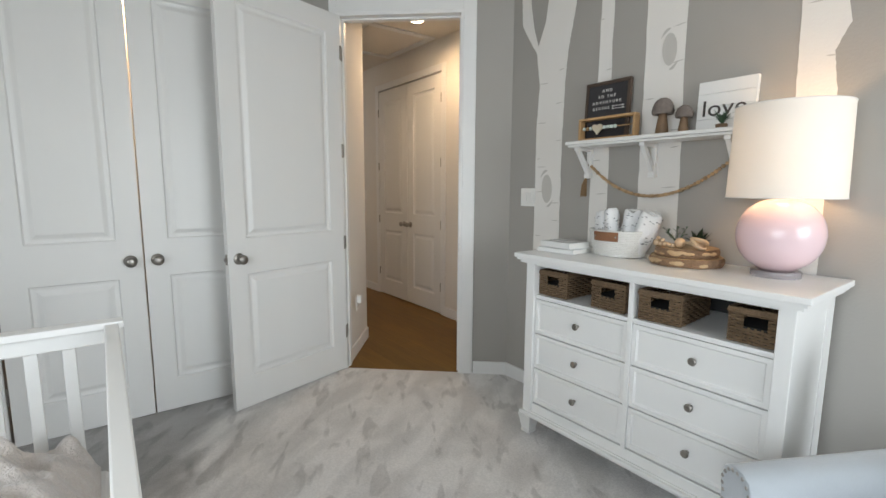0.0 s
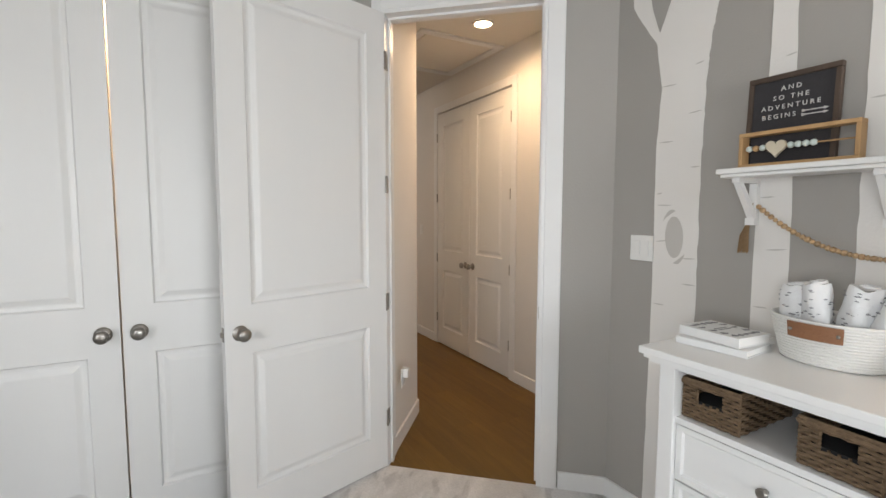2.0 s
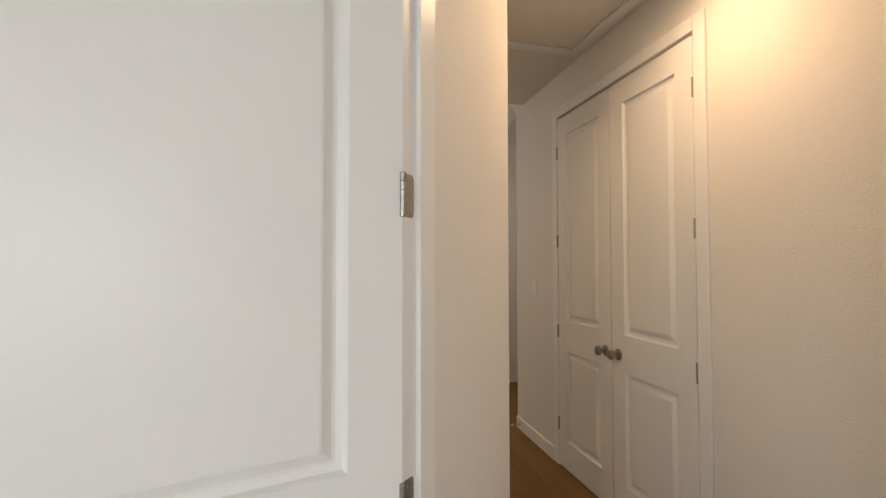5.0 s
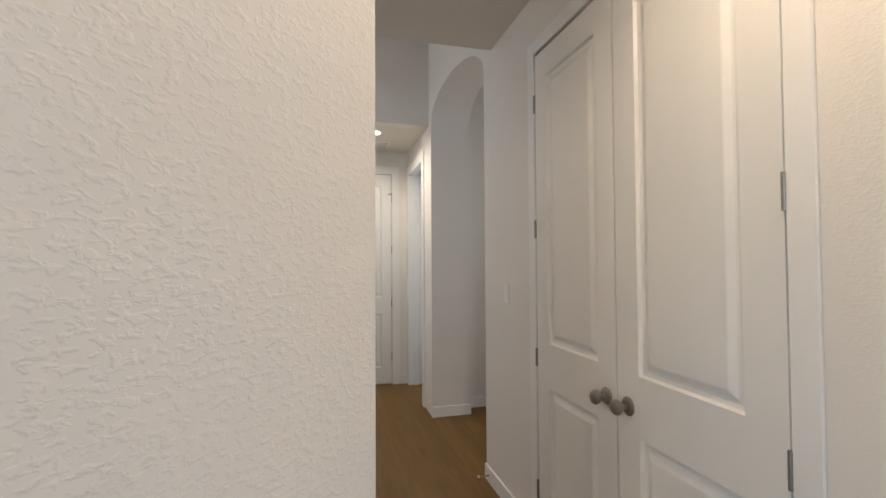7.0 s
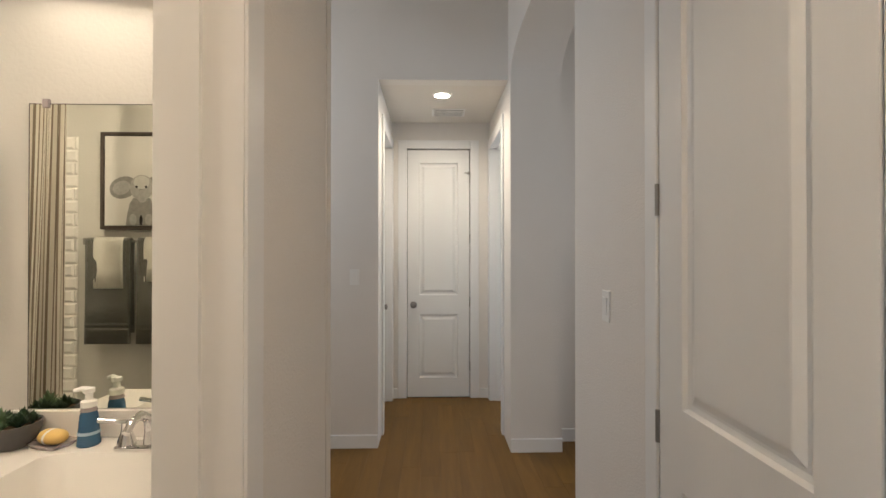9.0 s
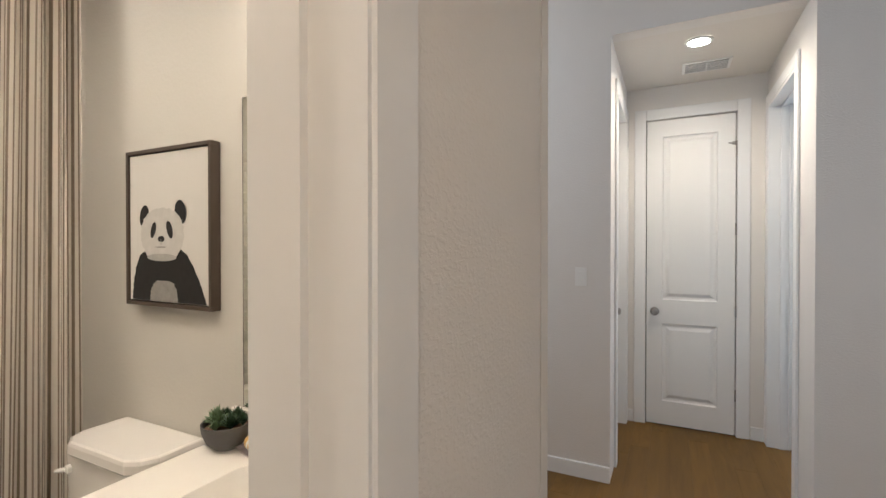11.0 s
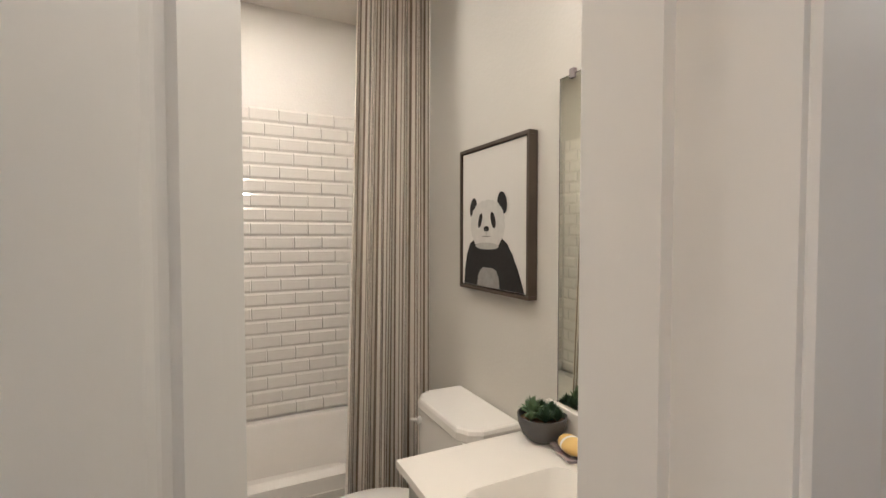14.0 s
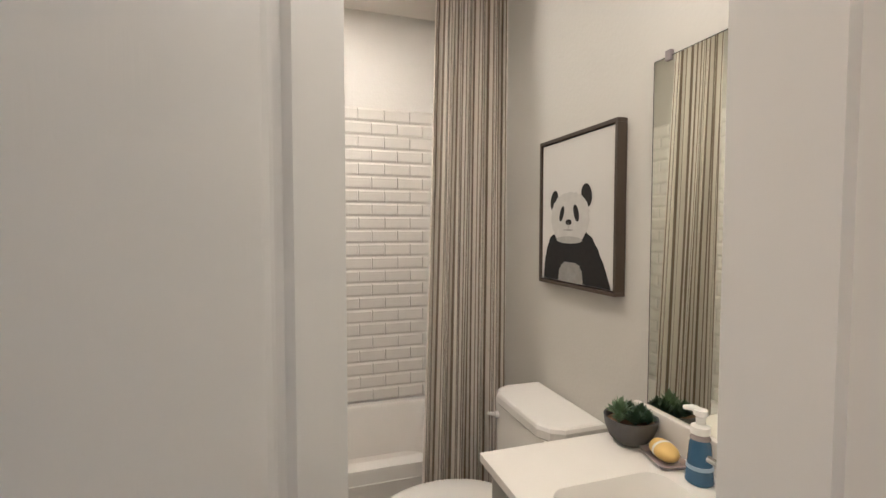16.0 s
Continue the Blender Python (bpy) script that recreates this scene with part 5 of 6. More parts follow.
for v in bm.verts:
    x, y = v.co.x, v.co.y
    e = max(0.0, 1 - max(abs(x), abs(y)) ** 6)
    z = 0.11 * e * (1.0 + 0.9 * noise.noise((x * 1.6, y * 1.6, 3.0)) + 0.5 * noise.noise((x * 4, y * 4 + x * 2, 7.0))) + 0.02 * noise.noise((x * 9, y * 9, 1.0)) + 0.07 * e
    v.co = Vector((x * 0.298, y * 0.26, max(0.004, z)))
part("cloth", bm, FUR, th_, "", None, True)

# armchair by the dresser
VELVET = material("pale_grey_velvet", (0.40, 0.43, 0.46), 0.85, vary=0.14, vary_scale=7, sheen=0.9, bump=0.15, bump_scale=200)
chair = thing("armchair", Matrix.Translation((1.60, 1.135, 0.006)) @ Matrix.Rotation(math.atan2(-0.53, 0.85), 4, "Z"), "pale grey velvet armchair with nailhead trim on the arm", "armchair")
# local x runs from the arm's front to the back, -y to the other arm
NAIL = material("pewter_nailhead", (0.45, 0.43, 0.41), 0.3, 1.0, vary=0.1)
for y0, nm in ((-0.10, "arm"), (-0.72, "arm")):
    bm = bmesh.new()
    prof = [(0.0, 0.10), (0.0, 0.46), (-0.008, 0.51), (0.004, 0.545), (0.03, 0.56), (0.07, 0.56), (0.096, 0.545), (0.108, 0.51), (0.10, 0.46), (0.10, 0.10)]
    v0 = [bm.verts.new((0.0, y0 + a, z)) for a, z in prof]
    v1 = [bm.verts.new((0.62, y0 + a, z + 0.03)) for a, z in prof]
    for k in range(len(prof) - 1):
        bm.faces.new((v0[k], v0[k + 1], v1[k + 1], v1[k]))
    bm.faces.new(v0)
    bm.faces.new(v1[::-1])
    bmesh.ops.bevel(bm, geom=[e for e in bm.edges if abs(e.verts[0].co.x - e.verts[1].co.x) < 0.01], offset=0.006, segments=2, profile=0.5, affect="EDGES")
    arm = part(nm, bm, VELVET, chair, "", None, True)
    nails = [(0.010, 0.12 + 0.018 * k) for k in range(19)] + [(0.004, 0.47), (-0.001, 0.49), (0.0, 0.51), (0.010, 0.53), (0.026, 0.545), (0.044, 0.549), (0.062, 0.548), (0.078, 0.542), (0.090, 0.528), (0.098, 0.51), (0.097, 0.49), (0.092, 0.47)] + [(0.090, 0.12 + 0.018 * k) for k in range(19)]
    bm = bmesh.new()
    for a, z in nails:
        add_lathe(bm, [(0, 0.004), (0.004, 0.0025), (0.006, 0)][::-1], 10, m=Matrix.Translation((-0.001, y0 + a, z)) @ Matrix.Rotation(radians(-90), 4, "Y"))
    part("nailheads", bm, NAIL, arm, "row of pewter nailheads", None, True)
part("seat_base", box(0.02, 0.66, -0.615, -0.105, 0.12, 0.30, 0.01), VELVET, chair)
part("seat_cushion", box(0.0, 0.60, -0.612, -0.108, 0.301, 0.43, 0.04, 4), VELVET, chair, "", None, True)
bm = box(0.622, 0.76, -0.72, 0.0, 0.12, 0.86, 0.05, 4)
part("backrest", bm, VELVET, chair, "", None, True)
for x in (0.04, 0.70):
    for y in (-0.68, -0.05):
        part("leg", lathe([(0.014, 0.0), (0.022, 0.12), (0.0, 0.12)], 14, (x, y, 0)), DARKWOOD, chair, "", None, True)

# ---- bathroom things ----
PORC = material("white_porcelain", (0.82, 0.80, 0.76), 0.12, vary=0.015, coat=0.3)
TUBM = material("white_tub_enamel", (0.84, 0.81, 0.76), 0.14, vary=0.015, coat=0.3)
QUARTZ = material("white_quartz_top", (0.82, 0.79, 0.74), 0.25, vary=0.03, vary_scale=12)
TILEM = material("white_glazed_tile", (0.82, 0.79, 0.74), 0.10, vary=0.03, vary_scale=4, coat=0.4)
GROUT = material("pale_grout", (0.80, 0.77, 0.72), 0.9, vary=0.06, vary_scale=60)
CABIN = material("grey_vanity_paint", (0.30, 0.30, 0.27), 0.4, vary=0.04)

# bathtub
XF, TZR = 0.245, 0.405
tub = thing("bathtub", pose(0, 0, 0), "white enamel bathtub set between the walls", "bathtub")


def rrect(x0, x1, y0, y1, r, z, n=6):
    out = []
    for cx, cy, a0 in ((x1 - r, y1 - r, 0), (x0 + r, y1 - r, 90), (x0 + r, y0 + r, 180), (x1 - r, y0 + r, 270)):
        for k in range(n + 1):
            a = radians(a0 + 90 * k / n)
            out.append((cx + r * math.cos(a), cy + r * math.sin(a), z))
    return out


def add_loops(bm, loops, cap=True):
    vv = [[bm.verts.new(p) for p in lp] for lp in loops]
    for a, b in zip(vv, vv[1:]):
        n = len(a)
        for k in range(n):
            bm.faces.new((a[k], a[(k + 1) % n], b[(k + 1) % n], b[k]))
    if cap:
        bm.faces.new(vv[-1])
    return vv


bm = bmesh.new()
x0, x1, y0, y1 = XT + 0.002, XF, YS + 0.002, YN - 0.002
add_loops(bm, [rrect(x0, x1, y0, y1, 0.004, 0.0), rrect(x0, x1, y0, y1, 0.004, TZR - 0.012), rrect(x0 + 0.004, x1 - 0.004, y0 + 0.002, y1 - 0.002, 0.01, TZR),
               rrect(x0 + 0.05, x1 - 0.075, y0 + 0.07, y1 - 0.07, 0.10, TZR), rrect(x0 + 0.062, x1 - 0.088, y0 + 0.085, y1 - 0.085, 0.10, TZR - 0.015),
               rrect(x0 + 0.10, x1 - 0.12, y0 + 0.14, y1 - 0.18, 0.12, 0.12), rrect(x0 + 0.15, x1 - 0.17, y0 + 0.20, y1 - 0.25, 0.10, 0.085)])
part("shell", bm, TUBM, tub, "", None, True)
part("apron_panel", box(XF - 0.001, XF + 0.006, YS + 0.06, YN - 0.06, 0.05, TZR - 0.06, 0.002), TUBM, tub)

# bevelled wall tiles behind the tub
TW, THT, GAP = 0.1542, 0.0780, 0.0012
back = thing("tile_wall", pose(XT, YS, TZR + 0.002), "white bevelled subway tiles behind the bathtub", "tiles", "", "structure")
part("grout_bed", box(-0.011, 0.0, 0.0, YN - YS, 0.0, 22.5 * (THT + GAP) - 0.035), GROUT, back)


def tile_mesh(w):
    bm = bmesh.new()
    l0 = [bm.verts.new(p) for p in ((0.0005, 0, 0), (0.0005, w, 0), (0.0005, w, THT), (0.0005, 0, THT))]
    l1 = [bm.verts.new(p) for p in ((0.0014, 0, 0), (0.0014, w, 0), (0.0014, w, THT), (0.0014, 0, THT))]
    b = min(0.0025, w * 0.3)
    l2 = [bm.verts.new(p) for p in ((0.008, b, 0.013), (0.008, w - b, 0.013), (0.008, w - b, THT - 0.013), (0.008, b, THT - 0.013))]
    for a, c in ((l0, l1), (l1, l2)):
        for k in range(4):
            bm.faces.new((a[k], a[(k + 1) % 4], c[(k + 1) % 4], c[k]))
    bm.faces.new(l2)
    return mesh_of("tile", bm, TILEM)


full = tile_mesh(TW)
cache = {}
wall_len = YN - YS
for r in range(22):
    s = -(TW + GAP) / 2 if r % 2 else 0.0
    s -= 0.03
    while s < wall_len - 0.004:
        a, b = max(s, 0.002), min(s + TW, wall_len - 0.002)
        if b - a > 0.012:
            key = round(b - a, 4)
            if abs(key - TW) < 0.0006:
                me = full
            else:
                me = cache.setdefault(key, None) or tile_mesh(b - a)
                cache[key] = me
            ob = new("tile", me)
            ob.parent, ob.location = back, (0, a, 0.003 + r * (THT + GAP))
        s += TW + 0.0005
for nm, yy, sg in (("tile_wall_end", YN, -1), ("tile_wall_end", YS, 1)):
    bm = bmesh.new()
    for r in range(22):
        s = -(0.08 if r % 2 else 0.0)
        while s < 0.72:
            a, b = max(0.02, s), min(0.72, s + TW)
            if b - a > 0.02:
                z = TZR + 0.005 + r * (THT + GAP)
                q = [bm.verts.new((XT + p[0], yy + sg * p[1], z + p[2])) for p in ((a, 0.003, 0), (b, 0.003, 0), (b, 0.003, THT), (a, 0.003, THT), (a + 0.014, 0.0095, 0.014), (b - 0.014, 0.0095, 0.014), (b - 0.014, 0.0095, THT - 0.014), (a + 0.014, 0.0095, THT - 0.014))]
                bm.faces.new(q[4:])
                for k in range(4):
                    bm.faces.new((q[k], q[(k + 1) % 4], q[4 + (k + 1) % 4], q[4 + k]))
            s += TW + GAP
    tagged(part(nm, bm, TILEM), "white bevelled subway tiles on the tub's end wall", "tiles", "", "stuff")


# shower curtains
CURT = bpy.data.materials.new("striped_curtain_cloth")
CURT.use_nodes = True
cnt, cb = nodes_of(CURT)
cb.inputs["Roughness"].default_value, cb.inputs["Sheen Weight"].default_value = 0.9, 0.2
uvn = cnt.nodes.new("ShaderNodeUVMap")
sep = cnt.nodes.new("ShaderNodeSeparateXYZ")
cnt.links.new(uvn.outputs[0], sep.inputs[0])
ramp = cnt.nodes.new("ShaderNodeValToRGB")
ramp.color_ramp.interpolation = "CONSTANT"
els = ramp.color_ramp.elements
els[0].position, els[0].color = 0.0, (0.84, 0.78, 0.69, 1)
els[1].position, els[1].color = 0.14, (0.27, 0.215, 0.16, 1)
for p, c in ((0.22, (0.84, 0.78, 0.69, 1)), (0.35, (0.38, 0.32, 0.25, 1)), (0.41, (0.82, 0.76, 0.67, 1)), (0.51, (0.26, 0.205, 0.15, 1)), (0.61, (0.84, 0.78, 0.69, 1)), (0.77, (0.31, 0.25, 0.19, 1)), (0.83, (0.80, 0.74, 0.65, 1)), (0.91, (0.28, 0.225, 0.17, 1))):
    e = els.new(p)
    e.color = c
fr = cnt.nodes.new("ShaderNodeMath")
fr.operation = "FRACT"
mu_ = cnt.nodes.new("ShaderNodeMath")
mu_.operation, mu_.inputs[1].default_value = "MULTIPLY", 1 / 0.072
cnt.links.new(sep.outputs[0], mu_.inputs[0])
cnt.links.new(mu_.outputs[0], fr.inputs[0])
cnt.links.new(fr.outputs[0], ramp.inputs[0])
wn = cnt.nodes.new("ShaderNodeTexNoise")
wn.inputs["Scale"].default_value = 500
cm = cnt.nodes.new("ShaderNodeMix")
cm.data_type, cm.blend_type = "RGBA", "MULTIPLY"
cm.inputs["Factor"].default_value = 0.12
cnt.links.new(ramp.outputs[0], cm.inputs["A"])
cnt.links.new(wn.outputs["Color"], cm.inputs["B"])
cnt.links.new(cm.outputs["Result"], cb.inputs["Base Color"])


def curtain(ya, yb, yb_bottom, label, seed, folds, ya_bottom=None):
    ya_bottom = ya if ya_bottom is None else ya_bottom
    d = thing("shower_curtain", pose(0.335, 0, 0.0), label, "curtain", "shower curtains")
    bm = bmesh.new()
    uv = bm.loops.layers.uv.new("cloth")
    nx, nz = folds * 16, 26
    z0, z1 = 0.07, 2.68
    rc = random.Random(seed)
    ph = [rc.uniform(0.7, 1.35) for _ in range(folds + 2)]
    amp = [rc.uniform(0.65, 1.25) for _ in range(folds + 2)]
    rows = []
    for j in range(nz + 1):
        f = j / nz
        row, arc, prev = [], 0.0, None
        for i in range(nx + 1):
            u = i / nx
            k = u * folds
            ii = int(min(k, folds - 1))
            a0 = amp[ii] * (1 - (k - ii)) + amp[ii + 1] * (k - ii)
            swing = 0.020 * a0 * (1.15 - 0.35 * f) * math.sin(2 * math.pi * k + 0.5 * math.sin(3 * f + ii))
            swing += 0.010 * math.sin(2 * math.pi * k * 2.3 + 2 * f)
            y = (ya_bottom + (yb_bottom - ya_bottom) * u) * (1 - f) + (ya + (yb - ya) * u) * f
            y += 0.010 * math.cos(2 * math.pi * k) * a0
            p = Vector((swing, y, z0 + (z1 - z0) * f))
            if prev is not None:
                arc += (Vector((p.x, p.y)) - Vector((prev.x, prev.y))).length
            prev = p
            row.append((bm.verts.new(p), u))
        rows.append(row)
    total = 0.105 * folds
    for r0, r1 in zip(rows, rows[1:]):
        for i in range(nx):
            f = bm.faces.new((r0[i][0], r0[i + 1][0], r1[i + 1][0], r1[i][0]))
            for lp, u in zip(f.loops, (r0[i][1], r0[i + 1][1], r1[i + 1][1], r1[i][1])):
                lp[uv].uv = (u * total, 0)
    ob = part("cloth", bm, CURT, d, "", None, True)
    md = ob.modifiers.new("thickness", "SOLIDIFY")
    md.thickness = 0.0015
    return d


curtain(5.448, 5.775, 5.775, "grey and cream striped shower curtain gathered at the wall", 3, 5, 5.372)
curtain(4.56, 4.835, 4.955, "grey and cream striped shower curtain drawn to the side", 8, 5, 4.60)
rod = thing("curtain_rod", pose(0.335, YS, 2.688), "slim metal shower curtain rod", "curtain rod")
part("rod", tube([(0, 0, 0), (0, YN - YS, 0)], 0.011, 14), NICKEL, rod)

# toilet
toilet = thing("toilet", pose(0.83, YN, 0.0), "white porcelain toilet with a closed lid", "toilet")
bm = bmesh.new()
add_loops(bm, [rrect(-0.19, 0.19, -0.185, -0.012, 0.03, 0.40), rrect(-0.205, 0.205, -0.195, -0.010, 0.035, 0.60), rrect(-0.21, 0.21, -0.20, -0.010, 0.035, 0.812)])
part("tank", bm, PORC, toilet, "", None, True)
bm = bmesh.new()
lid = [(-0.213, -0.008), (-0.213, -0.15), (-0.190, -0.19), (-0.150, -0.212), (0.140, -0.212), (0.180, -0.19), (0.203, -0.15), (0.203, -0.008)]
lp = lambda k, z: [(x * k, -0.1 + (y + 0.1) * k, z) for x, y in lid]
add_loops(bm, [lp(0.97, 0.813), lp(1.0, 0.818), lp(1.0, 0.842), lp(0.975, 0.852), lp(0.93, 0.856)])
part("tank_lid", bm, PORC, toilet, "white porcelain tank lid with clipped corners")
bm = bmesh.new()
add_lathe(bm, [(0, 0), (0.014, 0), (0.012, 0.012), (0, 0.014)], 16, m=Matrix.Translation((-0.165, -0.198, 0.765)) @ Matrix.Rotation(radians(90), 4, "X"))
add_tube(bm, [(-0.165, -0.208, 0.765), (-0.182, -0.214, 0.762), (-0.206, -0.216, 0.754)], [0.007, 0.008, 0.006], 10)
part("flush_lever", bm, PORC, toilet, "white flush lever", None, True)


def oval(w, front, backy, z, n=40, k=1.0):
    pts = []
    for q in range(n):
        a = 2 * math.pi * q / n
        x, y = math.cos(a), math.sin(a)
        ly = (front if y < 0 else backy)
        pts.append((w * 1.04 * x * k - 0.025, -0.42 + ly * y * k, z * 1.15))
    return pts


bm = bmesh.new()
add_loops(bm, [oval(0.10, 0.20, 0.27, 0.0), oval(0.11, 0.20, 0.27, 0.06), oval(0.105, 0.19, 0.26, 0.20), oval(0.17, 0.25, 0.26, 0.36), oval(0.182, 0.262, 0.25, 0.41)])
part("bowl", bm, PORC, toilet, "", None, True)
bm = bmesh.new()
add_loops(bm, [oval(0.188, 0.268, 0.235, 0.412), oval(0.19, 0.27, 0.237, 0.43)])
part("seat", bm, PORC, toilet, "", None, True)
bm = bmesh.new()
add_loops(bm, [oval(0.186, 0.266, 0.235, 0.433), oval(0.19, 0.27, 0.237, 0.442), oval(0.188, 0.268, 0.236, 0.455), oval(0.17, 0.245, 0.22, 0.464), oval(0.09, 0.14, 0.12, 0.468)])
part("seat_lid", bm, PORC, toilet, "closed white toilet lid", None, True)
bm = box(-0.115, 0.065, -0.235, -0.19, 0.40, 0.495, 0.01)
part("seat_hinge_block", bm, PORC, toilet)

# vanity
VX0, VY0, VZ = 1.150, 5.318, 0.894
van = thing("vanity_cabinet", pose(0, 0, 0), "grey painted bathroom vanity cabinet", "cabinet")
part("carcass", box(VX0 + 0.012, XB - 0.002, VY0 + 0.035, YN - 0.002, 0.09, 0.70, 0.002), CABIN, van)
part("side_panel", box(VX0 + 0.008, VX0 + 0.0115, VY0 + 0.03, YN - 0.002, 0.0, VZ - 0.0205), CABIN, van)
part("front_rail", box(VX0 + 0.012, XB - 0.002, VY0 + 0.03, VY0 + 0.05, 0.70, VZ - 0.0205), CABIN, van)
part("toe_kick", box(VX0 + 0.012, XB - 0.002, VY0 + 0.09, YN - 0.01, 0.0, 0.089), BLACK, van)
for xa, xb in ((VX0 + 0.02, 1.532), (1.538, XB - 0.01)):
    part("cabinet_door", moulded_panel(xa, xb, 0.10, 0.68, 0.02), CABIN, van, "", Matrix.Translation((0, VY0 + 0.012, 0)))
top = thing("countertop", pose(0, 0, 0), "white quartz vanity top with a sunk basin", "countertop")
SX0, SX1, SY0, SY1 = 1.345, 1.845, 5.385, 5.672
bm = bmesh.new()
outer0 = [(VX0, VY0), (XB - 0.001, VY0), (XB - 0.001, YN - 0.001), (VX0, YN - 0.001)]
inner = rrect(SX0, SX1, SY0, SY1, 0.045, VZ, 5)
ov = [bm.verts.new((x, y, VZ)) for x, y in outer0]
iv = [bm.verts.new(p) for p in inner]
n = len(iv)
corner = {0: 2, 1: 3, 2: 0, 3: 1}
q = n // 4
for c in range(4):
    oc = ov[corner[c]]
    for k in range(c * q, c * q + q - 1):
        bm.faces.new((oc, iv[k], iv[k + 1]))
    nx = ov[corner[(c + 1) % 4]]
    k = c * q + q - 1
    bm.faces.new((oc, iv[k], iv[(k + 1) % n], nx))
lowv = [bm.verts.new((x, y, VZ - 0.02)) for x, y in outer0]
for k in range(4):
    bm.faces.new((ov[k], lowv[k], lowv[(k + 1) % 4], ov[(k + 1) % 4]))
part("slab", bm, QUARTZ, top)
bm = bmesh.new()
add_loops(bm, [rrect(SX0, SX1, SY0, SY1, 0.045, VZ, 5), rrect(SX0 + 0.006, SX1 - 0.006, SY0 + 0.006, SY1 - 0.006, 0.045, VZ - 0.012, 5), rrect(SX0 + 0.03, SX1 - 0.03, SY0 + 0.03, SY1 - 0.03, 0.05, VZ - 0.11, 5), rrect(SX0 + 0.09, SX1 - 0.09, SY0 + 0.07, SY1 - 0.07, 0.05, VZ - 0.13, 5)])
part("basin", bm, PORC, top, "white rectangular basin", None, True)
part("drain", lathe([(0, 0), (0.02, 0), (0.02, 0.003), (0, 0.003)], 20, ((SX0 + SX1) / 2, (SY0 + SY1) / 2, VZ - 0.129)), CHROME, top)
part("backsplash", box(VX0 + 0.004, XB - 0.001, YN - 0.019, YN - 0.001, VZ + 0.0005, VZ + 0.080, 0.003), QUARTZ, top, "white quartz backsplash")

MIRR = bpy.data.materials.new("silvered_mirror")
MIRR.use_nodes = True
mb = nodes_of(MIRR)[1]
mb.inputs["Base Color"].default_value, mb.inputs["Metallic"].default_value, mb.inputs["Roughness"].default_value = (0.86, 0.88, 0.80, 1), 1.0, 0.005
mirror = thing("wall_mirror", pose(0, YN, 0), "frameless wall mirror held by clear clips above the vanity", "mirror")
part("glass", box(1.197, XB - 0.012, -0.0075, -0.001, 0.977, 1.872), MIRR, mirror)
part("edge", box(1.1945, 1.1968, -0.0075, -0.001, 0.977, 1.872), BLACK, mirror, "dark mirror edge")
part("edge", box(1.1945, XB - 0.012, -0.0075, -0.001, 1.8722, 1.8742), BLACK, mirror)
for x in (1.245, 1.80):
    part("clip", box(x - 0.009, x + 0.009, -0.013, -0.001, 1.862, 1.888, 0.002), ACRYLIC, mirror, "clear plastic mirror clip")

# faucet
fau = thing("faucet", pose(1.60, 5.70, VZ), "chrome two-handle arched bathroom faucet", "faucet")
part("base_plate", box(-0.085, 0.085, -0.026, 0.026, 0.0, 0.014, 0.006), CHROME, fau, "", None, True)
part("spout", tube([(0, 0, 0.012), (0, 0.002, 0.05), (0, -0.01, 0.085), (0, -0.04, 0.105), (0, -0.075, 0.10), (0, -0.10, 0.078)], [0.017, 0.015, 0.013, 0.012, 0.011, 0.010], 16), CHROME, fau, "arched chrome spout", None, True)
part("lift_rod", tube([(0, 0.018, 0.012), (0, 0.018, 0.10)], 0.003, 8), CHROME, fau)
for sx in (-1, 1):
    h = part("handle_base", lathe([(0.024, 0.012), (0.022, 0.022), (0.014, 0.045), (0.012, 0.066), (0.014, 0.072), (0, 0.076)], 20, (sx * 0.064, 0, 0)), CHROME, fau, "", None, True)
    part("lever", tube([(sx * 0.064, 0, 0.070), (sx * 0.095, -0.004, 0.076), (sx * 0.135, -0.008, 0.080)], [0.009, 0.006, 0.0075], 12), CHROME, h, "", None, True)

# succulent bowl, soap dish, soap bottle
BOWLM = material("charcoal_stoneware", (0.085, 0.082, 0.08), 0.6, vary=0.1, vary_scale=60)
sb_ = thing("succulent_bowl", pose(1.215, 5.712, VZ) @ Matrix.Scale(0.94, 4), "charcoal bowl planted with green faux succulents", "plant")
part("bowl", lathe([(0, 0), (0.036, 0), (0.056, 0.02), (0.068, 0.05), (0.071, 0.073), (0.067, 0.073), (0.062, 0.05), (0, 0.045)], 36), BOWLM, sb_, "charcoal stoneware bowl", None, True)
part("soil", lathe([(0, 0.058), (0.064, 0.056), (0.064, 0.05), (0, 0.05)], 24), BARK, sb_)
SUC = material("sage_succulent", (0.17, 0.25, 0.14), 0.5, vary=0.3, vary_scale=40)
for k, (dx, dy, r, mt, up) in enumerate(((-0.028, -0.012, 0.042, SUC, 0.03), (0.028, -0.010, 0.036, LEAF, 0.022), (0.0, 0.034, 0.034, LEAF, 0.022), (0.036, 0.026, 0.026, LEAF, 0.018), (-0.036, 0.026, 0.028, LEAF, 0.018), (0.004, -0.042, 0.022, SUC, 0.012))):
    bm = bmesh.new()
    for lay in range(5):
        m = 11 - lay * 2
        for q in range(m):
            a = 2 * math.pi * q / m + lay * 0.4
            rr1 = r * (1 - lay * 0.19)
            blade(bm, (0, 0, 0.0), (rr1 * math.cos(a), rr1 * math.sin(a), 0.014 + up * (0.3 + 0.32 * lay)), r * 0.24, 0.006)
    part("rosette", bm, mt, sb_, "green faux succulent rosette", pose(dx, dy, 0.06))
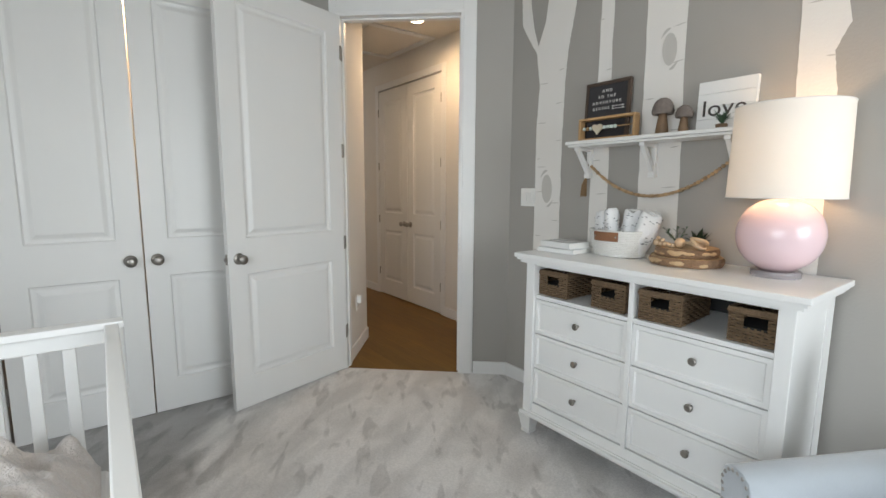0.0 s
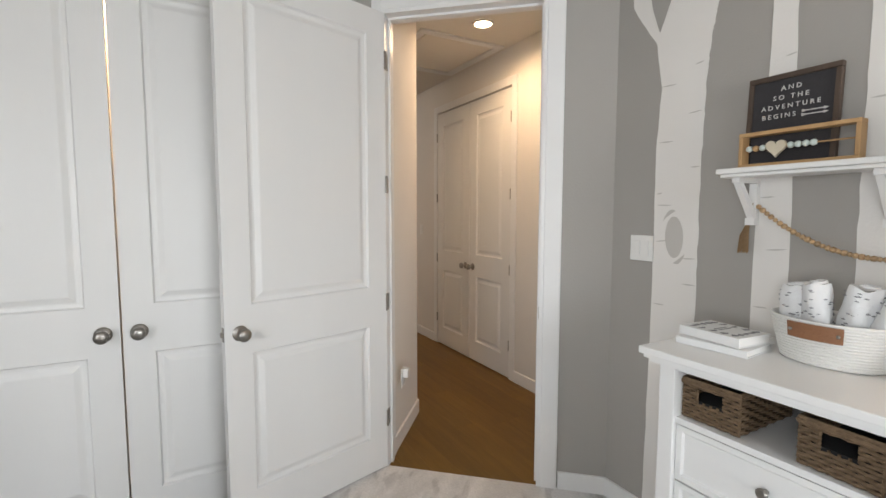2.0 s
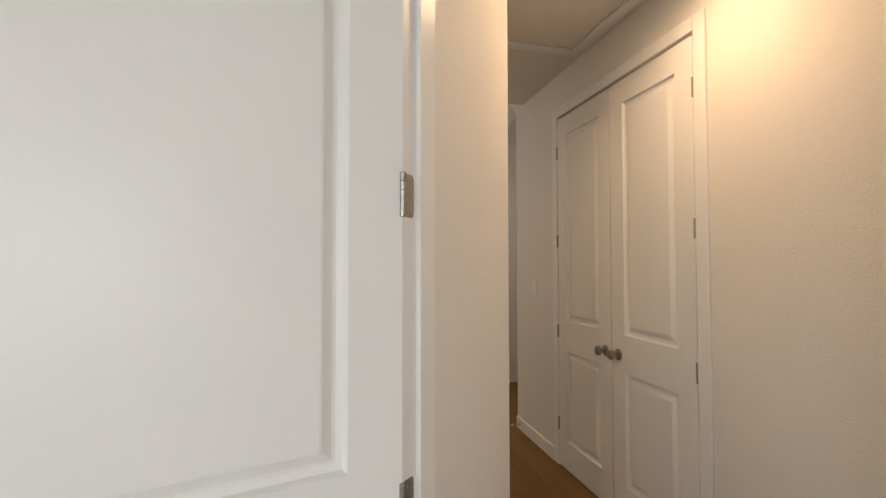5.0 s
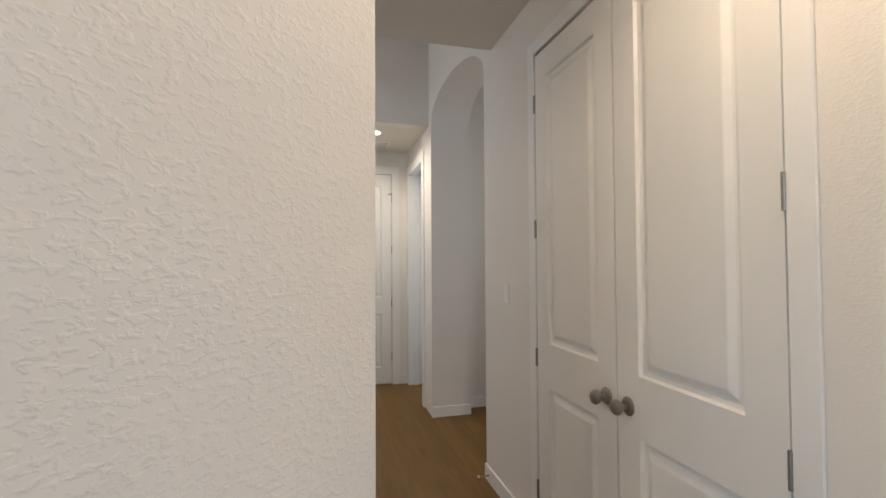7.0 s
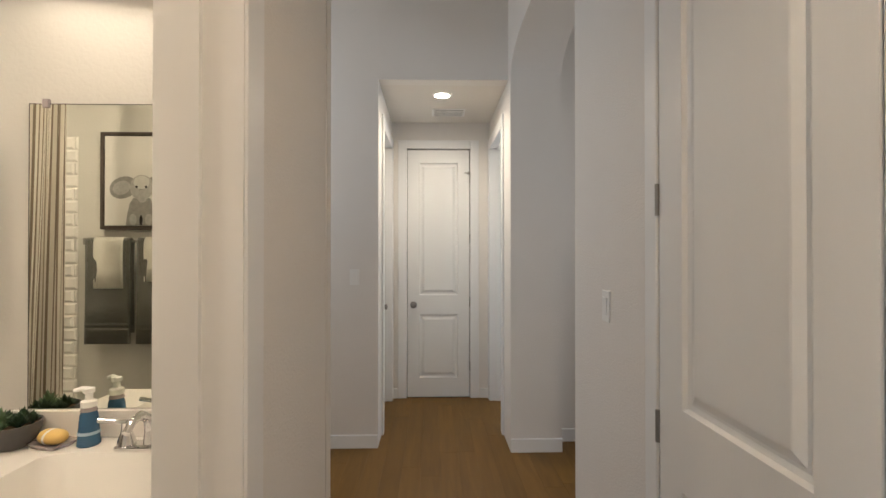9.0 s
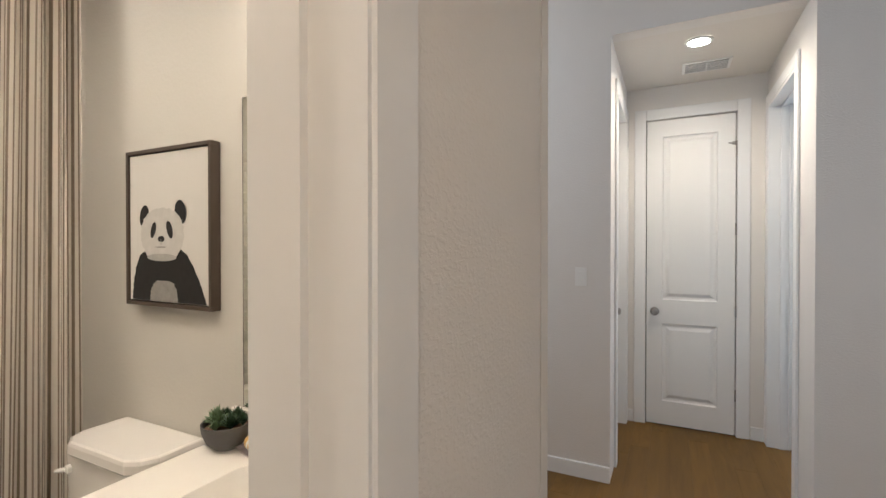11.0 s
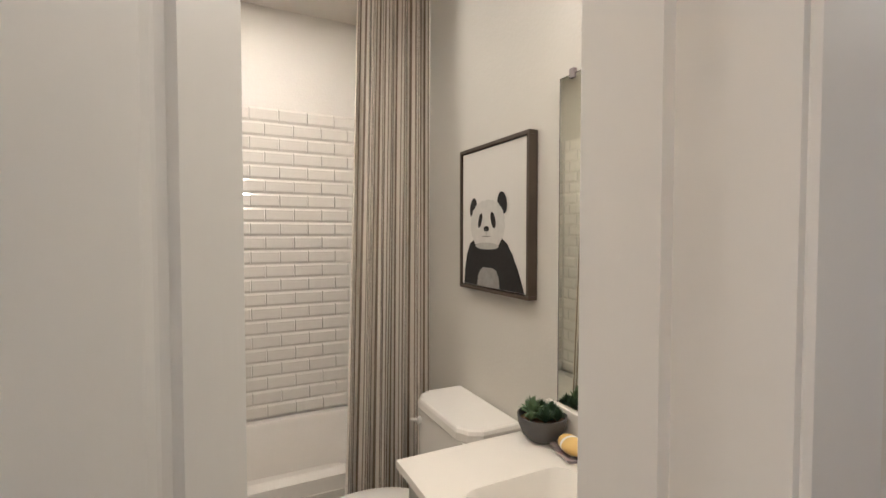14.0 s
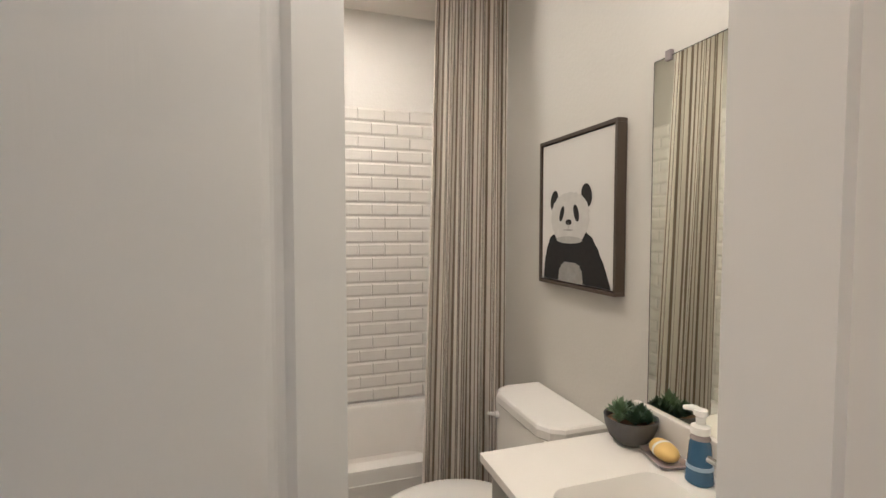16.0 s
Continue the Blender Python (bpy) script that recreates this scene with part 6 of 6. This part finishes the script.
dish = thing("soap_dish", pose(1.318, 5.722, VZ, 0, 0, -14) @ Matrix.Scale(0.76, 4), "clear glass soap dish", "soap dish")
bm = bmesh.new()
add_loops(bm, [rrect(-0.058, 0.058, -0.04, 0.04, 0.012, 0.0), rrect(-0.07, 0.07, -0.05, 0.05, 0.014, 0.016), rrect(-0.067, 0.067, -0.047, 0.047, 0.014, 0.016), rrect(-0.055, 0.055, -0.037, 0.037, 0.012, 0.005)])
part("dish", bm, ACRYLIC, dish)
soap = thing("soap_bar", pose(1.318, 5.722, VZ + 0.025, 0, 0, -14) @ Matrix.Scale(0.86, 4), "yellow oval soap bar with a pale paper band", "soap")
SOAPM = material("yellow_soap", (0.72, 0.50, 0.16), 0.5, vary=0.06, vary_scale=30)
bm = bmesh.new()
bmesh.ops.create_uvsphere(bm, u_segments=32, v_segments=18, radius=1.0)
for v in bm.verts:
    v.co = Vector((0.05 * math.copysign(abs(v.co.x) ** 0.8, v.co.x), 0.032 * v.co.y, 0.024 * v.co.z))
part("bar", bm, SOAPM, soap, "", None, True)
bm = bmesh.new()
ringp = [(0.0328 * math.cos(q), 0.0248 * math.sin(q)) for q in [2 * math.pi * k / 36 for k in range(36)]]
va = [bm.verts.new((-0.006, a, b)) for a, b in ringp]
vb = [bm.verts.new((0.004, a, b)) for a, b in ringp]
for k in range(36):
    bm.faces.new((va[k], va[(k + 1) % 36], vb[(k + 1) % 36], vb[k]))
part("paper_band", bm, PAGE, soap, "pale paper band", None, True)
BLUE = bpy.data.materials.new("blue_liquid_soap")
BLUE.use_nodes = True
bb = nodes_of(BLUE)[1]
bb.inputs["Base Color"].default_value, bb.inputs["Roughness"].default_value, bb.inputs["Transmission Weight"].default_value = (0.07, 0.17, 0.30, 1), 0.08, 0.3
bot = thing("soap_bottle", pose(1.414, 5.726, VZ) @ Matrix.Scale(0.81, 4), "clear pump bottle of blue liquid soap", "soap bottle")
part("body", lathe([(0, 0), (0.033, 0), (0.036, 0.004), (0.034, 0.02), (0.027, 0.105), (0.022, 0.118), (0.0, 0.118)], 28), BLUE, bot, "blue soap filled body", None, True)
part("shoulder", lathe([(0.0265, 0.1185), (0.022, 0.128), (0.020, 0.132), (0, 0.132)], 28), ACRYLIC, bot, "", None, True)
bm = lathe([(0.024, 0.1325), (0.024, 0.152), (0.012, 0.158), (0.012, 0.178), (0.018, 0.182), (0.017, 0.196), (0.0, 0.199)], 24)
add_tube(bm, [(0, 0, 0.19), (-0.02, -0.008, 0.196), (-0.042, -0.015, 0.190)], [0.012, 0.009, 0.006], 10)
part("pump", bm, PLASTIC, bot, "white foam pump", None, True)
part("label", (lambda bm: (add_lathe(bm, [(0.0337, 0.040), (0.0328, 0.050)], 28), bm)[1])(bmesh.new()), material("pale_blue_label", (0.35, 0.48, 0.60), 0.4, vary=0.03), bot, "pale label band", None, True)

# framed animal prints, as plain shapes
FRAMEM = wood_material("dark_brown_frame", (0.05, 0.036, 0.026), (0.09, 0.066, 0.048), 0.55, 1.0, (6, 6, 2), 0.05)
CANVAS = material("pale_grey_canvas", (0.66, 0.64, 0.60), 0.8, vary=0.03, bump=0.2, bump_scale=500)
INKB = material("soft_black_print", (0.016, 0.015, 0.014), 0.95, vary=0.3, vary_scale=60)
INKG = material("mid_grey_print", (0.28, 0.27, 0.25), 0.85, vary=0.3, vary_scale=50)
INKM = material("soft_grey_print", (0.40, 0.385, 0.36), 0.85, vary=0.25, vary_scale=50)
INKL = material("light_grey_print", (0.56, 0.545, 0.51), 0.85, vary=0.12, vary_scale=40)


def framed(name, m, w, h, deep, label, fw=0.014):
    d = thing(name, m, label, "picture", "bathroom pictures")
    part("canvas", box(fw + 0.004, w - fw - 0.004, -deep + 0.006, -0.004, fw + 0.004, h - fw - 0.004), CANVAS, d)
    part("backing", box(fw, w - fw, -0.0039, -0.001, fw, h - fw), INKB, d)
    for b in ((0, w, 0, fw), (0, w, h - fw, h)):
        part("frame_bar", box(b[0], b[1], -deep, -0.001, b[2], b[3], 0.001), FRAMEM, d)
    for b in ((0, fw), (w - fw, w)):
        part("frame_bar", box(b[0], b[1], -deep, -0.001, fw + 0.0003, h - fw - 0.0003, 0.001), FRAMEM, d)
    return d


def blob(d, cx, cz, rx, rz, mat, y, tilt=0.0, power=1.0, fuzz=0.0, clip=None):
    bm = bmesh.new()
    pts = []
    for k in range(64):
        a = 2 * math.pi * k / 64
        f = 1 + fuzz * math.sin(k * 7.3) * math.cos(k * 2.9)
        x, z = rx * f * math.copysign(abs(math.cos(a)) ** power, math.cos(a)), rz * f * math.copysign(abs(math.sin(a)) ** power, math.sin(a))
        px, pz = cx + x * math.cos(tilt) - z * math.sin(tilt), cz + x * math.sin(tilt) + z * math.cos(tilt)
        if clip:
            px, pz = max(clip[0], min(clip[1], px)), max(clip[2], min(clip[3], pz))
        pts.append((px, y, pz))
    bm.faces.new([bm.verts.new(p) for p in pts])
    return part("print_shape", bm, mat, d)


PW, PH, PD = 0.428, 0.508, 0.034
pic = framed("framed_print", pose(0.664, YN, 1.250), PW, PH, PD, "black and white animal print in a deep brown frame", 0.012)
cl = (0.017, PW - 0.017, 0.017, PH - 0.017)
yb = -PD + 0.005


def torso(d, rows, mat, y, ragged=0.004):
    """A furry outline from (height, left, right) rows, bottom first."""
    rf = random.Random(21)
    left, right = [], []
    for (z0, l0, r0), (z1, l1, r1) in zip(rows, rows[1:]):
        for k in range(7):
            f = k / 7
            left.append((l0 + (l1 - l0) * f - rf.uniform(0, ragged), z0 + (z1 - z0) * f))
            right.append((r0 + (r1 - r0) * f + rf.uniform(0, ragged), z0 + (z1 - z0) * f))
    bm = bmesh.new()
    bm.faces.new([bm.verts.new((x, y, z)) for x, z in left + right[::-1]])
    return part("print_shape", bm, mat, d)


torso(pic, ((0.017, 0.030, 0.400), (0.07, 0.036, 0.378), (0.13, 0.052, 0.340), (0.165, 0.075, 0.312), (0.19, 0.12, 0.27)), INKB, yb)
torso(pic, ((0.017, 0.128, 0.262), (0.05, 0.132, 0.262), (0.075, 0.150, 0.245), (0.085, 0.17, 0.22)), INKG, yb - 0.0004, 0.007)
for dd, (cx, cz, rx, rz, mt, tl, pw) in enumerate(((0.096, 0.292, 0.024, 0.036, INKB, -0.25, 1), (0.282, 0.300, 0.027, 0.038, INKB, 0.25, 1), (0.189, 0.232, 0.110, 0.084, INKL, 0, 0.9), (0.189, 0.178, 0.085, 0.032, INKL, 0, 1.0), (0.189, 0.158, 0.075, 0.012, INKM, 0, 1.0), (0.147, 0.246, 0.012, 0.027, INKB, -0.35, 1), (0.231, 0.246, 0.014, 0.029, INKB, 0.35, 1), (0.189, 0.217, 0.017, 0.009, INKB, 0, 0.8), (0.189, 0.205, 0.0015, 0.012, INKG, 0, 1), (0.189, 0.191, 0.03, 0.002, INKG, 0, 1))):
    blob(pic, cx, cz, rx, rz, mt, yb - 0.0008 - 0.0004 * dd, tl, pw, 0.03 if rx > 0.05 else 0.0, cl)
EW, EH = 0.50, 0.60
MEL = Matrix.Translation((0.84, YS, 1.575)) @ Matrix.Rotation(math.pi, 4, "Z")
el = framed("framed_print", MEL, EW, EH, 0.035, "grey animal print in a dark frame above the towels", 0.02)
cl = (0.025, EW - 0.025, 0.025, EH - 0.025)
torso(el, ((0.025, 0.165, 0.345), (0.08, 0.168, 0.340), (0.15, 0.180, 0.325), (0.20, 0.205, 0.300)), INKG, -0.030, 0.003)
for dd, (cx, cz, rx, rz, mt, tl) in enumerate(((0.145, 0.262, 0.085, 0.062, INKG, 0.35), (0.362, 0.258, 0.085, 0.066, INKG, -0.35), (0.135, 0.262, 0.055, 0.038, INKM, 0.35), (0.372, 0.256, 0.055, 0.042, INKM, -0.35), (0.25, 0.258, 0.070, 0.078, INKM, 0), (0.25, 0.290, 0.048, 0.040, INKL, 0), (0.248, 0.170, 0.024, 0.080, INKG, -0.08), (0.246, 0.205, 0.030, 0.040, INKM, 0), (0.222, 0.262, 0.007, 0.008, INKB, 0), (0.280, 0.262, 0.007, 0.008, INKB, 0), (0.252, 0.055, 0.010, 0.034, INKB, 0), (0.205, 0.060, 0.022, 0.036, INKM, 0), (0.300, 0.060, 0.022, 0.036, INKM, 0))):
    blob(el, cx, cz, rx, rz, mt, -0.0304 - 0.0004 * dd, tl, 0.95, 0.012, cl)

# towel bar and towels on the south wall
TOWG = material("olive_grey_terry", (0.115, 0.11, 0.085), 1.0, vary=0.15, vary_scale=60, bump=0.9, bump_scale=260, sheen=0.4, bump_dist=0.008)
TOWW = material("cream_terry", (0.78, 0.75, 0.66), 1.0, vary=0.06, vary_scale=60, bump=0.9, bump_scale=260, sheen=0.3, bump_dist=0.008)
bar = thing("towel_bar", pose(0, YS, 1.50), "nickel towel bar on square posts", "towel bar")
part("bar", tube([(0.28, 0.065, 0), (0.93, 0.065, 0)], 0.009, 12), NICKEL, bar)
for x in (0.29, 0.92):
    part("post", box(x - 0.02, x + 0.02, 0.0005, 0.078, -0.02, 0.02, 0.003), NICKEL, bar)


def towel(x0, x1, drop, mat, label, out, bands=True):
    d = thing("towel", pose(0, YS + 0.065, 1.50), label, "towel", "hanging towels")
    bm = bmesh.new()
    nx = 14
    prof = [(out, -drop), (out, -drop * 0.6), (out + 0.001, -drop * 0.2), (out * 0.9, -0.002), (out * 0.5, out * 0.75), (0, out), (-out * 0.5, out * 0.75), (-out * 0.9, -0.004), (-out, -drop * 0.3), (-out, -drop * 0.9)]
    rows = []
    for i in range(nx + 1):
        u = i / nx
        rows.append([bm.verts.new((x0 + (x1 - x0) * u, y + (0.004 * math.sin(u * 9 + z * 8) if z < -0.05 else 0), z)) for y, z in prof])
    for a, b in zip(rows, rows[1:]):
        for k in range(len(prof) - 1):
            bm.faces.new((a[k], b[k], b[k + 1], a[k + 1]))
    ob = part("cloth", bm, mat, d, "", None, True)
    md = ob.modifiers.new("thickness", "SOLIDIFY")
    md.thickness, md.offset = 0.009, 1
    if bands:
        for z in (0.085, 0.115):
            part("woven_band", box(x0 + 0.002, x1 - 0.002, out + 0.009, out + 0.013, -drop + z, -drop + z + 0.012), TOWG, d)
    return d


towel(0.595, 0.885, 0.62, TOWG, "olive grey bath towel hung over the bar", 0.014)
towel(0.29, 0.555, 0.62, TOWG, "olive grey bath towel hung over the bar", 0.014)
towel(0.64, 0.815, 0.245, TOWW, "small cream hand towel hung over the grey towel", 0.027, False)
towel(0.34, 0.515, 0.285, TOWW, "small cream hand towel hung over the grey towel", 0.027, False)

# ---- hall things ----
switch_plate("light_switch", Matrix.Translation((XE, 6.09, 1.236)) @ Matrix.Rotation(radians(-90), 4, "Z"), 1, "white rocker light switch by the closet")
switch_plate("light_switch", pose(1.811, 7.775, 1.25), 1, "white rocker light switch on the end wall")
MO = Matrix.Translation((1.752, 3.775, 0.45)) @ Matrix.Rotation(math.atan2(LWY - A0[1], LWX - A0[0]), 4, "Z")
outl = thing("wall_outlet", MO, "white wall outlet with a plugged night light", "outlet")
part("plate", box(-0.035, 0.035, -0.006, 0.0, -0.0575, 0.0575, 0.002), PLASTIC, outl)
part("night_light", box(-0.02, 0.024, -0.038, -0.0065, 0.0, 0.055, 0.006), PLASTIC, outl, "small white plug-in night light")
bm = bmesh.new()
for a, b in ((-0.022, -0.012), (0.012, 0.022)):
    add_box(bm, a, b, -0.0075, -0.0055, -0.04, -0.014)
part("socket_face", bm, BIRCHMARK, outl)

vent = thing("ceiling_vent", pose(2.53, 8.555, HF), "white louvred ceiling air vent", "vent")
part("frame", box(-0.15, 0.15, -0.105, 0.105, -0.008, -0.0005, 0.002), PLASTIC, vent)
# flat charcoal sheet as the shade between the slats
part("recess_shade", box(-0.13, 0.13, -0.085, 0.085, -0.0088, -0.0082), BOWLM, vent)
part("centre_bar", box(-0.006, 0.006, -0.085, 0.085, -0.014, -0.0089), PLASTIC, vent)
for k in range(11):
    y = -0.078 + 0.0156 * k
    for x0, x1 in ((-0.13, -0.007), (0.007, 0.13)):
        part("slat", box(x0, x1, y - 0.0024, y + 0.0024, -0.0125, -0.0095), PLASTIC, vent)

hatch = thing("attic_hatch", pose(2.60, 4.90, HH), "white framed attic hatch in the hall ceiling", "hatch")
for b in ((-0.38, 0.38, -0.44, -0.38), (-0.38, 0.38, 0.38, 0.44)):
    part("frame_bar", box(b[0], b[1], b[2], b[3], -0.018, -0.0005, 0.003), TRIM, hatch)
for b in ((-0.38, -0.32), (0.32, 0.38)):
    part("frame_bar", box(b[0], b[1], -0.3795, 0.3795, -0.018, -0.0005, 0.003), TRIM, hatch)
part("panel", box(-0.30, 0.30, -0.36, 0.36, -0.010, -0.0005, 0.002), CEIL, hatch)
strike = box(-0.0012, 0.0012, -0.014, 0.014, -0.03, 0.03)
tagged(part("strike_plate", strike, NICKEL, None, "", MD @ Matrix.Translation((O1 - 0.0195, 0.022, 0.915))), "nickel strike plate on the bedroom door jamb", "strike plate", "", "structure")
stop = thing("door_stop", Matrix.Translation((XE, 6.38, 0.05)) @ Matrix.Rotation(radians(-90), 4, "Z"), "small nickel spring door stop on the baseboard", "door stop")
part("spring", tube([(0, -0.014, 0), (0, -0.08, 0)], 0.005, 8), NICKEL, stop)
part("rubber_tip", lathe([(0, 0), (0.008, 0), (0.008, 0.012), (0, 0.012)], 12, m=Matrix.Translation((0, -0.08, 0)) @ Matrix.Rotation(radians(90), 4, "X")), PLASTIC, stop)

# unseen bedroom windows that let the daylight in; the west one is added
def window(name, m, w, z0, z1):
    d = thing(name, m, "white framed bedroom window, out of view", "window", "", "structure")
    for b in ((0, w, z0, z0 + 0.05), (0, w, z1 - 0.05, z1), (0, 0.05, z0 + 0.05, z1 - 0.05), (w - 0.05, w, z0 + 0.05, z1 - 0.05), (w / 2 - 0.02, w / 2 + 0.02, z0 + 0.05, z1 - 0.05)):
        part("window_frame", box(b[0] + 0.001, b[1] - 0.001, 0.06, 0.10, b[2] + 0.001, b[3] - 0.001), TRIM, d)
    return d


MW1, _ = wall_frame((CX, -2.0), (-1.7, -2.0))
window("window_1", MW1 @ Matrix.Translation((0.12, 0, 0)), 1.8, 0.75, 2.25)
MW2, _ = wall_frame((-1.6, -2.0), (-1.6, YC))
window("window_added_west", MW2 @ Matrix.Translation((1.50, 0, 0)), 1.9, 0.75, 2.25)
# ---- hall floor planks ----
plank_meshes = []
for L in (1.0, 1.3, 1.6):
    bm = box(0, 0.126, 0, L, -0.02, 0.0)
    bmesh.ops.bevel(bm, geom=[e for e in bm.edges if all(v.co.z > -0.001 for v in e.verts)], offset=0.0007, segments=1, affect="EDGES")
    plank_meshes.append(mesh_of("plank", bm, OAK))
hall_floor = tagged(new("floor_hall"), "brown oak plank floor of the hall", "", "", "structure")
rng = random.Random(4)


def stretches(x):
    """The lengths of floor along y in the strip of planks that begins at x."""
    edge = CY - 0.07 + max(0.0, CX - x - 0.12) * 0.9
    if x > 3.04:
        return [(5.90, 7.86), (8.02, 9.3)]
    if x < 1.92:
        near = [(edge, 4.21)] if edge < 4.0 else []
        return near + [(5.91, 7.79 if x < 1.86 else 8.95)]
    return [(edge, 8.92)]


STEP = 0.1265
for i in range(-20, 24):
    x = 1.93 + i * STEP
    for y0, y1 in stretches(x):
        y = y0
        first = rng.uniform(0.35, 1.0)
        while y1 - y > 0.02:
            k = rng.randrange(3)
            L = min((1.0, 1.3, 1.6)[k] * first, y1 - y)
            first = 1.0
            ob = new("plank", plank_meshes[k])
            ob.parent = hall_floor
            ob.location = (x, y, 0.0)
            ob.scale = (1.0, L / (1.0, 1.3, 1.6)[k], 1.0)
            y += L + 0.0006
